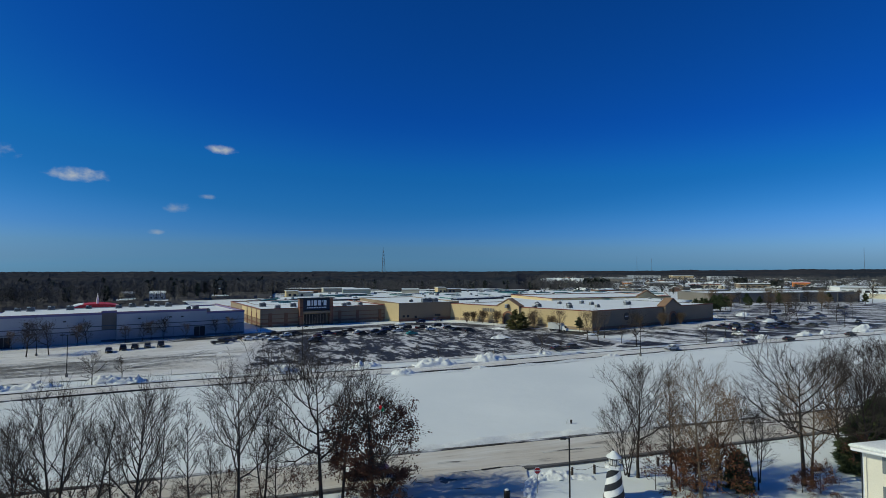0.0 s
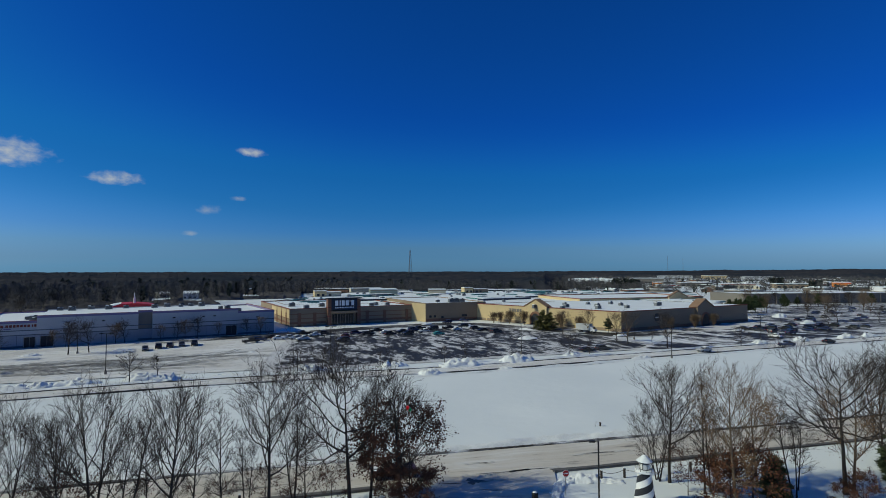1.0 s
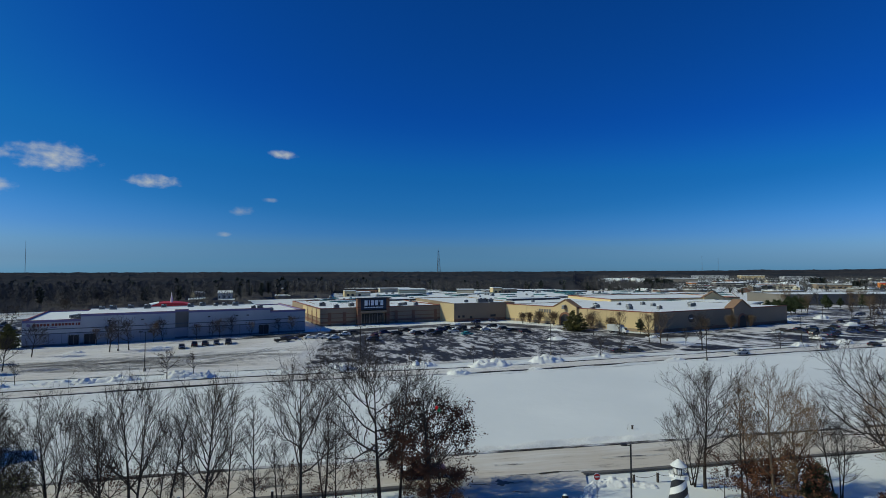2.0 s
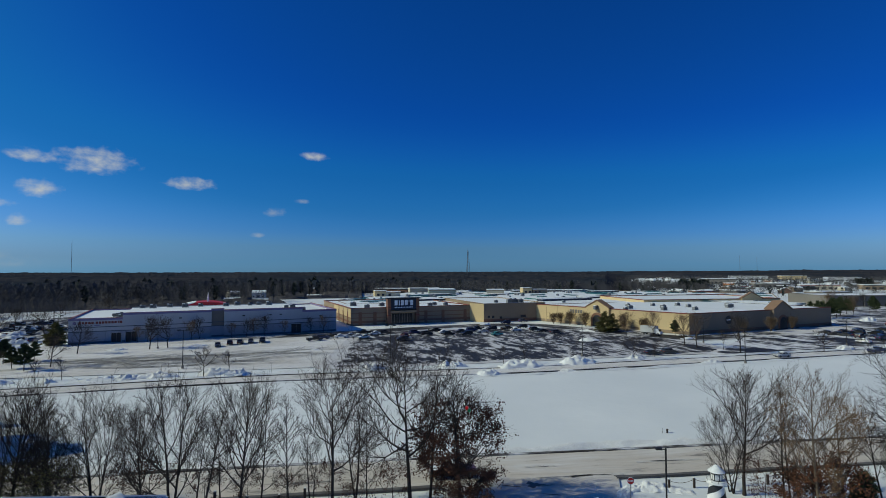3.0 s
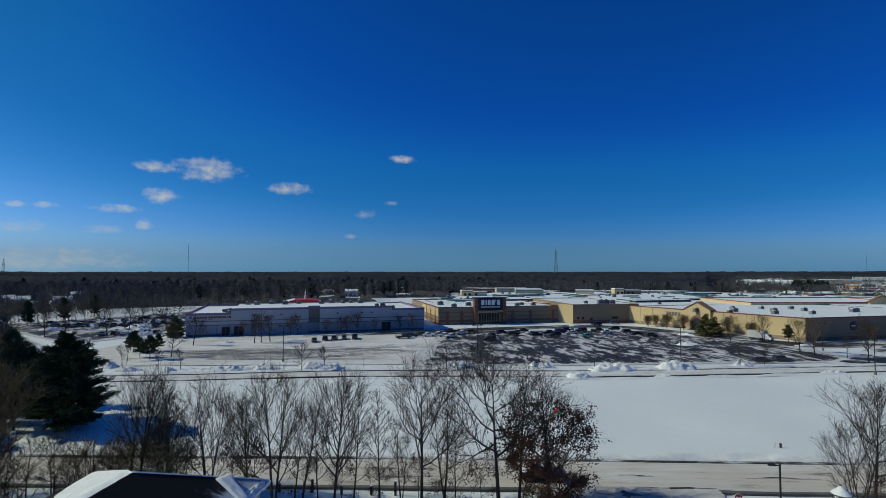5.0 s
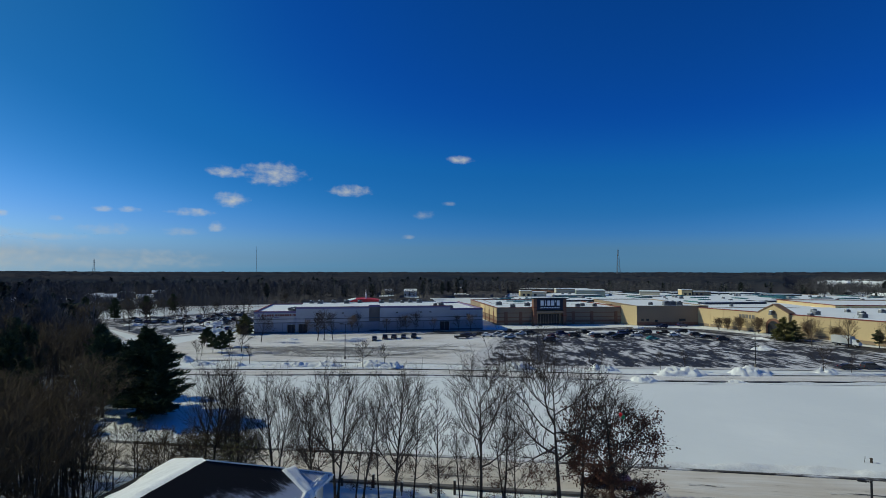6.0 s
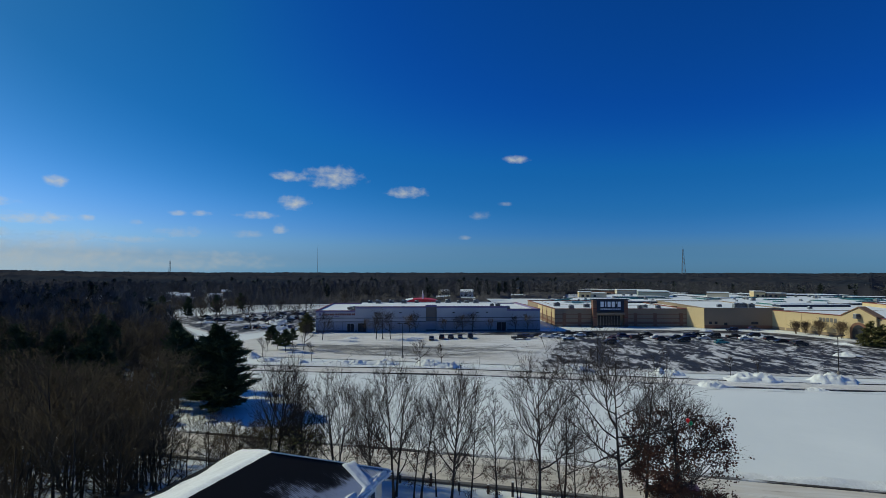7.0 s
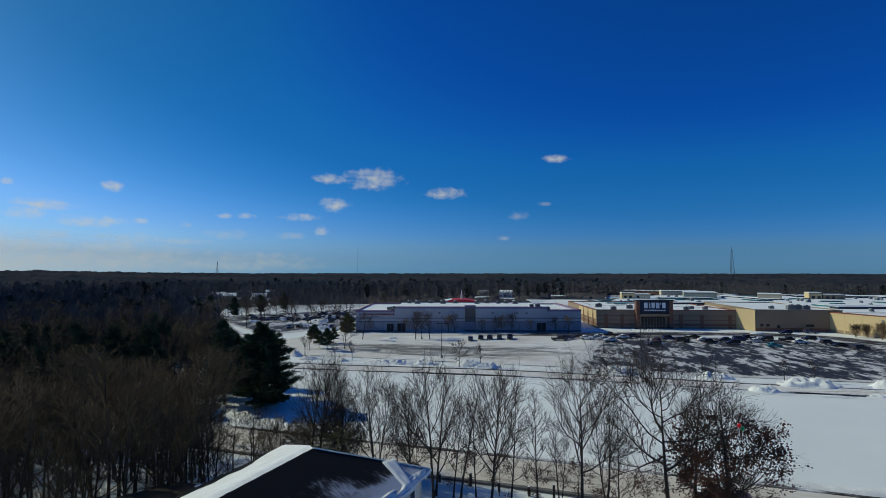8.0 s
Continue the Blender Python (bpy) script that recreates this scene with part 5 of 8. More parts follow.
t_leafy2 = bare_tree("oak_tree", "slim oak with brown dead leaves on low boughs", 57, 15.0, first=0.2, n1=16, n2=8, n3=5, n4=3, spread=46, reach=0.26, up=0.09, girth=0.012, leaves=2200, leaf_top=0.55, thick=0.85, wig=0.08, leaf_size=0.2)
place(t_leafy2, -10.6, 56.6)
t_small = bare_tree("young_oak", "small young oak with clinging brown leaves", 61, 6.5, first=0.12, n1=10, n2=6, n3=4, n4=2, spread=50, reach=0.4, up=0.02, girth=0.011, leaves=900, leaf_top=1.0, leaf_size=0.2, thick=0.8)
place(t_small, -38.6, 49.2)
t_multi = bare_tree("bare_tree", "broad bare tree of several stems from one base", 71, 12.6, first=0.12, n1=9, n2=7, n3=4, n4=3, spread=36, reach=0.42, up=0.10, girth=0.009, stems=4, thick=1.0)
place(t_multi, -44.0, 48.1)
# tan bark and twigs paint the sunlit look of this oak
t_brown = bare_tree("oak_tree", "oak with sunlight painted as tan bark, brown leaves in its crown", 83, 14.5, first=0.16, n1=18, n2=8, n3=5, n4=3, spread=44, reach=0.36, up=0.10, girth=0.013, bark="bark_warm", twig="twig_tan", leaves=1500, leaf_mat=M["tan_leaf"], leaf_top=0.85, leaf_size=0.16, thick=0.85)
place(t_brown, 28.6, 59.1)

for ob, x, y, h, h0 in [
        (t_slim, -31.5, 50.8, 11.4, 13.2), (t_slim, -27.7, 51.9, 13.0, 13.2), (t_twin, -22.7, 53.4, 8.9, 13.4), (t_twin, -18.6, 54.6, 13.6, 13.4),
        (t_slim, -17.0, 54.0, 11.0, 13.2), (t_small, -17.8, 52.4, 4.0, 6.5), (t_crown, -38.1, 47.9, 11.1, 13.3), (t_twin, -52.7, 46.6, 13.4, 13.4),
        (t_multi, -48.9, 47.7, 12.0, 12.6), (t_crown, -53.1, 47.5, 12.8, 13.3), (t_slim, -49.8, 47.5, 9.7, 13.2), (t_small, -41.5, 49.5, 5.5, 6.5),
        (t_small, -33.6, 51.2, 4.6, 6.5), (t_small, -14.6, 56.0, 5.0, 6.5), (t_small, -29.6, 52.6, 4.2, 6.5), (t_small, -25.6, 53.4, 3.8, 6.5),
        (t_small, -21.5, 55.2, 4.6, 6.5), (t_small, -8.8, 54.6, 4.0, 6.5)]:
    plant(ob, x, y, h / h0, (x * 37 + y * 11) % 360)
# the group by the lighthouse and the cream house
for ob, x, y, h, h0 in [
        (t_fork, 23.8, 64.8, 13.7, 15.0), (t_multi, 22.7, 65.4, 10.3, 12.6), (t_slim, 26.4, 61.8, 14.0, 13.2), (t_slim, 27.2, 62.2, 12.9, 13.2), (t_brown, 33.4, 64.0, 11.5, 14.5),
        (t_twin, 36.2, 61.8, 11.0, 13.4), (t_slim, 37.7, 63.3, 10.0, 13.2), (t_oak, 42.3, 62.5, 15.2, 15.5), (t_brown, 44.0, 63.6, 13.5, 14.5),
        (t_crown, 52.5, 70.6, 12.8, 13.3), (t_fork, 61.7, 77.7, 14.4, 15.0), (t_twin, 66.3, 80.3, 11.5, 13.4), (t_small, 24.4, 61.2, 5.2, 6.5),
        (t_leafy2, 57.0, 66.0, 12.5, 15.0), (t_crown, 50.0, 62.0, 12.5, 13.3), (t_multi, 60.0, 70.0, 11.5, 12.6), (t_fork, 72.0, 86.0, 14.0, 15.0)]:
    plant(ob, x, y, h / h0, (x * 53 + y * 17) % 360)
leafy_bush = bare_tree("oak_shrub", "low oak shrub thick with red-brown leaves", 91, 5.6, first=0.06, n1=13, n2=6, n3=4, n4=2, spread=55, reach=0.5, up=0.02, girth=0.012, leaves=2400, leaf_mat=M["rust_leaf"], leaf_top=1.0, leaf_size=0.22, stems=2)
place(leafy_bush, 29.0, 60.8, 1.04)
plant(leafy_bush, 31.4, 61.2, 1.06, 75)
plant(leafy_bush, 27.0, 61.2, 0.75, 120)
plant(leafy_bush, 42.6, 60.2, 0.6, 210)
plant(leafy_bush, 40.8, 60.6, 0.4, 60)
shrub_pine = pine_tree("evergreen_shrub", "dark green rounded evergreen shrub", 14, 5.0, 2.2, needles=60, whorls=12, first=0.04, per=8)
place(shrub_pine, 33.9, 61.3, 0.85)
plant(shrub_pine, 57.5, 71.0, 1.7, 40)
plant(shrub_pine, 60.5, 73.0, 1.5, 90)
plant(shrub_pine, 56.0, 67.5, 1.5, 20)
plant(shrub_pine, 53.6, 68.8, 1.45, 70)
plant(shrub_pine, 62.5, 76.0, 1.6, 130)
plant(shrub_pine, 51.0, 66.0, 1.0, 200)
holly = bare_tree("broadleaf_shrub", "tall shrub with sparse olive-green leaves", 93, 6.5, first=0.06, n1=13, n2=6, n3=4, n4=2, spread=38, reach=0.5, up=0.03, girth=0.01, leaves=1900, leaf_mat=M["needle_olive"], leaf_top=1.0, leaf_size=0.16, stems=3)
place(holly, -47.2, 46.4)
plant(holly, -50.4, 47.0, 1.1, 130)
plant(holly, -53.5, 46.4, 0.9, 230)


# ---- woods ----
big_pine = pine_tree("pine_tree", "tall dark pine with ragged layered boughs", 23, 15.0, 5.6, needles=130, whorls=24, first=0.06, per=9, needle=0.62, droop=0.12, full=2.2, group="pines of the wood edge")
big_pine.matrix_basis = pose(-84, 61, -0.05, 0, 0, 0) @ Matrix.Diagonal((1.25, 1.25, 1.0, 1))
pine_b = pine_tree("pine_tree", "dark pine at the edge of the bare woods", 29, 14.0, 4.2, needles=30, whorls=15, first=0.15, per=6, needle=0.9, droop=0.1, full=2.0, group="pines of the wood edge")
place(pine_b, -91, 58)
wood_a = bare_tree("woodland_tree", "bare brown-grey woodland tree", 101, 14.0, cheap=True, thick=1.25, first=0.25, n1=13, n2=6, n3=6, n4=2, twig="wood_twig", spread=38, reach=0.34, up=0.07, girth=0.011, group="bare woodland trees")
wood_b = bare_tree("woodland_tree", "bare brown-grey woodland tree", 103, 14.0, cheap=True, thick=1.25, first=0.28, n1=13, n2=6, n3=6, n4=2, twig="wood_twig", spread=44, reach=0.36, up=0.06, girth=0.012, group="bare woodland trees")
wood_c = bare_tree("woodland_tree", "bare woodland tree of two upright stems", 107, 12.5, cheap=True, thick=1.25, first=0.22, n1=9, n2=5, n3=6, n4=2, twig="wood_twig", spread=36, reach=0.36, up=0.07, girth=0.011, stems=2, group="bare woodland trees")
place(wood_a, -66, 40)
place(wood_b, -72, 44)
place(wood_c, -62, 35)


def polar(az, d):
    a = radians(az)
    return d * math.sin(a), d * math.cos(a)


ROAD_W = smooth_line(NEAR_ROAD, 80)
LANE_W = [(-84, 66), (-120, 84), (-171, 114), (-238, 145), (-330, 190), (-700, 360)]


def line_y(line, x):
    """The y of a plan line at x (the line runs steadily in x)."""
    P = sorted((p[0], p[1]) for p in line)
    return float(np.interp(x, [p[0] for p in P], [p[1] for p in P]))


def near_wood(x, y):
    """Between the houses and the road."""
    return x < -50 - 0.15 * y + 5 and y < line_y(ROAD_W, x) - 7.5 and math.hypot(x, y) > 45


def west_wood(x, y):
    """Beyond the road, up to the access lane."""
    return x < -80 and line_y(ROAD_W, x) + 7 < y < line_y(LANE_W, x) - 8


def wood(n, where, x0, x1, y0, y1, seed, pines, near=1.0):
    r = random.Random(seed)
    spots = []
    tries = 0
    while len(spots) < n and tries < 40000:
        tries += 1
        x, y = x1 - (x1 - x0) * r.random() ** near, r.uniform(y0, y1)
        az = math.degrees(math.atan2(x, y))
        if -94 < x < -74 and 47 < y < 70 or -59 < az < -49 and math.hypot(x, y) < 100 or not where(x, y) or any((x - a) ** 2 + (y - b) ** 2 < 6 for a, b in spots):
            continue
        spots.append((x, y))
        if r.random() < (0 if math.hypot(x, y) < 88 else pines):
            plant(pine_b, x, y, r.uniform(0.6, 0.98), r.uniform(0, 360), r.uniform(0.7, 1.0))
        else:
            q = r.uniform(0.62, 1.0) + (0.22 if r.random() < 0.2 else 0)
            plant(r.choice([wood_a, wood_b, wood_c]), x, y, q, r.uniform(0, 360), q * r.uniform(0.95, 1.12))


WEST_HOUSES = [polar(az, d) for az, d in [(-76, 520), (-74.5, 560), (-72, 480), (-69, 600), (-67.5, 520), (-65, 450), (-63.6, 470), (-61, 430), (-58.5, 520), (-57.4, 470), (-56, 560), (-54.5, 480), (-53.4, 540), (-51, 600), (-48, 640), (-31, 560), (-28.5, 520), (-23, 600)]]


def in_sight(x, y):
    """Ground kept open before the houses."""
    for hx, hy in WEST_HOUSES:
        d = math.hypot(hx, hy)
        along, off = (x * hx + y * hy) / d, abs(x * hy - y * hx) / d
        if off < 8 and d - 75 < along < d + 9:
            return False
    return True


wood(185, near_wood, -150, -48, 4, 50, 17, 0.05, 1.2)
wood(150, west_wood, -215, -80, 20, 130, 19, 0.12, 1.3)
rp = random.Random(88)
dark = 0
while dark < 30:
    x, y = polar(rp.uniform(-76, -63), rp.uniform(96, 150))
    if near_wood(x, y) or west_wood(x, y):
        plant(pine_b, x, y, rp.uniform(0.85, 1.05), rp.uniform(0, 360))
        dark += 1
for x, y, s in [(-90, 66, 0.9), (-97, 64, 0.85), (-98, 71, 0.8), (-105, 68, 0.85), (-112, 73, 0.8), (-124, 78, 0.9)]:
    plant(pine_b, x, y, s, x * 13)


rp = random.Random(91)
few = 0
while few < 34:
    short = few < 14
    az = rp.uniform(-58.5, -50) if short else rp.uniform(-68, -58)
    x, y = polar(az, rp.uniform(60, 78))
    if near_wood(x, y) or short and y < line_y(ROAD_W, x) - 7:
        plant(rp.choice([wood_a, wood_b, wood_c]), x, y, rp.uniform(0.42, 0.58) if short else rp.uniform(0.72, 0.95), rp.uniform(0, 360))
        few += 1


# a belt of trees beyond the access lane, before the side lot's far end
for k, (x, y) in enumerate([(-294, 170), (-290, 171), (-281, 168), (-267, 164), (-280, 175), (-277, 175), (-280, 179), (-256, 167), (-255, 171), (-269, 183), (-256, 176), (-248, 174), (-265, 190), (-248, 180), (-258, 191), (-285, 214), (-266, 205), (-275, 214)]):
    plant([wood_a, wood_b, wood_c, wood_a][k % 4] if k % 5 != 2 else pine_b, x, y, 0.62 + 0.05 * (k * 7 % 5), k * 77)


def far_woods(name, label, spots, material, seed, pine=False, slim=0.03, blades=40, span=1.0):
    """Distant trees, each a fan of slanting blades round a stem, in one mesh."""
    R = np.random.RandomState(seed)
    n = len(spots)
    P = np.array([(x, y, -0.3) for x, y, h in spots])
    Hs = np.array([h for x, y, h in spots])
    V = []
    for k in range(blades):
        t = R.uniform(0, math.tau, n)
        if pine:
            f = R.uniform(0.3, 0.98, n)
            reach = Hs * 0.21 * np.sqrt(np.clip(1 - ((f - 0.6) / 0.44) ** 2, 0.02, 1)) * R.uniform(0.6, 1.15, n)
            z0, z1 = Hs * f, Hs * (f + R.uniform(-0.05, 0.06, n))
            wid = Hs * 0.06 * R.uniform(0.7, 1.2, n)
            drop = Hs * 0.16
            base = 0.15
        else:
            # a stroke that starts inside a rounded crown and leans out and up
            f = R.uniform(0, 1, n)
            zc = Hs * (0.30 + 0.62 * f)
            wide = Hs * 0.27 * np.sqrt(np.clip(1 - ((f - 0.42) / 0.62) ** 2, 0.03, 1))
            reach = wide * np.sqrt(R.uniform(0.05, 1, n)) + Hs * 0.03
            base = R.uniform(0.35, 0.85, n)
            z0, z1 = zc, np.minimum(Hs * 1.02, zc + Hs * span * R.uniform(0.06, 0.22, n))
            wid = Hs * slim * R.uniform(0.6, 1.3, n)
            drop = wid * 1.2
        c, s = np.cos(t), np.sin(t)
        tip = P + np.stack([c * reach, s * reach, z1], 1)
        a = P + np.stack([c * reach * base - s * wid, s * reach * base + c * wid, z0], 1)
        b = P + np.stack([c * reach * base + s * wid, s * reach * base - c * wid, z0 - drop * R.uniform(0.2, 1, n)], 1)
        V.append(np.stack([a, b, tip], 1).reshape(-1, 3))
    # stems
    for k in range(2):
        t = R.uniform(0, math.pi, n)
        w = Hs * 0.006
        a = P + np.stack([np.cos(t) * w, np.sin(t) * w, 0 * w], 1)
        b = P - np.stack([np.cos(t) * w, np.sin(t) * w, 0 * w], 1)
        V.append(np.stack([a, b, P + np.stack([0 * w, 0 * w, Hs * 0.6], 1)], 1).reshape(-1, 3))
    V = np.concatenate(V)
    F = np.arange(len(V)).reshape(-1, 3).tolist()
    tagged(raw(name, V.tolist(), F, material), label, "woods", "", "stuff")


def scatter(n, az0, az1, d0, d1, h0, h1, seed, keep=lambda x, y: True, power=1.0):
    r = random.Random(seed)
    out = []
    while len(out) < n:
        az, d = r.uniform(az0, az1), d0 + (d1 - d0) * r.random() ** power
        x, y = polar(az, d)
        if keep(x, y) and in_sight(x, y):
            out.append((x, y, r.uniform(h0, h1)))
    return out


def open_land(x, y):
    """Not on the mall, its lots or its roads."""
    u = (x + 60) * 0.839 + (y - 300) * 0.545
    v = -(x + 60) * 0.545 + (y - 300) * 0.839
    if -60 < u < 300 and -140 < v < 205:
        return False
    if -285 < x < -90 and 120 < y < 300:
        return False
    return True


# large stores across the highway: bearing, distance, width, depth, height
BIG_SHOPS = [(18.4, 1150, 58, 60, 9.5), (20.9, 1640, 90, 70, 10), (24.4, 1660, 56, 40, 11), (28.0, 1500, 62, 60, 9.5), (34.3, 985, 21, 16, 7), (38.4, 757, 50, 40, 6.5),
             (22.6, 930, 46, 30, 6), (26.3, 860, 44, 30, 6), (30.8, 900, 50, 34, 6), (13.1, 1260, 70, 20, 5)]


def near_store(x, y):
    """On the long grey store, or in the open lot before one of the large ones."""
    if (x - 285) ** 2 + (y - 440) ** 2 < 100 ** 2:
        return True
    az, d = math.degrees(math.atan2(x, y)), math.hypot(x, y)
    return any(abs(az - a) < math.degrees(w * 0.55 / e) and e - 0.2 * e < d < e + 60 for a, e, w, _, _ in BIG_SHOPS)


def past_cinema(x, y):
    return open_land(x, y) and not (x > -420 and y < 180 + (x + 420) * 0.9 and y > 60 and x > -330)


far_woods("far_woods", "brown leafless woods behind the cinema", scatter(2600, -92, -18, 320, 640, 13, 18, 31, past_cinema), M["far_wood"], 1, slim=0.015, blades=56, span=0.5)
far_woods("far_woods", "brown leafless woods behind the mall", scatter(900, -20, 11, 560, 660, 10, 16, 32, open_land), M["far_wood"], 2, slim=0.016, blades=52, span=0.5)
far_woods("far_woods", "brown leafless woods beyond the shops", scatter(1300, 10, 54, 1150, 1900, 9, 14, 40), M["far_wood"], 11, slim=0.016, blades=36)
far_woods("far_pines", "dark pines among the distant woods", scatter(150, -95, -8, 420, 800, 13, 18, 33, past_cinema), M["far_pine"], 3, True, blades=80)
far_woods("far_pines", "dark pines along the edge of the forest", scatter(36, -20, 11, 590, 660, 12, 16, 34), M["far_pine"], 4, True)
far_woods("far_woods", "bare brown trees between distant shops", scatter(2700, 3, 52, 520, 1500, 7, 13, 35, lambda x, y: open_land(x, y) and not near_store(x, y)), M["far_wood"], 5, slim=0.010, blades=60)
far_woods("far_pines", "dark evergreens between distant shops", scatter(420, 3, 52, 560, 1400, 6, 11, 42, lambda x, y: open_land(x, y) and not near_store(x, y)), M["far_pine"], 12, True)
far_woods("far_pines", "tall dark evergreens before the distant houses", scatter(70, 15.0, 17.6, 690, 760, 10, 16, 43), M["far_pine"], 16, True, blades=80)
far_woods("far_woods", "tall bare trees before the distant houses", scatter(420, 9.5, 17.9, 650, 790, 8, 13, 44), M["far_wood"], 17, slim=0.012, blades=60)
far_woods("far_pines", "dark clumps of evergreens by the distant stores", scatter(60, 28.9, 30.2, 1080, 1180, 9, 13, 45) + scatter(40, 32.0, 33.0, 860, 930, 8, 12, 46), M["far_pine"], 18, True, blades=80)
far_woods("far_woods", "brown bare wood beyond the warehouse", scatter(700, 39.6, 54, 830, 1300, 12, 17, 47), M["far_wood"], 19, slim=0.012, blades=60)
far_woods("far_woods", "bare woods west of the road", scatter(1150, -106, -47, 165, 330, 11, 16, 36, lambda x, y: x < -140 and y < line_y(LANE_W, x) - 8), M["far_wood"], 6, slim=0.0075, blades=130)
far_woods("far_woods", "bare woods among the western houses", scatter(1700, -106, -47, 330, 600, 11, 16, 39, lambda x, y: y < line_y(LANE_W, x) - 8 or y > line_y(LANE_W, x) + 9 and x < -330), M["far_wood"], 10, slim=0.009, blades=70)
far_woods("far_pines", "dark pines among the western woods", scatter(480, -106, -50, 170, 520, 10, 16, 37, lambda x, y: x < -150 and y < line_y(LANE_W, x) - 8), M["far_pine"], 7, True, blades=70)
far_woods("far_woods", "bare trees round the houses behind the cinema lot", scatter(420, -64, -44, 300, 560, 8, 13, 38, lambda x, y: open_land(x, y) and abs(y - line_y(LANE_W, x)) > 9), M["far_wood"], 9, slim=0.009, blades=80)


def lot_edge():
    """Small trees along the far side of the cinema's side lot."""
    r = random.Random(71)
    out = []
    for k in range(210):
        s, o = r.random(), 6 + 42 * r.random() ** 1.3
        out.append((-286 + 32 * s - o * 0.95, 172 + 104 * s + o * 0.28, r.uniform(6, 10)))
    return [p for p in out if abs(p[1] - line_y(LANE_W, p[0])) > 8]


far_woods("far_woods", "small bare trees along the edge of the side lot", lot_edge(), M["far_wood"], 15, slim=0.008, blades=90)


def undergrowth():
    r = random.Random(61)
    out = []
    while len(out) < 3400:
        x, y = -48 - 150 * r.random() ** 0.8, r.uniform(-5, 120)
        if (near_wood(x, y) or west_wood(x, y)) and not (-94 < x < -74 and 47 < y < 70) and not (x > -78 and y > 0.52 * -x):
            if math.hypot(x, y) > 92:
                out.append((x, y, r.uniform(1.5, 5.0)))
            elif r.random() < 0.25:
                out.append((x, y, r.uniform(1.0, 2.6)))
    return out


far_woods("undergrowth", "tangled bare brown undergrowth beneath the trees", undergrowth(), M["wood_twig"], 8, slim=0.012, blades=40, span=1.6)


def brush():
    r = random.Random(63)
    out = []
    while len(out) < 420:
        x, y = polar(r.uniform(-84, -60), r.uniform(47, 95))
        if near_wood(x, y):
            out.append((x, y, r.uniform(0.8, 2.2)))
    return out


far_woods("undergrowth", "low bare brush at the edge of the woods", brush(), M["twig"], 14, slim=0.009, blades=56, span=1.6)


def canopy(name, label, az0, az1, d0, d1, height, material, seed, fade=0.0):
    """The crowns of a far forest seen edge-on: one bumpy sheet of treetops down to the ground at its front."""
    na = int((az1 - az0) / 0.16)
    ds = [d0]
    while ds[-1] < d1:
        ds.append(ds[-1] * 1.022)
    vs, fs = [], []
    for i in range(na + 1):
        az = az0 + (az1 - az0) * i / na
        for j, d in enumerate(ds):
            x, y = polar(az, d)
            rise = 10 * min(1, max(0, (-az - 55) / 18)) + 9 * min(1, max(0, (az - 16) / 20))
            h = height + rise * min(1, (d - d0) / 500) + 5.0 * noise.noise(Vector((x * 0.005, y * 0.005, seed))) + 4.0 * noise.noise(Vector((x * 0.022, y * 0.022, seed))) + 2.6 * noise.noise(Vector((x * 0.11, y * 0.11, seed)))
            h *= 0.7 + 0.3 * min(1.0, (d - d0) / 700)
            if fade and d < 1900:
                h *= 0.05 + 0.95 * min(1.0, (az1 - az) / fade)
            vs.append((x, y, -0.3 if j == 0 else h * (0.7 if j == 1 else 1)))
    w = len(ds)
    for i in range(na):
        for j in range(w - 1):
            k = i * w + j
            fs.append((k, k + w, k + w + 1, k + 1))
    tagged(raw(name, vs, fs, material), label, "woods", "", "stuff")


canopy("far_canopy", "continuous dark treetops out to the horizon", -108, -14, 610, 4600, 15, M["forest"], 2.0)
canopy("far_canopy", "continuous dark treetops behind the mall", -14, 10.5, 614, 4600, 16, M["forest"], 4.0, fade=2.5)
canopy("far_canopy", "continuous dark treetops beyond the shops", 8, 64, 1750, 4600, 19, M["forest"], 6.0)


def thicket(name, label, where, az0, az1, d0, d1, height, material, seed):
    """The tangle of twigs and young growth that fills a leafless wood below its crowns: one uneven sheet."""
    na = int((az1 - az0) / 0.3)
    ds = [d0]
    while ds[-1] < d1:
        ds.append(ds[-1] * 1.014)
    vs, fs, ok = [], [], []
    for i in range(na + 1):
        for d in ds:
            x, y = polar(az0 + (az1 - az0) * i / na, d)
            inside_it = where(x, y) and in_sight(x, y)
            h = height * (0.75 + 0.5 * noise.noise(Vector((x * 0.05, y * 0.05, seed))) + 0.45 * noise.noise(Vector((x * 0.3, y * 0.3, seed))))
            vs.append((x, y, max(0.5, h) if inside_it else -0.4))
            ok.append(inside_it)
    w = len(ds)
    for i in range(na):
        for j in range(w - 1):
            k = i * w + j
            if ok[k] or ok[k + w] or ok[k + w + 1] or ok[k + 1]:
                fs.append((k, k + w, k + w + 1, k + 1))
    tagged(raw(name, vs, fs, material), label, "woods", "", "stuff")


thicket("thicket", "brown thicket under the bare western woods", lambda x, y: x < -150 and y < line_y(LANE_W, x) - 9, -108, -50, 172, 600, 4.5, M["far_wood"], 3.0)
thicket("thicket", "brown thicket under the woods behind the cinema", past_cinema, -92, -18, 360, 900, 2.4, M["far_wood"], 5.0)


# ---- vehicles ----
def wheel(ob, x, y, r, w=0.24):
    s = 1 if y > 0 else -1
    t = part("wheel", tubed((x, y - s * w, r), (x, y, r), r, None, 14), M["rubber"], ob)
    part("rim", tubed((x, y, r), (x, y + s * 0.02, r), r * 0.6, None, 10), M["metal"], t)


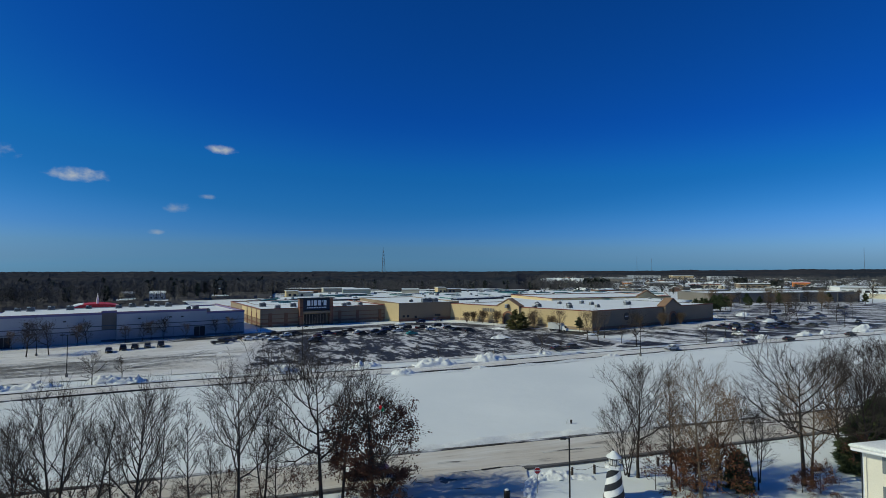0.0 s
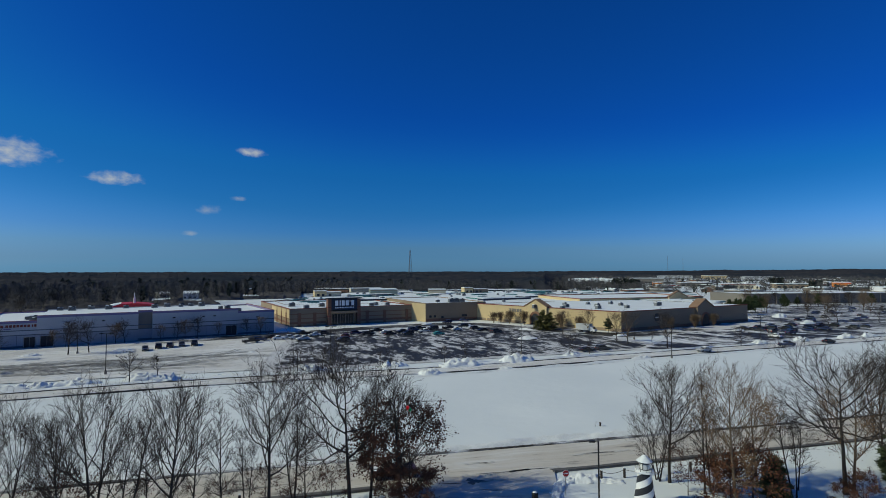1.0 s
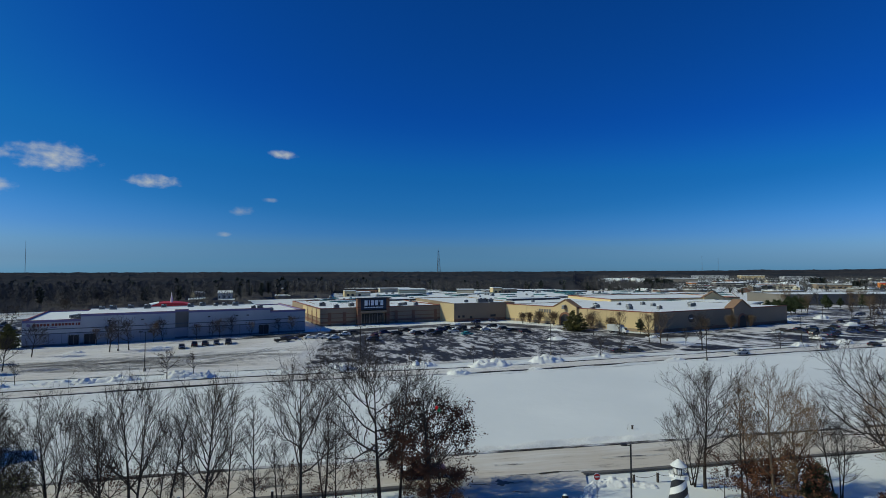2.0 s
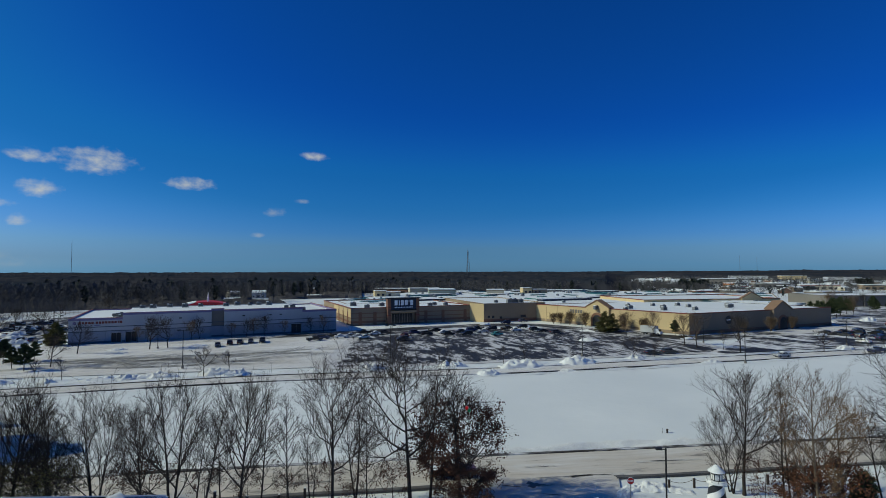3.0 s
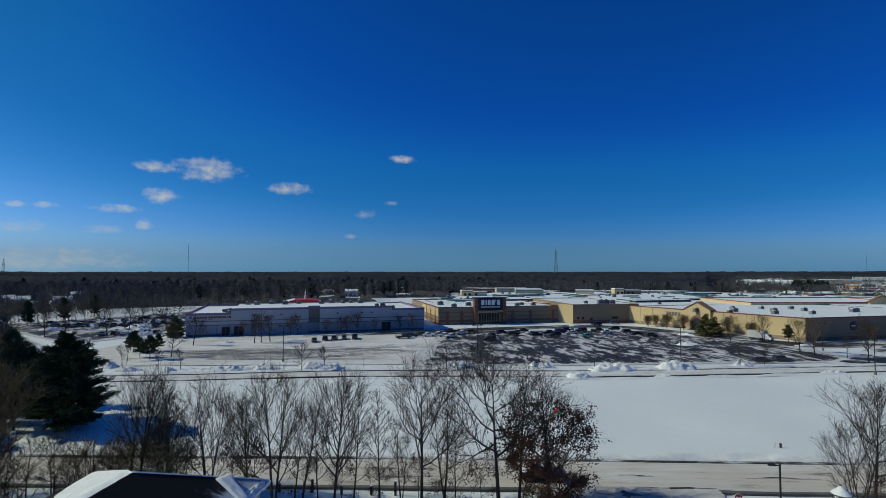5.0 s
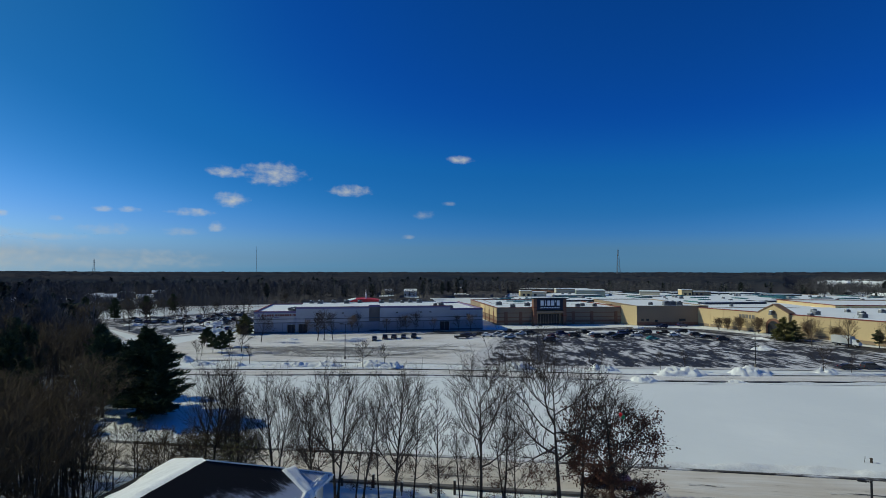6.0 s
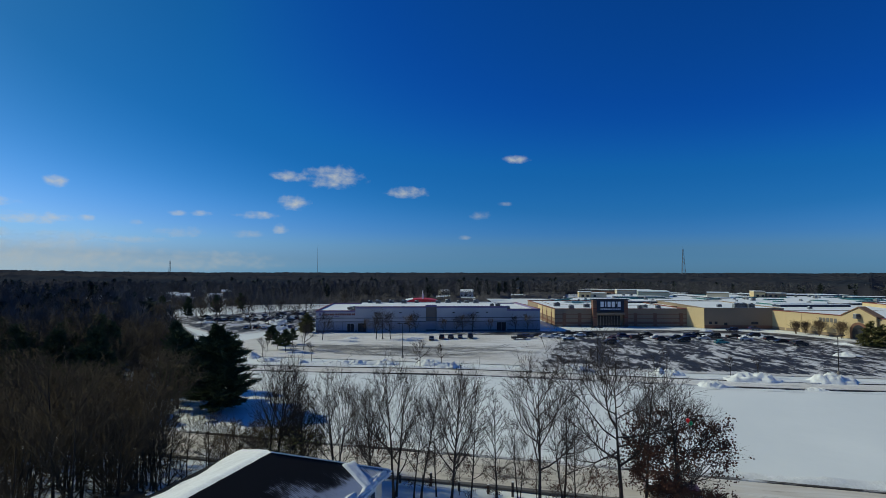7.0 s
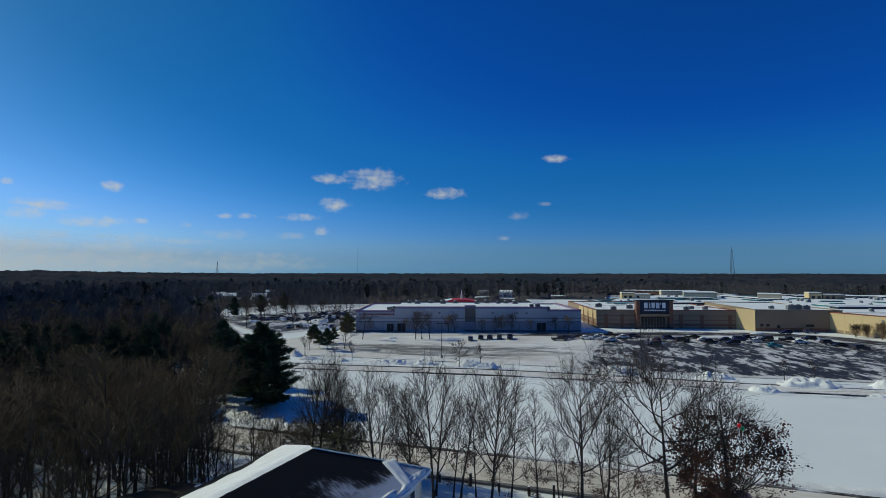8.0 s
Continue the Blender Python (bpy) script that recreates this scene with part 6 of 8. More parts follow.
def car(kind, paint, label, snow=False):
    """A parked vehicle, nose to +x: body shell, greenhouse, glass, lamps and wheels."""
    ob = thing({"sedan": "sedan_car", "suv": "suv_car", "pickup": "pickup_truck"}[kind], label, "car" if kind != "pickup" else "truck", group="parked vehicles")
    P = PAINT[paint]
    L, W, sill = {"sedan": (4.7, 1.8, 0.28), "suv": (4.7, 1.9, 0.36), "pickup": (5.7, 2.0, 0.45)}[kind]
    h = L / 2
    if kind == "sedan":
        body = [(-h, 0.45), (-h + 0.1, sill), (h - 0.15, sill), (h, 0.5), (h - 0.08, 0.72), (h - 0.9, 0.86), (0.85, 0.95), (-1.45, 0.98), (-h + 0.1, 0.95)]
        cab = [(-1.75, 0.95), (-1.05, 1.42), (0.15, 1.46), (1.0, 0.93)]
    elif kind == "suv":
        body = [(-h, 0.5), (-h + 0.1, sill), (h - 0.15, sill), (h, 0.55), (h - 0.05, 0.85), (h - 0.9, 1.0), (1.0, 1.08), (-h + 0.05, 1.1)]
        cab = [(-h + 0.12, 1.08), (-h + 0.35, 1.68), (0.2, 1.72), (1.15, 1.05)]
    else:
        body = [(-h, 0.6), (-h + 0.05, sill), (h - 0.15, sill), (h, 0.65), (h - 0.04, 1.0), (h - 1.2, 1.12), (-h, 1.12)]
        cab = [(-0.75, 1.1), (-0.62, 1.75), (0.75, 1.78), (1.5, 1.08)]
    b = prism(body, -W / 2, W / 2)
    bmesh.ops.bevel(b, geom=b.edges[:], offset=0.05, segments=1, affect="EDGES")
    part("body", b, P, ob)
    c = prism(cab, -W / 2 + 0.12, W / 2 - 0.12)
    bmesh.ops.bevel(c, geom=c.edges[:], offset=0.06, segments=1, affect="EDGES")
    g = part("greenhouse", c, P, ob)
    # glass set just proud of the pillars
    xa, xb, xc, xd = [p[0] for p in cab]
    za, zb, zc, zd = [p[1] for p in cab]
    for y in (-W / 2 + 0.11, W / 2 - 0.13):
        mid = (xb + xc) / 2
        part("side_window", prism([(xa + 0.28, za + 0.05), (mid - 0.06, za + 0.05), (mid - 0.06, zb - 0.1), (xb + 0.12, zb - 0.1)], y, y + 0.02), M["glass"], g)
        part("side_window", prism([(mid + 0.06, za + 0.05), (xd - 0.25, zd + 0.07), (xc - 0.02, zc - 0.1), (mid + 0.06, zc - 0.1)], y, y + 0.02), M["glass"], g)
    def screen(x0, z0, x1, z1, out):
        n = Vector((z1 - z0, 0, -(x1 - x0))).normalized() * out
        bm = bmesh.new()
        q = [bm.verts.new((x + n.x, y, z + n.z)) for x, y, z in
             ((x0, -W / 2 + 0.25, z0), (x0, W / 2 - 0.25, z0), (x1, W / 2 - 0.3, z1), (x1, -W / 2 + 0.3, z1))]
        f = bm.faces.new(q)
        r = bmesh.ops.extrude_face_region(bm, geom=[f])
        bmesh.ops.translate(bm, vec=-n * 1.5, verts=[v for v in r["geom"] if isinstance(v, bmesh.types.BMVert)])
        return bm
    part("windscreen", screen(xd - 0.08, zd + 0.06, xc + 0.06, zc - 0.08, 0.02), M["glass"], g)
    part("rear_window", screen(xb - 0.04, zb - 0.08, xa + 0.06, za + 0.06, 0.02), M["glass"], g)
    if kind == "pickup":
        part("truck_bed", boxed(-h + 0.12, -0.85, -W / 2 + 0.15, W / 2 - 0.15, 1.0, 1.125), M["snow"], ob, "snow lying in the bed")
        part("bed_rail", boxed(-h + 0.02, -0.8, -W / 2 + 0.02, -W / 2 + 0.12, 1.12, 1.2), P, ob)
        part("bed_rail", boxed(-h + 0.02, -0.8, W / 2 - 0.12, W / 2 - 0.02, 1.12, 1.2), P, ob)
        part("tailgate", boxed(-h - 0.02, -h + 0.06, -W / 2 + 0.1, W / 2 - 0.1, 0.7, 1.2), P, ob)
    r = {"sedan": 0.32, "suv": 0.36, "pickup": 0.4}[kind]
    for x in (-h + 0.95, h - 0.95):
        for y in (-W / 2 - 0.01, W / 2 + 0.01):
            wheel(ob, x, y, r)
    for y in (-W / 2 + 0.12, W / 2 - 0.42):
        part("headlight", boxed(h - 0.1, h + 0.01, y, y + 0.3, 0.62, 0.76), M["lamp_white"], ob)
        part("tail_light", boxed(-h - 0.02, -h + 0.06, y, y + 0.22, 0.72, 0.95), M["lamp_red"], ob)
    part("front_bumper", boxed(h - 0.06, h + 0.06, -W / 2 + 0.08, W / 2 - 0.08, 0.34, 0.5, 0.03), M["dark"], ob)
    part("rear_bumper", boxed(-h - 0.06, -h + 0.06, -W / 2 + 0.08, W / 2 - 0.08, 0.36, 0.52, 0.03), M["dark"], ob)
    if snow:
        part("roof_snow", boxed(xb + 0.1, xc - 0.05, -W / 2 + 0.2, W / 2 - 0.2, zb, zc + 0.14, 0.05), M["snow"], ob, "snow left on the roof")
    return ob


makes = [("sedan", "black", "black sedan parked in the snowy lot", False), ("suv", "charcoal", "charcoal sport utility car parked in slush", False),
         ("sedan", "silver", "silver sedan with snow on its roof", True), ("suv", "black", "black sport utility car parked in slush", False),
         ("sedan", "white", "white sedan parked in the lot", True), ("suv", "dark_blue", "dark blue sport utility car", False),
         ("sedan", "charcoal", "charcoal sedan parked in slush", False), ("pickup", "black", "black pickup truck parked in the lot", False),
         ("suv", "bronze", "bronze sport utility car in the lot", False), ("sedan", "dark_blue", "dark blue sedan parked in slush", False)]
models = {}


def park(key, x, y, rz):
    if key not in models:
        kind, paint, label, snow = key
        models[key] = car(kind, paint, label, snow)
        models[key].matrix_basis = pose(x, y, 0.03, 0, 0, rz)
        return models[key]
    return copy_thing(models[key], pose(x, y, 0.03, 0, 0, rz))


rng = random.Random(8)
for x, y in [(-102.4, 161.7), (-101.0, 166.6), (-98.6, 169.1), (-96.2, 171.8), (-93.0, 173.9), (-76.3, 180.5), (-75.1, 185.5), (-73.6, 191.0), (-65.4, 203.7),
             (-56.7, 203.8), (-45.2, 185.6), (-44.8, 206.1), (-39.6, 203.6), (-38.2, 214.4), (-30.9, 204.0), (-27.5, 213.6), (-24.2, 206.3), (-21.5, 223.5), (-23.4, 218.6),
             (-15.7, 224.9), (-9.0, 226.2), (-2.9, 234.0), (2.5, 224.8), (5.4, 219.7), (10.8, 215.3), (-10.8, 252.0), (-2.8, 262.0)]:
    m = rng.choice([makes[0], makes[1], makes[3], makes[6], makes[1], makes[3], makes[5], makes[7]])
    park(m, x, y, (118 if x < -90 else 33) + rng.choice([0, 180]) + rng.uniform(-6, 6))
for x, y in [(-69.7, 189.4), (-67.3, 192.4), (-63.9, 190.6), (-60.7, 188.9), (-59.8, 200.2), (-5.4, 221.7), (-33.5, 208.5), (-18.6, 214.5)]:
    park(makes[4] if rng.random() < 0.6 else makes[2], x, y, 33 + rng.choice([0, 180]) + rng.uniform(-5, 5))
red_suv = ("suv", "maroon", "dark red sport utility car in the lot", False)
park(red_suv, -46.5, 195.2, 123)
park(("sedan", "teal", "bright teal sedan parked in slush", False), -12.2, 206.0, 30)
for x, y in [(115.9, 230.3), (125.1, 235.3), (128.2, 231.6), (134.8, 242.2), (133.1, 229.8), (132.8, 223.7), (121.4, 218.2), (151.4, 237.9), (161.7, 243.1), (162.6, 270.0),
             (168.4, 270.0), (157.0, 244.6), (179.3, 263.5), (192.0, 272.3), (199.9, 253.5), (119.5, 224.0), (126.5, 214.6), (145.0, 246.0), (176.0, 282.0), (188.0, 290.0),
             (204.0, 284.0), (214.0, 300.0), (226.0, 296.0), (240.0, 318.0), (256.0, 338.0), (230.0, 330.0), (118.0, 227.0), (123.5, 228.0), (130.5, 236.5), (137.0, 234.5), (129.0, 221.0), (140.5, 226.0), (150.0, 231.0), (146.0, 236.0), (165.0, 236.0), (173.0, 240.0), (197.0, 312.0), (216.0, 326.0), (246.0, 352.0), (262.0, 360.0), (270.0, 352.0), (204.0, 320.0)]:
    park(rng.choice([makes[0], makes[1], makes[3], makes[5], makes[6], makes[9], makes[2]]), x, y, 33 + rng.choice([0, 90, 180]) + rng.uniform(-6, 6))
park(makes[4], 114.6, 204.1, 120)
for x, y in [(-254.6, 176.8), (-218.3, 187.4), (-215.0, 192.4), (-221.6, 212.3), (-203.1, 188.5), (-227.6, 215.2), (-232.8, 209.5)]:
    park(rng.choice([makes[5], makes[0], makes[3]]), x, y, 33 + rng.uniform(-6, 6))
for row in range(3):
    for k in range(9):
        if rng.random() < 0.6:
            park(rng.choice(makes), -252 + row * 16 + k * 5.6 + rng.uniform(-1, 1), 186 + row * 9 + k * 4.4 - row * 12 + rng.uniform(-0.6, 0.6), 123 + rng.uniform(-5, 5))
for row, (x0, y0, n) in enumerate([(-246, 172, 11), (-236, 166, 11), (-222, 190, 9), (-206, 176, 8), (-190, 152, 6), (-236, 214, 7)]):
    for k in range(n):
        if rng.random() < 0.72:
            park(rng.choice(makes), x0 + k * 3.1 + rng.uniform(-0.4, 0.4), y0 + k * 2.0 + rng.uniform(-0.4, 0.4), 123 + rng.choice([0, 180]) + rng.uniform(-5, 5))
# on the ring road
for m, x, y in [(makes[2], 72.5, 167.3), (("pickup", "dark_blue", "dark blue pickup on the ring road", False), 105.0, 180.5), (makes[0], 124.2, 189.3), (makes[6], 157.0, 203.0)]:
    park(m, x, y, 203 if x < 80 else 23)
park(makes[0], 36.5, 166.0, 20)
park(makes[1], 42.0, 169.0, 20)

red_truck = car("pickup", "maroon", "dark red pickup truck with snow in its bed on the road", True)
red_truck.matrix_basis = pose(-9.3, 64.6, 0.02, 0, 0, 17)


def box_truck():
    ob = thing("box_truck", "pale delivery truck parked by the store, shade greyed into its box", "truck", 47.5, 217.0, 0.03, -40)
    # grey on the cargo box paints the shade on its visible side
    part("cargo_box", boxed(-4.2, 2.0, -1.2, 1.2, 0.95, 3.4, 0.06), M["truck_shade"], ob)
    c = part("cab", prism([(2.1, 0.6), (4.0, 0.6), (4.05, 1.4), (3.5, 1.6), (3.1, 2.5), (2.1, 2.55)], -1.05, 1.05), M["white_trim"], ob)
    part("windscreen", prism([(3.52, 1.62), (3.56, 1.62), (3.18, 2.4), (3.13, 2.4)], -0.9, 0.9), M["glass"], c)
    part("chassis", boxed(-4.0, 3.8, -0.8, 0.8, 0.55, 0.95), M["dark"], ob)
    for x in (-2.6, 3.0):
        for y in (-1.2, 1.2):
            wheel(ob, x, y, 0.48, 0.3)
    return ob


box_truck()


# ---- lamps, signs and things near the road ----
def lot_lamp(x, y, h, arms, label):
    ob = thing("parking_lamp", label, "lamp post", x, y, 0, 20, group="parking lot lamps")
    part("footing", tubed((0, 0, -0.1), (0, 0, 0.8), 0.32, 0.3, 12), M["grey_wall"], ob, "concrete footing")
    part("pole", tubed((0, 0, 0.8), (0, 0, h), 0.11, 0.07, 10), M["black_metal"], ob)
    for s in ((-1, 1) if arms == 2 else (1,)):
        a = part("arm", tubed((0, 0, h - 0.15), (s * 0.7, 0, h - 0.05), 0.05, None, 8), M["black_metal"], ob)
        part("lamp_head", boxed(min(s * 0.6, s * 1.5), max(s * 0.6, s * 1.5), -0.25, 0.25, h - 0.15, h + 0.1, 0.05), M["black_metal"], a)
    return ob


lamp = lot_lamp(-88.5, 124.3, 9.9, 2, "tall dark twin-headed parking lot lamp")
for x, y, s in [(-38, 142.7, 1.0), (15.5, 160.2, 0.95), (58.0, 155.0, 0.95), (-119.5, 155.1, 0.75), (105, 196, 0.9), (180, 236, 0.9), (-170, 168, 0.9), (60, 196, 0.85),
                (-210, 205, 0.85), (-250, 200, 0.85), (-235, 230, 0.85), (150, 262, 0.9), (210, 270, 0.9)]:
    copy_thing(lamp, pose(x, y, 0, 0, 0, 20) @ Matrix.Diagonal((1, 1, s, 1)))


def street_lamp():
    ob = thing("street_lamp", "black square street lamp with one short arm", "street lamp", 13.4, 56.4, 0, 0)
    part("footing", tubed((0, 0, -0.3), (0, 0, 0.35), 0.28, None, 12), M["grey_wall"], ob)
    part("pole", boxed(-0.075, 0.075, -0.075, 0.075, 0.3, 7.3, 0.015), M["black_metal"], ob)
    a = part("arm", tubed((0, 0, 7.15), (-0.45, -0.05, 7.2), 0.05, None, 8), M["black_metal"], ob)
    part("lamp_head", boxed(-1.0, -0.35, -0.22, 0.18, 7.12, 7.3, 0.04), M["black_metal"], a)
    return ob


street_lamp()


def stop_sign():
    ob = thing("stop_sign", "red octagonal stop sign on a steel post", "road sign", 10.7, 60.4, 0, 8)
    part("post", boxed(-0.03, 0.03, 0.02, 0.07, -0.3, 2.3), M["metal"], ob)
    def octagon(r, y0, y1):
        return prism([(r * math.cos(math.pi / 8 + k * math.pi / 4), 2.35 + r * math.sin(math.pi / 8 + k * math.pi / 4)) for k in range(8)], y0, y1)
    s = part("sign_plate", octagon(0.40, -0.01, 0.02), M["letter"], ob, "white-edged octagon")
    part("red_face", octagon(0.365, -0.018, -0.01), M["sign_red"], s)
    for k in range(4):
        part("sign_bar", boxed(-0.26 + k * 0.14, -0.16 + k * 0.14, -0.024, -0.018, 2.29, 2.41), M["letter"], s)
    return ob


stop_sign()


def lighthouse():
    """A garden lighthouse: banded tapering tower, gallery, glazed lantern and snowy cone roof."""
    ob = thing("ornamental_lighthouse", "small striped ornamental lighthouse with snowy cone roof", "lighthouse", 18.9, 58.9, 0, 10)
    sides, hgt = 8, 3.3
    steps = 64
    band = [M["white_trim"], M["dark"]]
    def skin(grow, a0, a1, cols, tilt):
        """A strip of the tapering shell that winds upward, from angle a0 to a1."""
        bm = bmesh.new()
        rings = []
        for i in range(steps + 1):
            f = i / steps
            r = 1.15 - 0.5 * f + grow
            rings.append([bm.verts.new((r * math.cos(a0 + (a1 - a0) * j / cols + tilt * f), r * math.sin(a0 + (a1 - a0) * j / cols + tilt * f), hgt * f)) for j in range(cols + 1)])
        for i in range(steps):
            for j in range(cols):
                bm.faces.new((rings[i][j], rings[i][j + 1], rings[i + 1][j + 1], rings[i + 1][j]))
        return bm
    part("tower_shell", skin(0, 0, math.tau, 72, 0), M["white_trim"], ob, "white tapering tower", True)
    for k in range(2):
        part("spiral_band", skin(0.02, k * math.pi, k * math.pi + math.pi * 0.5, 18, math.tau * 1.15), M["dark"], ob, "dark spiral band", True)
    part("plinth", tubed((0, 0, -0.3), (0, 0, 0.12), 1.3, 1.25, 8), M["grey_wall"], ob)
    part("gallery", tubed((0, 0, 3.3), (0, 0, 3.45), 1.05, None, 8), M["white_trim"], ob)
    part("gallery_snow", tubed((0, 0, 3.45), (0, 0, 3.56), 1.0, 0.92, 8), M["snow"], ob)
    lan = part("lantern", tubed((0, 0, 3.45), (0, 0, 4.35), 0.58, None, 8), M["dark"], ob, "dark lantern room")
    for k in range(8):
        a = (k + 0.5) / 8 * math.tau
        m = Matrix.Rotation(a, 4, "Z")
        bm = bmesh.new(); box(bm, 0.535, 0.56, -0.17, 0.17, 3.65, 4.2, m=m); part("pane", bm, M["lamp_white"], lan)
        bm = bmesh.new(); box(bm, 0.555, 0.575, -0.015, 0.015, 3.65, 4.2, m=m); part("glazing_bar", bm, M["dark"], lan)
    part("roof", tubed((0, 0, 4.35), (0, 0, 4.95), 0.82, 0.1, 8), M["dark"], ob)
    part("roof_snow", tubed((0, 0, 4.42), (0, 0, 5.08), 0.85, 0.12, 16), M["snow"], ob, "snow on the cone roof")
    part("finial", tubed((0, 0, 5.0), (0, 0, 5.25), 0.07, 0.03, 8), M["dark"], ob)
    for k in range(10):
        a = k / 10 * math.tau
        part("gallery_post", tubed((0.95 * math.cos(a), 0.95 * math.sin(a), 3.45), (0.95 * math.cos(a), 0.95 * math.sin(a), 3.95), 0.02, None, 5), M["dark"], ob)
    return ob


lighthouse()


def rope_fence():
    ob = thing("rope_fence", "low timber posts joined by sagging rope", "fence", 15.8, 65.2, 0, 16)
    n = 8
    for k in range(n):
        x = k * 3.1
        p = part("post", boxed(x - 0.12, x + 0.12, -0.12, 0.12, -0.4, 1.0, 0.03), M["wood_post"], ob)
        part("post_snow", boxed(x - 0.13, x + 0.13, -0.13, 0.13, 1.0, 1.08, 0.03), M["snow"], p)
        if k < n - 1:
            bm = bmesh.new()
            for j in range(8):
                f0, f1 = j / 8, (j + 1) / 8
                tube(bm, (x + 3.1 * f0, 0, 0.85 - 1.4 * f0 * (1 - f0)), (x + 3.1 * f1, 0, 0.85 - 1.4 * f1 * (1 - f1)), 0.025, None, 5)
            part("rope", bm, M["wood_post"], ob)
    return ob


rope_fence()


def verge_posts():
    """Short posts along the near verge behind the tree row."""
    first = None
    for k, (x, y) in enumerate([(-57, 45.6), (-53.4, 47.0), (-49.6, 48.2), (-45.6, 49.3), (-41.2, 50.6), (-37.2, 51.9), (-33.6, 53.0), (-30.2, 53.6), (-27.0, 54.6), (-24.4, 55.4)]):
        if first is None:
            first = thing("verge_post", "short dark timber post in the snowy verge", "post", x, y, 0, 16, group="verge posts")
            p = part("post", boxed(-0.13, 0.13, -0.13, 0.13, -0.4, 1.05, 0.03), M["wood_post"], first)
            part("snow_cap", boxed(-0.13, 0.13, -0.13, 0.13, 1.05, 1.12, 0.03), M["snow"], first)
        else:
            copy_thing(first, pose(x, y, 0, 0, 0, 16) @ Matrix.Diagonal((1, 1, 0.8 + 0.5 * (k % 3 == 0), 1)))


verge_posts()


def marker():
    ob = thing("utility_marker", "short dark utility marker post in the snow", "marker post", 21.1, 87.4, -0.2, 20)
    part("post", boxed(-0.12, 0.12, -0.12, 0.12, -0.2, 0.55, 0.03), M["wood_post"], ob)
    part("cap", boxed(-0.15, 0.15, -0.15, 0.15, 0.55, 0.65, 0.02), M["wood_post"], ob)
    s = thing("utility_marker", "thin leaning marker stake in the snow", "marker post", 20.3, 87.2, -0.2, 0)
    part("stake", tubed((0, 0, -0.2), (0.1, 0, 0.85), 0.04, 0.03, 6), M["metal"], s)


marker()


def round_bin():
    ob = thing("litter_bin", "dark round litter bin half in snow", "bin", 7.0, 58.4, 0, 0)
    part("drum", tubed((0, 0, -0.2), (0, 0, 0.9), 0.32, 0.34, 14), M["black_metal"], ob)
    part("lid", tubed((0, 0, 0.9), (0, 0, 1.05), 0.36, 0.2, 14), M["black_metal"], ob)
    part("snow_cap", tubed((0, 0, 1.03), (0, 0, 1.14), 0.26, 0.14, 12), M["snow"], ob)


round_bin()
for x, y, ln, wd, h, a, s in [(9.6, 60.4, 4.4, 1.6, 0.38, 82, 41.0), (10.4, 62.9, 4.2, 1.7, 0.42, 65, 43.1), (11.9, 64.8, 4.4, 2.0, 0.5, 40, 42.5), (14.0, 65.2, 5.0, 2.8, 0.75, 5, 44.1),
                              (16.6, 64.9, 4.0, 2.0, 0.3, -15, 47.3)]:
    snow_bank(x, y, ln, wd, h, a, "lumpy heap of shovelled snow at the corner", s, "shovelled heaps by the stop sign")


def balloons():
    for name, dx, m, label in (("balloon", -0.24, M["balloon_red"], "red foil balloon caught in the oak"), ("balloon", 0.0, M["balloon_green"], "dark green foil balloon caught in the oak")):
        bm = bmesh.new()
        bmesh.ops.create_uvsphere(bm, u_segments=14, v_segments=10, radius=0.18)
        for v in bm.verts:
            if v.co.z < 0:
                v.co.z *= 1.25
        ob = thing(name, label, "balloon", -6.2 + dx, 54.6, 10.75 + (0.2 if dx else 0))
        e = part("envelope", bm, m, ob, "", True)
        part("knot", tubed((0, 0, -0.28), (0, 0, -0.21), 0.05, 0.02, 6), m, ob)
        part("string", tubed((0, 0, -1.0), (0, 0, -0.26), 0.012, None, 4), M["white_trim"], ob)


balloons()


# ---- the two houses near the camera ----
def shingle_slope(ob, corners, rows, material, name="shingle_course", lift=0.014):
    """Courses of shingles over a roof plane given by four corners: eave start, eave end, ridge end, ridge start."""
    a, b, c, d = [Vector(p) for p in corners]
    n = (b - a).cross(d - a).normalized()
    if n.z < 0:
        n = -n
    for i in range(rows):
        f0, f1 = i / rows, (i + 1.25) / rows
        f1 = min(f1, 1.0)
        p = [a.lerp(d, f0), b.lerp(c, f0), b.lerp(c, f1), a.lerp(d, f1)]
        bm = bmesh.new()
        top = [bm.verts.new(q + n * (lift if k < 2 else 0.009)) for k, q in enumerate(p)]
        bot = [bm.verts.new(q + n * (0.004 if k < 2 else 0.0)) for k, q in enumerate(p)]
        bm.faces.new(top)
        for k in range(4):
            bm.faces.new((bot[k], bot[(k + 1) % 4], top[(k + 1) % 4], top[k]))
        part(name, bm, material, ob)


def window(ob, x, z, w, h, y, shutters=True):
    """A sash window in a wall that faces -y."""
    win = part("window", boxed(x, x + w, y - 0.02, y + 0.04, z, z + h), M["glass"], ob, "dark double-hung window")
    for a in ((x - 0.08, x, z - 0.08, z + h + 0.08), (x + w, x + w + 0.08, z - 0.08, z + h + 0.08), (x, x + w, z + h, z + h + 0.08), (x, x + w, z - 0.08, z), (x, x + w, z + h / 2 - 0.03, z + h / 2 + 0.03)):
        part("frame", boxed(a[0], a[1], y - 0.06, y, a[2], a[3]), M["white_trim"], win)
    if shutters:
        for a in (x - 0.55, x + w + 0.12):
            part("shutter", boxed(a, a + 0.42, y - 0.05, y, z - 0.05, z + h + 0.05), M["shutter"], win, "grey louvred shutter")


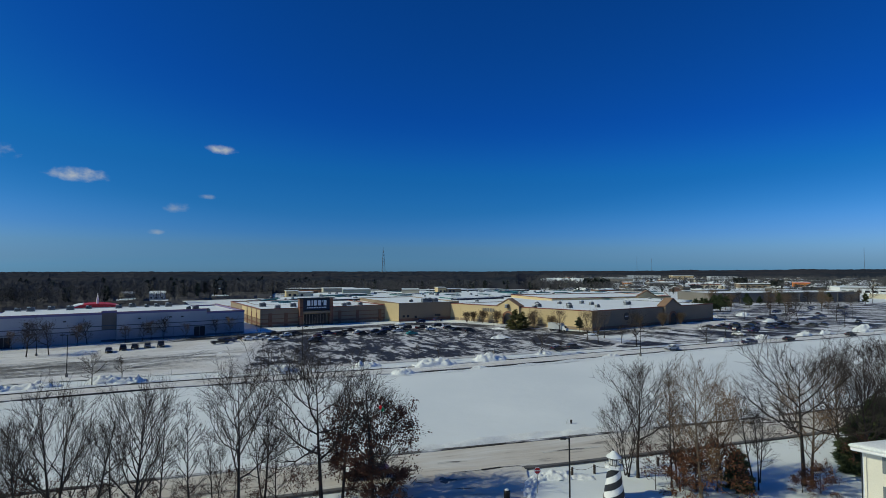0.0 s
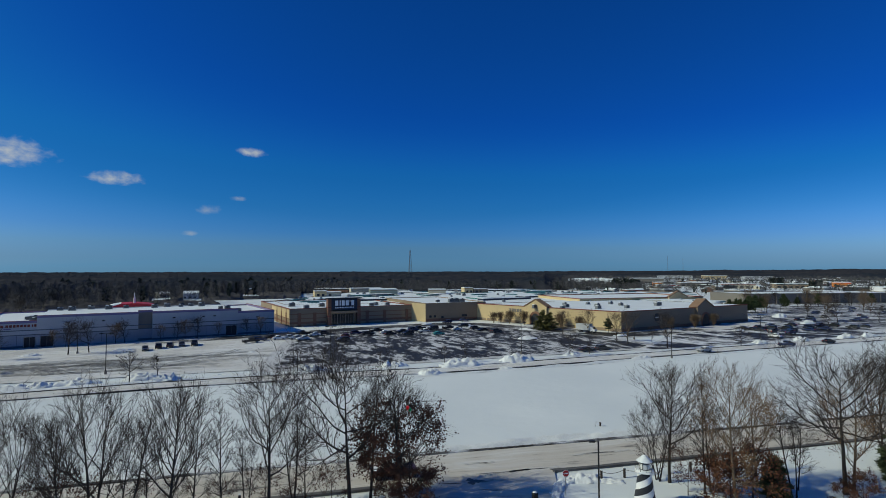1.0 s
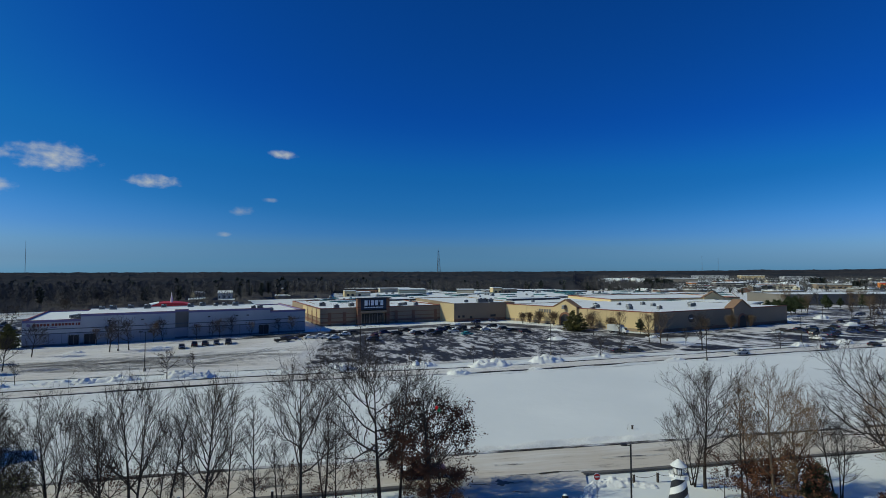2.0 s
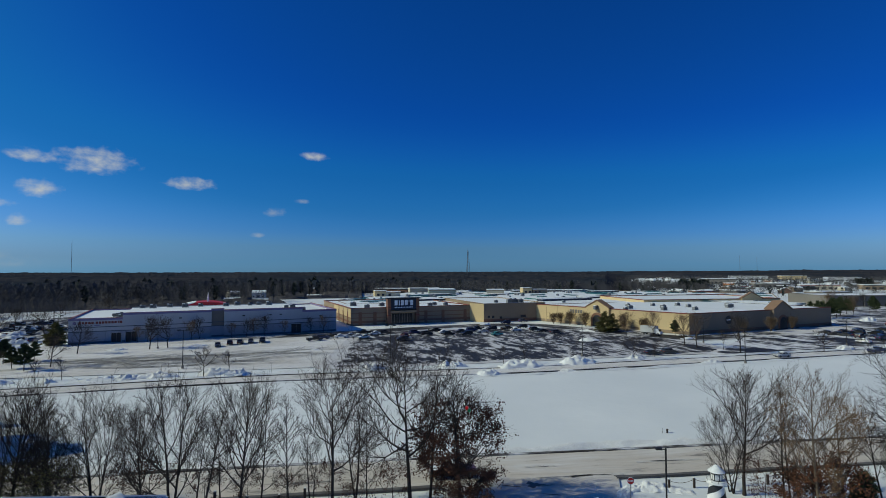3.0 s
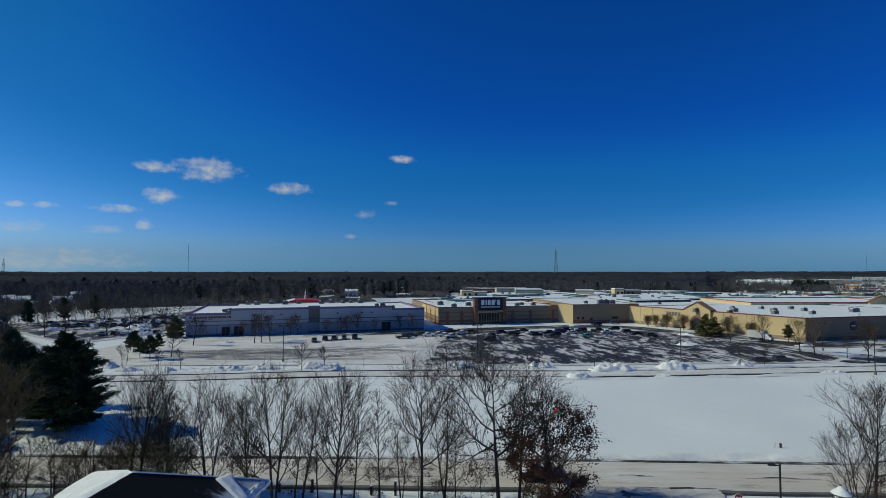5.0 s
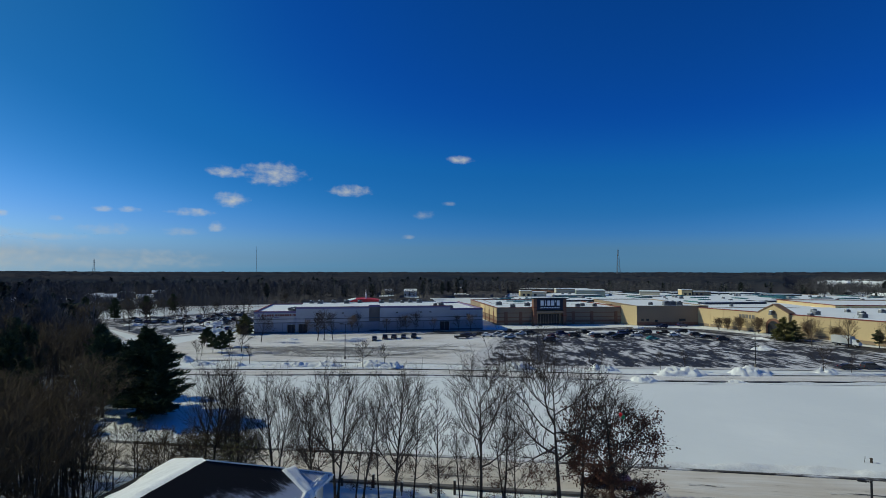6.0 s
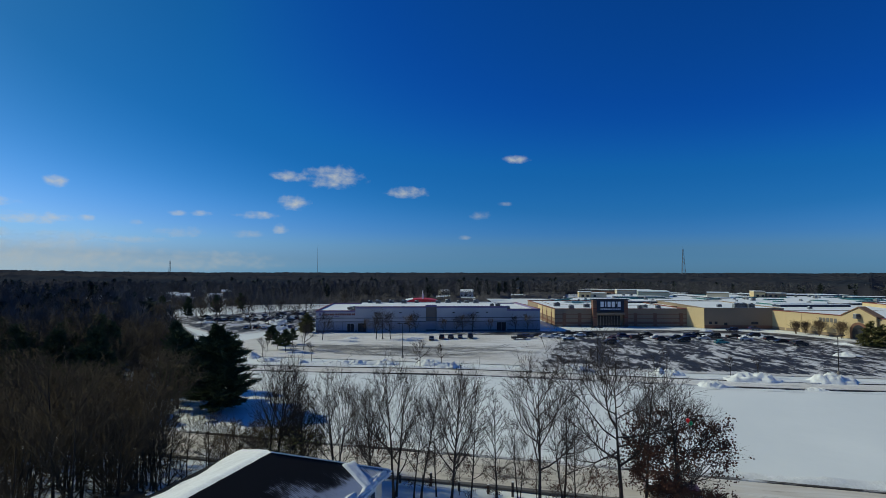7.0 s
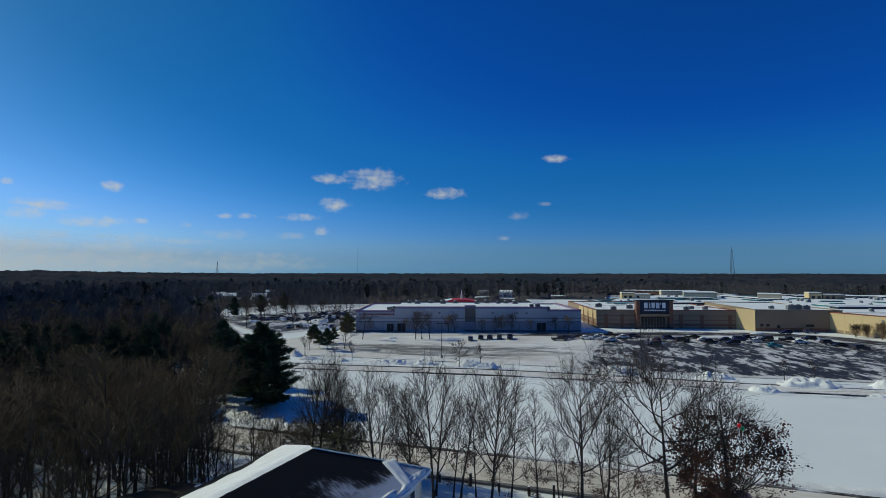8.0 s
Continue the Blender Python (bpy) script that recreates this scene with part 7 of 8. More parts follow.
def hip_house():
    """Grey-shingled hip roof, snow on its sunny slope; the ridge runs towards the camera."""
    ob = thing("hip_roofed_house", "house with charcoal hip roof and patchy snow", "house", -37.9, 38.05, 0, 14.2)
    W, Lg, ze, zr, hip, xr = 8.35, 34.0, 6.5, 9.95, 8.0, 1.2
    # walls under the eaves; local y runs back towards the camera as negative
    part("side_wall", boxed(W - 0.9, W - 0.6, -Lg, -0.7, 0, ze - 0.1), M["siding"], ob)
    part("side_wall", boxed(-W + 0.6, -W + 0.9, -Lg, -0.7, 0, ze - 0.1), M["siding"], ob)
    part("end_wall", boxed(-W + 0.6, W - 0.6, -0.9, -0.6, 0, ze - 0.1), M["siding"], ob)
    part("end_wall", boxed(-W + 0.6, W - 0.6, -Lg, -Lg + 0.3, 0, ze - 0.1), M["siding"], ob)
    E = [(-W, 0, ze), (W, 0, ze), (W, -Lg, ze), (-W, -Lg, ze)]
    P0, P1 = (xr, -hip, zr), (xr, -Lg + hip, zr)
    bm = bmesh.new()
    v = [bm.verts.new(p) for p in E + [P0, P1]]
    for f in ((1, 2, 5, 4), (3, 0, 4, 5), (0, 1, 4), (2, 3, 5), (3, 2, 1, 0)):
        bm.faces.new([v[k] for k in f])
    part("roof_deck", bm, M["shingle"], ob)
    shingle_slope(ob, [(W, 0, ze), (W, -Lg, ze), P1, P0], 52, M["shingle_snow"])
    # snow blanket on the sunny slope, with a worn lower edge
    nseg, across = 90, 12
    bm = bmesh.new()
    grid = []
    for i in range(nseg + 1):
        f = i / nseg
        row = []
        for j in range(across + 1):
            g = j / across
            e = Vector((-W, -f * Lg, ze)); r = Vector((xr, -hip - f * (Lg - 2 * hip), zr))
            low = 0.02 + min(0.25, 2.0 * max(0, f - 0.05)) + 0.16 * max(-0.2, noise.noise(Vector((f * 11, 3, 1))) + 0.25 * noise.noise(Vector((f * 37, 5, 1))))
            p = e.lerp(r, low + (0.99 - low) * g)
            th = 0.24 * min(1, (1 - g) * 12, max(0.15, g * 9)) + 0.05 * noise.noise(Vector((f * 20, g * 4, 1))) + 0.02
            row.append(bm.verts.new((p.x, p.y + 0.25 * noise.noise(Vector((f * 9, g * 9, 4))) * (j == 0), p.z + max(0.02, th))))
        grid.append(row)
    for i in range(nseg):
        for j in range(across):
            bm.faces.new((grid[i][j], grid[i + 1][j], grid[i + 1][j + 1], grid[i][j + 1]))
    part("roof_snow", bm, M["snow"], ob, "thick snow on the sunny slope", True)
    # far slope's snow shows as a thin edge along the hip
    bm = bmesh.new()
    q = [Vector((-W, 0, ze + 0.12)), Vector((W, 0, ze + 0.12)), Vector((xr, -hip, zr + 0.12))]
    t = [bm.verts.new(p) for p in q] + [bm.verts.new(p - Vector((0, 0, 0.11))) for p in q]
    for f in ((0, 1, 2), (5, 4, 3), (0, 3, 4, 1), (1, 4, 5, 2), (2, 5, 3, 0)):
        bm.faces.new([t[k] for k in f])
    part("end_snow", bm, M["snow"], ob)
    # gutters, fascia and eave snow
    part("gutter", boxed(W - 0.02, W + 0.14, -Lg, 0.1, ze - 0.2, ze - 0.03, 0.02), M["white_trim"], ob, "white gutter along the eave")
    part("fascia", boxed(W - 0.06, W - 0.02, -Lg, 0, ze - 0.24, ze - 0.01), M["white_trim"], ob)
    part("soffit", boxed(W - 0.62, W - 0.06, -Lg, 0, ze - 0.2, ze - 0.14), M["white_trim"], ob)
    bm = bmesh.new()
    mound(bm, 0, 0, 7.0, 0.9, 0.45, 90, 3.3)
    mound(bm, -0.3, -6, 9.0, 1.3, 0.35, 90, 7.3)
    e = part("eave_snow", bm, M["snow"], ob, "ridge of slid snow along the eave", True)
    e.matrix_basis = pose(W - 0.25, -3.2, ze + 0.15, 0, 20, 0)
    # a slab of slid snow
    bm = bmesh.new()
    bmesh.ops.create_grid(bm, x_segments=14, y_segments=8, size=1)
    for v in bm.verts:
        u, w = v.co.x, v.co.y
        edge = min(1.0, (1 - abs(u)) * 6, (1 - abs(w)) * 4)
        v.co = Vector((u * 1.85, w * 0.62 * (1 - 0.2 * u), -0.05 + max(0.0, edge) ** 0.5 * (0.42 + 0.1 * noise.noise(Vector((u * 3, w * 3, 2))))))
    s = part("slid_slab", bm, M["snow"], ob, "slab of snow that slid and stuck", True)
    s.matrix_basis = pose(6.95, -3.85, 7.10, 0, 25, -27)
    # a lower wing on the sunny side, its brown shingles almost bare
    part("wing_wall", boxed(-13.6, -8.0, -26.0, -7.6, 0, 4.7), M["siding"], ob)
    bm = bmesh.new()
    wing = [(-14.2, -7.0, 4.75), (-8.9, -7.0, 4.75), (-8.9, -16.5, 6.35), (-14.2, -16.5, 6.35), (-8.9, -26.6, 4.75), (-14.2, -26.6, 4.75)]
    top = [bm.verts.new(p) for p in wing]
    low_ = [bm.verts.new((x, y, z - 0.2)) for x, y, z in wing]
    for f in ((0, 1, 2, 3), (3, 2, 4, 5)):
        bm.faces.new([top[k] for k in f])
        bm.faces.new([low_[k] for k in f][::-1])
    for a, b in ((0, 1), (1, 2), (2, 4), (4, 5), (5, 3), (3, 0)):
        bm.faces.new((low_[a], low_[b], top[b], top[a]))
    part("wing_roof", bm, M["brown_shingle"], ob, "lower brown shingled wing roof")
    bm = bmesh.new()
    mound(bm, -9.6, -8.0, 2.2, 1.6, 0.35, 20, 5.1)
    mound(bm, -11.6, -7.4, 1.0, 0.7, 0.2, 60, 8.4)
    part("wing_snow", bm, M["snow"], ob, "last snow on the wing roof", True).location = (0, 0, 4.95)
    # side windows under the eave
    holder = part("window_wall", boxed(-0.01, 0.01, -0.01, 0.01, 0, 0.02), M["siding"], ob)
    holder.matrix_basis = pose(W - 0.6, -1.0, 0, 0, 0, 90)
    for k in range(8):
        for z in (1.0, 3.9):
            window_on(holder, -3.2 - k * 3.6 + 1.0, z)
    return ob


def window_on(holder, x, z):
    w, h = 1.0, 1.5
    win = part("window", boxed(x, x + w, -0.03, 0.02, z, z + h), M["glass"], holder.parent, "dark double-hung window")
    win.matrix_basis = holder.matrix_basis.copy()
    for a in ((x - 0.08, x, z - 0.08, z + h + 0.08), (x + w, x + w + 0.08, z - 0.08, z + h + 0.08), (x, x + w, z + h, z + h + 0.08), (x, x + w, z - 0.08, z), (x, x + w, z + h / 2 - 0.03, z + h / 2 + 0.03)):
        part("frame", boxed(a[0], a[1], -0.07, -0.03, a[2], a[3]), M["white_trim"], win)


def shingle_with_snow():
    """Dark shingles with blown snow caught in thin rows, thicker towards the eave."""
    m = bpy.data.materials.new("snow_caught_shingle")
    m.use_nodes = True
    n, l = m.node_tree.nodes, m.node_tree.links
    b = n["Principled BSDF"]
    tc = n.new("ShaderNodeTexCoord").outputs["Object"]
    big = noise_node(n, l, tc, 0.22, 3)
    fine = noise_node(n, l, mapped(n, l, tc, (1.5, 3.6, 1.5)), 1.0, 5, 0.75)
    sep = n.new("ShaderNodeSeparateXYZ"); l.new(tc, sep.inputs[0])
    low = mathn(n, l, "MULTIPLY_ADD", sep.outputs[2], -0.24, 1.96)
    f = mathn(n, l, "ADD", mathn(n, l, "ADD", mathn(n, l, "MULTIPLY", big, 1.1), mathn(n, l, "MULTIPLY", fine, 0.8)), low)
    rows = mathn(n, l, "SINE", mathn(n, l, "MULTIPLY", sep.outputs[2], 107.0))
    f = mathn(n, l, "MULTIPLY_ADD", rows, 0.065, f)
    f = smooth(n, l, f, 0.98, 1.24)
    c = mixc(n, l, mathn(n, l, "MULTIPLY", f, 0.75), (0.014, 0.0145, 0.016), (0.72, 0.74, 0.78))
    l.new(c, b.inputs["Base Color"])
    b.inputs["Roughness"].default_value = 0.85
    b.inputs["Specular IOR Level"].default_value = 0.1
    return m


M["shingle_snow"] = shingle_with_snow()
hip_house()


def cream_house():
    """Cream-sided house whose corner and snowy eave show."""
    ob = thing("cream_house", "cream lap-sided house with shutters and snowy eaves", "house", 41.5, 52.6, 0, -50)
    L, D, H = 26, 14, 7.4
    T = 0.3
    plan = [(0, 0), (L, 0), (L, D), (7.4, D)]
    for (x0, y0), (x1, y1) in zip(plan, plan[1:] + plan[:1]):
        d = Vector((x1 - x0, y1 - y0))
        bm = bmesh.new()
        box(bm, 0, d.length, 0, T, 0, H, m=Matrix.Translation((x0, y0, 0)) @ Matrix.Rotation(math.atan2(d.y, d.x), 4, "Z"))
        part("wall", bm, M["siding"], ob)
    part("corner_board", boxed(-0.04, 0.16, -0.04, 0, 0, H), M["white_trim"], ob)
    for k in range(36):
        part("siding_lap", boxed(0.16, L, -0.012, 0, k * 0.2 + 0.02, k * 0.2 + 0.19), M["siding"], ob)
    o = 0.7
    E = [(-o * 1.2, -o), (L + o, -o), (L + o, D + o), (6.6, D + o)]
    part("roof", slab(E, H - 0.02, H + 0.1), M["white_trim"], ob, "white eave under the snow")
    c = Vector((15, 7))
    bm = bmesh.new()
    rings = [(1.0, 0.1), (1.012, 0.3), (1.0, 0.45), (0.96, 0.55), (0.8, 0.7), (0.5, 0.85), (0.2, 1.0)]
    loops = []
    for f, z in rings:
        lp = []
        for k in range(4):
            p, q = Vector(E[k]), Vector(E[(k + 1) % 4])
            for j in range(8):
                w = c + (p.lerp(q, j / 8) - c) * f
                lp.append(bm.verts.new((w.x, w.y, H + z + 0.05 * noise.noise(Vector((w.x, w.y, 3)) * 0.8))))
        loops.append(lp)
    for a_, b_ in zip(loops, loops[1:]):
        for k in range(32):
            bm.faces.new((a_[k], a_[(k + 1) % 32], b_[(k + 1) % 32], b_[k]))
    bm.faces.new(loops[-1])
    part("roof_snow", bm, M["snow"], ob, "thick snow on the low roof", True)
    part("gutter", boxed(-o - 0.1, L + o, -o - 0.12, -o, H - 0.14, H + 0.02, 0.02), M["white_trim"], ob)
    part("fascia", boxed(-o, L + o, -o, -o + 0.05, H - 0.2, H), M["white_trim"], ob)
    part("downpipe", tubed((-0.1, -0.12, 0), (-0.1, -0.12, H - 0.2), 0.05, None, 8), M["dark"], ob)
    for k in range(7):
        for z in (2.7, 5.5):
            window(ob, 2.05 + k * 3.4, z, 1.15, 1.45, -0.014)
    return ob


cream_house()


# ---- small trees, bushes and evergreens about the lots ----
lot_tree = bare_tree("lot_tree", "small bare tree in a snowy lot island", 131, 5.6, thick=1.4, first=0.3, n1=11, n2=6, n3=4, n4=2, spread=48, reach=0.6, up=0.03, girth=0.022, group="bare lot trees")
place(lot_tree, -77.3, 116.4, 1.1)
lot_slim = bare_tree("lot_tree", "small slender bare tree in a lot island", 133, 6.0, thick=1.4, first=0.35, n1=12, n2=5, n3=4, n4=2, spread=40, reach=0.32, up=0.07, girth=0.016, group="bare lot trees")
place(lot_slim, -71.5, 117.8)
lot_round = bare_tree("lot_tree", "bare tree with a dense rounded head by the cinema", 137, 7.6, thick=1.4, first=0.28, n1=13, n2=7, n3=5, n4=2, spread=36, reach=0.5, up=0.06, girth=0.02, group="bare lot trees")
place(lot_round, -136.5, 141.5, 1.15)
tan_tree = bare_tree("lot_tree", "bare tree with reddish-tan twigs in a lot island", 139, 8.6, thick=1.3, first=0.2, n1=14, n2=7, n3=5, n4=2, spread=32, reach=0.5, up=0.07, girth=0.018, twig="twig_tan", group="bare lot trees")
place(tan_tree, 37.0, 212.0)
for ob, x, y, s in [(lot_tree, -42.5, 128.8, 0.9), (lot_slim, -36.9, 130.6, 1.0), (lot_round, -120.7, 152.8, 1.1), (lot_round, -117.4, 157.3, 1.05), (lot_slim, -107.3, 107.4, 0.85),
                    (lot_slim, -113.0, 105.8, 0.8), (lot_round, -124.1, 120.5, 0.9), (lot_slim, -130.0, 111.2, 0.9), (lot_slim, -124.6, 105.2, 0.9),
                    (tan_tree, 47.5, 214.5, 1.0), (lot_tree, 29.4, 156.6, 1.0), (lot_slim, 35.6, 159.8, 0.8), (tan_tree, 52.2, 190.1, 1.1), (tan_tree, 54.1, 183.4, 1.2),
                    (lot_round, 63.7, 173.8, 1.25), (lot_slim, 61.5, 181.4, 1.0), (lot_slim, -6.9, 143.8, 0.8), (lot_slim, -1.2, 145.6, 0.8), (lot_tree, 90.0, 180.0, 1.0),
                    (tan_tree, 190, 305, 1.1), (tan_tree, 203, 312, 1.2), (tan_tree, 217, 331, 1.1), (tan_tree, 232, 322, 1.2), (tan_tree, 252, 350, 1.1), (tan_tree, 224, 306, 1.1), (tan_tree, 176, 322, 1.2), (tan_tree, 262, 338, 1.1), (lot_tree, 196.0, 262.0, 1.3), (lot_round, 170.0, 252.0, 1.2), (lot_tree, 150.0, 228.0, 1.1), (lot_slim, 186.0, 300.0, 1.3), (lot_round, 210.0, 320.0, 1.3),
                    (lot_round, -196.0, 168.0, 1.0), (lot_round, -188.0, 152.0, 1.1), (lot_tree, -215.0, 200.0, 1.0), (lot_round, -205.0, 140.0, 1.1), (lot_round, -222.0, 160.0, 1.0), (lot_round, -236.0, 172.0, 1.1), (lot_tree, -248.0, 188.0, 1.2),
                    (lot_round, -262.0, 205.0, 1.1), (lot_round, -184.0, 176.0, 1.0), (lot_round, -205.0, 182.0, 1.1), (lot_tree, -238.0, 236.0, 1.3), (lot_round, -220.0, 248.0, 1.2)]:
    plant(ob, x, y, s, (x * 41 + y * 7) % 360)
for k, lx in enumerate([21, 24, 38, 41, 52, 57, 60, 64, 71, 82, 87]):
    p = cin.matrix_basis @ Vector((lx, -3.2 - 0.8 * (k % 3), 0))
    plant(lot_round if k % 2 else tan_tree, p.x, p.y, 0.62 + 0.07 * (k * 5 % 4), k * 67)
wall_bush = bare_tree("bare_shrub", "bare tan upright shrub against the cream wall", 141, 4.6, thick=1.5, first=0.06, n1=13, n2=6, n3=4, n4=1, spread=30, reach=0.6, up=0.08, girth=0.012, stems=4, bark="bark_warm", twig="twig_tan", leaves=120, leaf_mat=M["tan_leaf"], leaf_top=1.0, leaf_size=0.12, group="shrubs along the store wall")
place(wall_bush, 11.5, 256.0)
for x, y, s in [(15.0, 258, 1.0), (19.2, 253.5, 1.2), (25.3, 246.5, 1.25), (40.0, 234.5, 1.2), (47.0, 228.0, 1.1),
                (85, 228, 1.0), (99, 237, 1.2), (111, 246, 1.1)]:
    plant(wall_bush, x, y, s, x * 31)
store_pine = pine_tree("evergreen_tree", "olive-green evergreen by the store entrance", 43, 8.6, 4.6, needles=85, whorls=12, first=0.04, per=9, needle=0.5, material="needle_olive", group="evergreens by the store")
place(store_pine, 31.0, 225.0)
plant(store_pine, 34.5, 228.5, 0.85, 50)
lot_pine = pine_tree("evergreen_tree", "dark green evergreen in a lot island", 47, 8.0, 2.9, needles=60, whorls=12, first=0.34, per=7, group="evergreens about the lots")
place(lot_pine, 55.8, 215.5)
lot_pine.scale = (0.75, 0.75, 0.75)
for x, y, s in [(-126.0, 115.0, 1.15), (-141.2, 122.8, 1.1), (-132.0, 117.0, 0.95), (-137, 128, 0.9), (-146, 126, 0.9)]:
    plant(lot_pine, x, y, s, x * 17)
plant(store_pine, -158.5, 155.5, 0.95, 33)
plant(store_pine, -160.0, 157.5, 0.8, 93)
for x, y, s in [(125, 300, 1.4), (140, 320, 1.3), (170, 345, 1.2), (205, 352, 1.3), (215, 372, 1.5), (238, 372, 1.5), (290, 395, 1.4), (165, 318, 1.6), (172, 326, 1.7), (158, 310, 1.4), (180, 335, 1.5), (152, 304, 1.5), (161, 309, 1.6), (150, 312, 1.4), (146, 298, 1.2), (186, 342, 1.3)]:
    plant(lot_pine, x, y, s, x * 19)


r5 = random.Random(57)
for k in range(22):
    x = r5.uniform(185, 330)
    plant([tan_tree, lot_round, lot_pine, lot_tree][k % 4], x, 375 + (x - 185) * 0.22 + r5.uniform(-14, 12), r5.uniform(1.0, 1.5), r5.uniform(0, 360))


# ---- distance: shops, houses, masts ----
def far_shop(x, y, w, d, h, ang, wall, trim, label, group="distant shops"):
    ob = thing("distant_shop", label, "building", x, y, 0, ang, group=group)
    part("wall", boxed(-w / 2, w / 2, -d / 2, d / 2, 0, h), wall, ob)
    part("fascia", boxed(-w / 2 - 0.1, w / 2 + 0.1, -d / 2 - 0.1, -d / 2, h - 1.2, h - 0.2), trim, ob)
    part("roof", boxed(-w / 2 - 0.2, w / 2 + 0.2, -d / 2 - 0.2, d / 2 + 0.2, h, h + 0.4), M["roof_snow"], ob, "flat snowy roof")
    n = max(2, int(w / 7))
    for i in range(n):
        x0 = -w / 2 + w * (i + 0.2) / n
        part("window", boxed(x0, x0 + w / n * 0.6, -d / 2 - 0.06, -d / 2, 0.8, min(3.2, h - 1.6)), M["glass"], ob)
    return ob


def far_house(x, y, w, d, h, ang, wall, label, group="distant houses"):
    ob = thing("distant_house", label, "house", x, y, 0, ang, group=group)
    part("wall", boxed(-w / 2, w / 2, -d / 2, d / 2, 0, h), wall, ob)
    r = d * 0.24
    bm = prism([(-d / 2 - 0.4, h - 0.1), (0, h + r), (d / 2 + 0.4, h - 0.1), (d / 2 + 0.4, h + 0.15), (0, h + r + 0.3), (-d / 2 - 0.4, h + 0.15)], -w / 2 - 0.3, w / 2 + 0.3)
    bmesh.ops.rotate(bm, matrix=Matrix.Rotation(math.pi / 2, 3, "Z"), verts=bm.verts)
    part("roof", bm, M["roof_snow"], ob, "pitched snowy roof")
    bm = prism([(-d / 2, h), (d / 2, h), (0, h + r - 0.05)], -w / 2, w / 2)
    bmesh.ops.rotate(bm, matrix=Matrix.Rotation(math.pi / 2, 3, "Z"), verts=bm.verts)
    part("gable", bm, wall, ob)
    for i in range(3):
        x0 = -w / 2 + w * (i + 0.25) / 3
        part("window", boxed(x0, x0 + 1.1, -d / 2 - 0.06, -d / 2, 1.0, 2.4), M["glass"], ob)
    return ob


def long_store():
    ob = thing("big_box_store", "long windowless grey block store", "store", 205, 403, 0, 11)
    shell(ob, 138, 40, 7.5, M["grey_wall"], M["grey_wall"], cap_h=0.3)
    for x in range(8, 136, 18):
        part("pilaster", boxed(x, x + 0.8, -0.3, 0, 0, 7.5), M["grey_wall"], ob)
    return ob


long_store()
rng = random.Random(23)
walls = [M["beige"], M["grey_wall"], M["grey_wall"], M["tan"], M["dark"], M["brown_brick"]]
trims = [M["maroon"], M["dark"], M["sage"], M["red"], M["navy"]]
placed = []
tries = 0
while len(placed) < 132 and tries < 9000:
    tries += 1
    az, d = rng.uniform(11, 50), 590 + 1150 * rng.random() ** 1.25
    x, y = polar(az, d)
    w = rng.uniform(12, 34) * (0.8 + d / 2500)
    if any((x - a) ** 2 + (y - b) ** 2 < ((w + c) * 0.6) ** 2 for a, b, c in placed) or not open_land(x, y):
        continue
    if near_store(x, y):
        continue
    placed.append((x, y, w))
    if rng.random() < 0.5:
        far_shop(x, y, w, rng.uniform(16, 34), rng.uniform(3.5, 6), rng.choice([22, 30, 10, 112]), rng.choice(walls), rng.choice(trims), "distant low shop building with a snowy flat roof")
    else:
        far_house(x, y, rng.uniform(9, 17), rng.uniform(8, 11), rng.uniform(3, 4.5), rng.choice([22, 30, 112, 75]), rng.choice(walls), "distant house with a snowy pitched roof")
BIG_LOOKS = [("grey_wall", "dark", "large grey distant store with a snowy roof"), ("white_wall", "grey_wall", "wide pale store building at the foot of the far woods"),
             ("cream", "tan", "pale yellow store building far off"), ("white_wall", "dark", "broad white-roofed store far off"),
             ("orange", "red", "distant orange-fronted shop with snow on top"), ("white_paint", "grey_wall", "long white warehouse with a snowy roof"),
             ("grey_wall", "dark", "low grey shop with a broad snowy roof"), ("beige", "maroon", "beige shop with a broad snowy roof"),
             ("tan", "dark", "tan shop with a broad snowy roof")]
for (az, d, w, deep_y, h), (wall, trim, label) in zip(BIG_SHOPS, BIG_LOOKS):
    far_shop(*polar(az, d), w, deep_y, h, rng.uniform(-12, 6) - az * 0.4, M[wall], M[trim], label)
for az in (11.4, 12.3, 13.0, 13.9, 14.7):
    far_house(*polar(az, 1240 + 30 * math.sin(az * 5)), 17, 11, 5, -az + 25 * math.sin(az * 3), M["white_paint"], "white house at the edge of the far woods")
far_shop(*polar(19.3, 850), 13, 10, 8, -12, M["orange"], M["white_paint"], "small orange shop with a white fascia")
far_shop(*polar(-12.5, 575), 80, 24, 6, -8, M["brown_brick"], M["dark"], "long dark distant school-like building")
far_shop(*polar(-7.5, 570), 24, 14, 4, -8, M["brown_brick"], M["dark"], "low dark distant building")
# houses in the western woods
for x, y in WEST_HOUSES:
    far_house(x, y, rng.uniform(9, 14), rng.uniform(7, 9), rng.uniform(4, 5.5), rng.choice([22, 60, 112]), rng.choice([M["beige"], M["grey_wall"], M["white_wall"], M["tan"]]), "house among bare trees with a snowy roof")


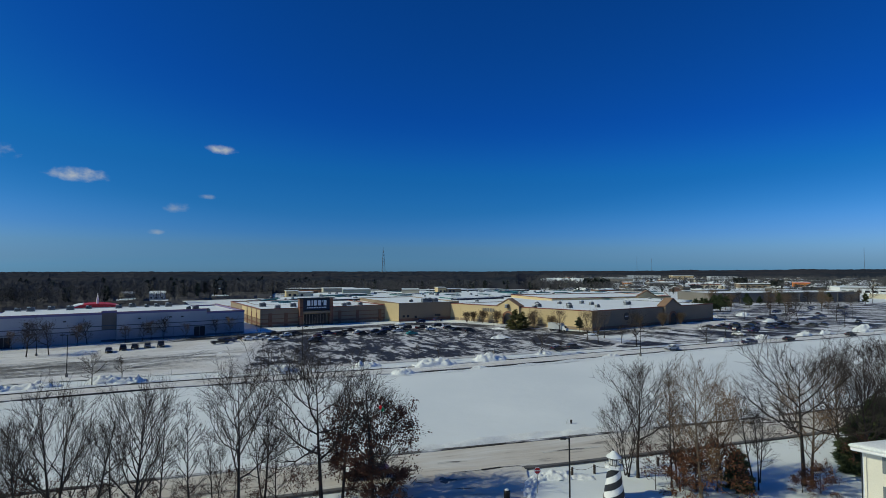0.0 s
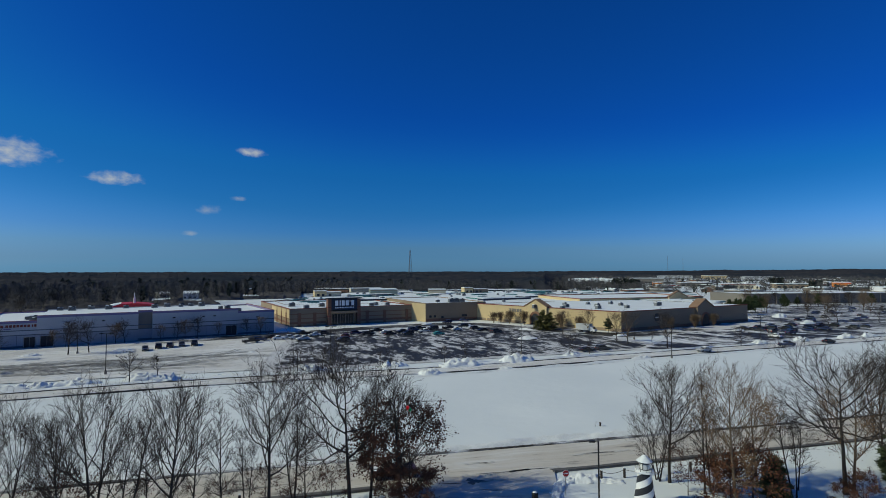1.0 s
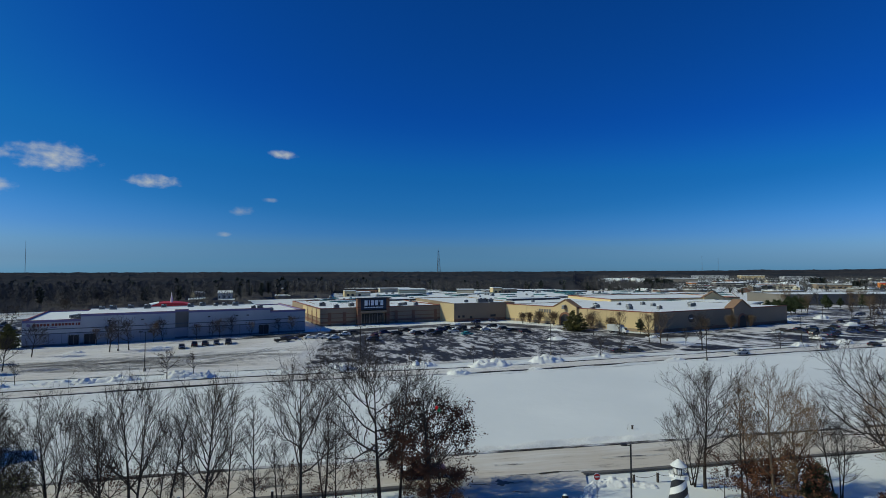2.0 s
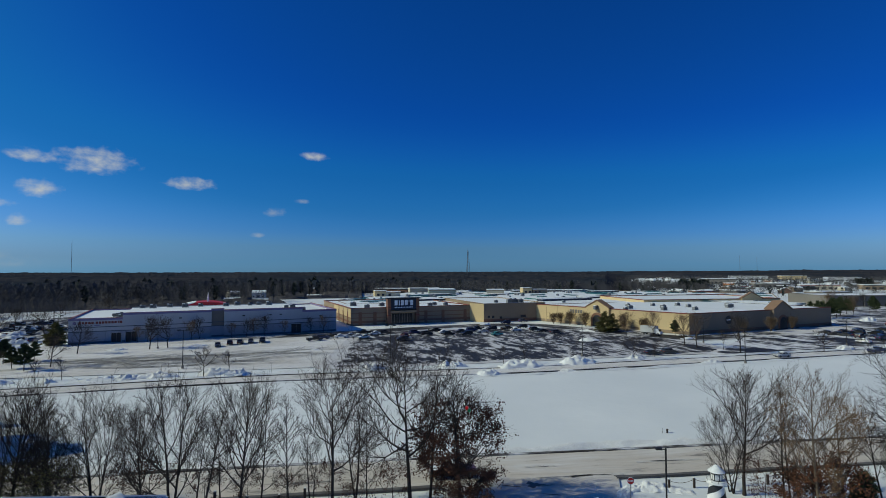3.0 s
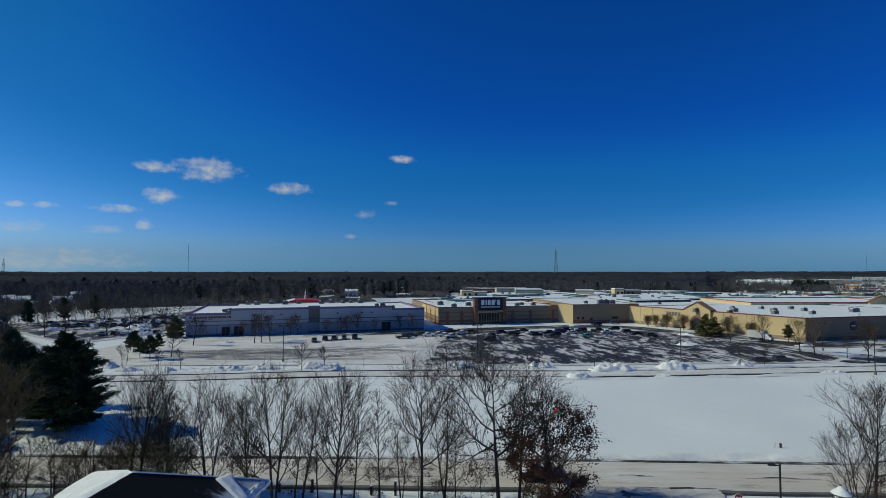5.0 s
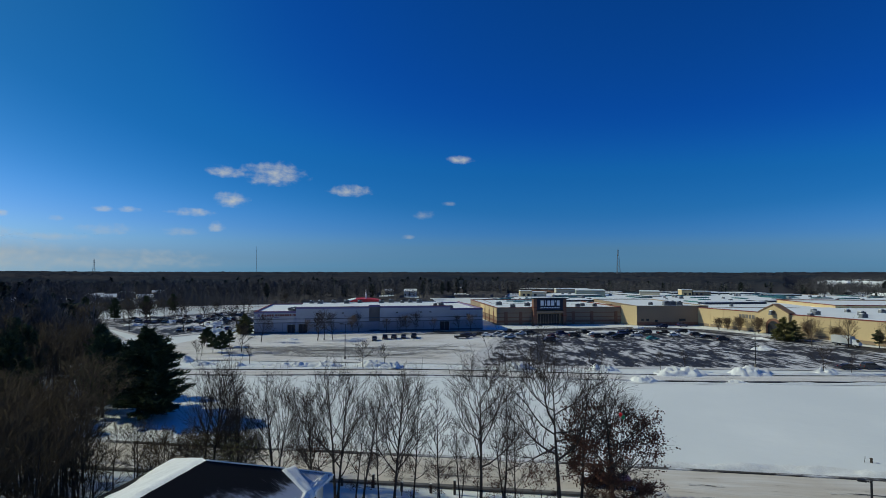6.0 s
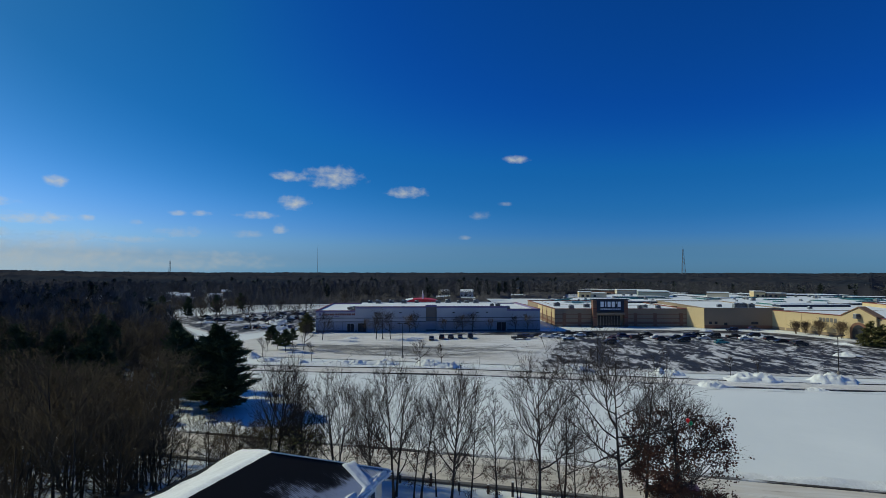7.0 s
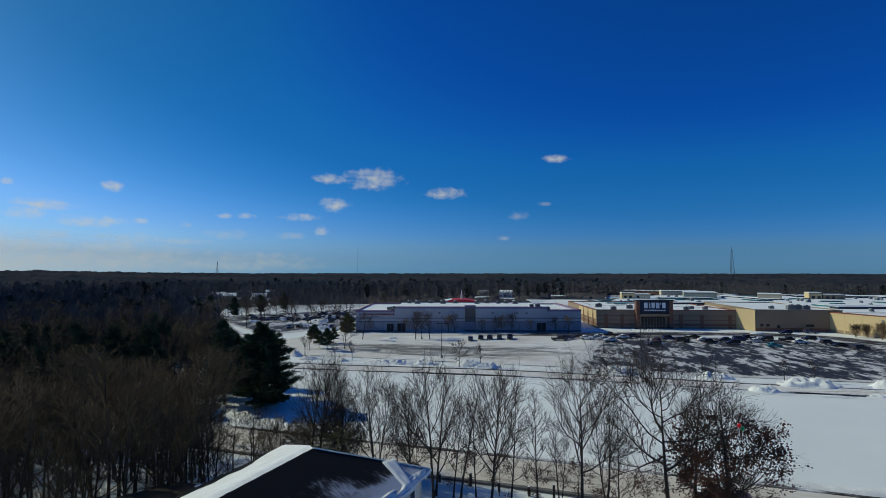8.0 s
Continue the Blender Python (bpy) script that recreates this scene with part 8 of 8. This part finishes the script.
def lattice_tower(x, y, h, base, label):
    ob = thing("lattice_tower", label, "tower", x, y, 0, 20)
    legs = [(math.cos(k * math.tau / 3) * base, math.sin(k * math.tau / 3) * base) for k in range(3)]
    for a, b in legs:
        part("leg", tubed((a, b, 0), (a * 0.18, b * 0.18, h), 0.5, 0.3, 5), M["metal"], ob)
    n = 9
    for i in range(n):
        f0, f1 = i / n, (i + 1) / n
        s0, s1 = 1 - 0.82 * f0, 1 - 0.82 * f1
        for k in range(3):
            p, q = legs[k], legs[(k + 1) % 3]
            part("brace", tubed((p[0] * s0, p[1] * s0, h * f0), (q[0] * s1, q[1] * s1, h * f1), 0.25, None, 4), M["metal"], ob)
    part("antenna", tubed((0, 0, h), (0, 0, h * 1.08), 0.25, None, 5), M["metal"], ob)
    return ob


def mast(x, y, h, label):
    ob = thing("radio_mast", label, "mast", x, y, 0, 0, group="distant masts")
    part("shaft", tubed((0, 0, 0), (0, 0, h), 0.7, 0.5, 6), M["metal"], ob)
    part("tip", tubed((0, 0, h), (0, 0, h * 1.05), 0.2, None, 5), M["metal"], ob)
    return ob


lattice_tower(*polar(-6.5, 1400), 80, 7, "tall grey lattice transmission tower on the horizon")
mast(*polar(-44.55, 2200), 125, "thin tall radio mast on the horizon")
lattice_tower(*polar(-58.6, 2300), 66, 7, "far lattice tower on the horizon")
mast(*polar(20.3, 3200), 105, "thin far radio mast on the horizon")
mast(*polar(21.7, 3600), 100, "thin far radio mast on the horizon")
mast(*polar(38.8, 3000), 125, "thin far radio mast on the horizon")


# ---- a few small fair-weather clouds and wide haze veils, far away ----
def cloud_stuff(name, strength, cover):
    """Thin vapour whose own glow stands for sunlight: opaque in ragged patches, fading to nothing at the edge of its
    own body.
    """
    m = bpy.data.materials.new(name)
    m.use_nodes = True
    n, l = m.node_tree.nodes, m.node_tree.links
    n.clear()
    co = n.new("ShaderNodeTexCoord")
    gen = co.outputs["Generated"]
    oi = n.new("ShaderNodeObjectInfo").outputs["Random"]
    sep = n.new("ShaderNodeSeparateXYZ"); l.new(gen, sep.inputs[0])
    dx = mathn(n, l, "MULTIPLY_ADD", sep.outputs[0], 2.0, -1.0)
    dz = mathn(n, l, "MULTIPLY_ADD", sep.outputs[2], 2.0, -0.85)
    r2 = mathn(n, l, "ADD", mathn(n, l, "MULTIPLY", dx, dx), mathn(n, l, "MULTIPLY", dz, dz))
    shift = n.new("ShaderNodeVectorMath"); shift.operation = "ADD"
    l.new(co.outputs["Object"], shift.inputs[0])
    comb = n.new("ShaderNodeCombineXYZ"); l.new(mathn(n, l, "MULTIPLY", oi, 900.0), comb.inputs[0]); l.new(mathn(n, l, "MULTIPLY", oi, 333.0), comb.inputs[2])
    l.new(comb.outputs[0], shift.inputs[1])
    nz = noise_node(n, l, mapped(n, l, shift.outputs[0], (0.011, 0.0, 0.017)), 1.0, 5, 0.52)
    v = mathn(n, l, "ADD", mathn(n, l, "SUBTRACT", 0.62, mathn(n, l, "MULTIPLY", r2, 0.72)), mathn(n, l, "MULTIPLY_ADD", nz, 1.5, -0.75))
    a = mathn(n, l, "MULTIPLY", smooth(n, l, v, 0.02, 1.25), cover)
    em = n.new("ShaderNodeEmission")
    em.inputs["Color"].default_value = (0.86, 0.84, 0.82, 1)
    em.inputs["Strength"].default_value = strength
    tr = n.new("ShaderNodeBsdfTransparent")
    mx = n.new("ShaderNodeMixShader")
    l.new(a, mx.inputs[0]); l.new(tr.outputs[0], mx.inputs[1]); l.new(em.outputs[0], mx.inputs[2])
    out = n.new("ShaderNodeOutputMaterial")
    l.new(mx.outputs[0], out.inputs[0])
    return m


CLOUD = cloud_stuff("bright_cloud", 0.80, 0.97)
HAZE = cloud_stuff("thin_cloud_and_haze", 0.72, 0.5)


def cloud(az, el, width, height, material, dist=4300.0):
    a = radians(az)
    x, y = dist * math.sin(a), dist * math.cos(a)
    z = 25 + dist * math.tan(radians(el))
    s = dist * math.pi / 180
    w, h = width * s, height * s
    bm = bmesh.new()
    n = 12
    grid = [[bm.verts.new((w * (i / n - 0.5), 30 * (1 - (2 * i / n - 1) ** 2) * (1 - (2 * j / n - 1) ** 2), h * (j / n - 0.5))) for i in range(n + 1)] for j in range(n + 1)]
    for j in range(n):
        for i in range(n):
            bm.faces.new((grid[j][i], grid[j][i + 1], grid[j + 1][i + 1], grid[j + 1][i]))
    ob = link_mesh("cloud", bm, material)
    ob.matrix_basis = pose(x, y, z, 0, 0, -az)
    return tagged(ob, "glowing patch of cloud and haze low in the sky", "cloud", "scattered small clouds", "structure")
for az, el, w, h in [(-42.9, 10.3, 7.9, 3.2), (-47.5, 10.2, 4.5, 1.8), (-47.1, 7.5, 4.0, 2.3), (-35.0, 8.7, 5.7, 1.6), (-23.1, 12.2, 3.5, 1.3), (-57.9, 5.8, 2.4, 0.8), (-55.9, 5.9, 2.5, 0.9), (-50.8, 5.9, 5.2, 1.1), (-48.4, 4.6, 2.2, 1.4), (-67.7, 8.1, 2.3, 1.6), (-69.1, 4.8, 6.9, 1.5), (-73.0, 6.0, 6.7, 1.3), (-74.2, 5.2, 4.3, 1.3), (-65.5, 4.9, 1.8, 0.9), (-75.3, 7.8, 1.3, 0.9)]:
    cloud(az, el, w, h, CLOUD)
# the last three are wide glowing veils added as pale horizon haze
for az, el, w, h in [(-27.0, 6.2, 2.9, 1.2), (-24.4, 7.4, 2.1, 0.7), (-28.7, 3.8, 1.7, 0.7), (-51.5, 3.9, 4.6, 1.0), (-57.9, 4.0, 5.8, 1.4), (-72.0, 3.4, 5.0, 1.3), (-66.7, 3.4, 7.8, 1.3), (-61.5, 3.1, 6.9, 0.9), (-61.5, 4.7, 1.4, 0.7), (-73.4, 2.4, 8.8, 1.5), (-68.0, 2.6, 8.1, 1.2), (-78.0, 2.2, 22.0, 5.0), (-66.0, 1.6, 20.0, 3.6), (-55.0, 1.2, 18.0, 2.6)]:
    cloud(az, el, w, h, HAZE)
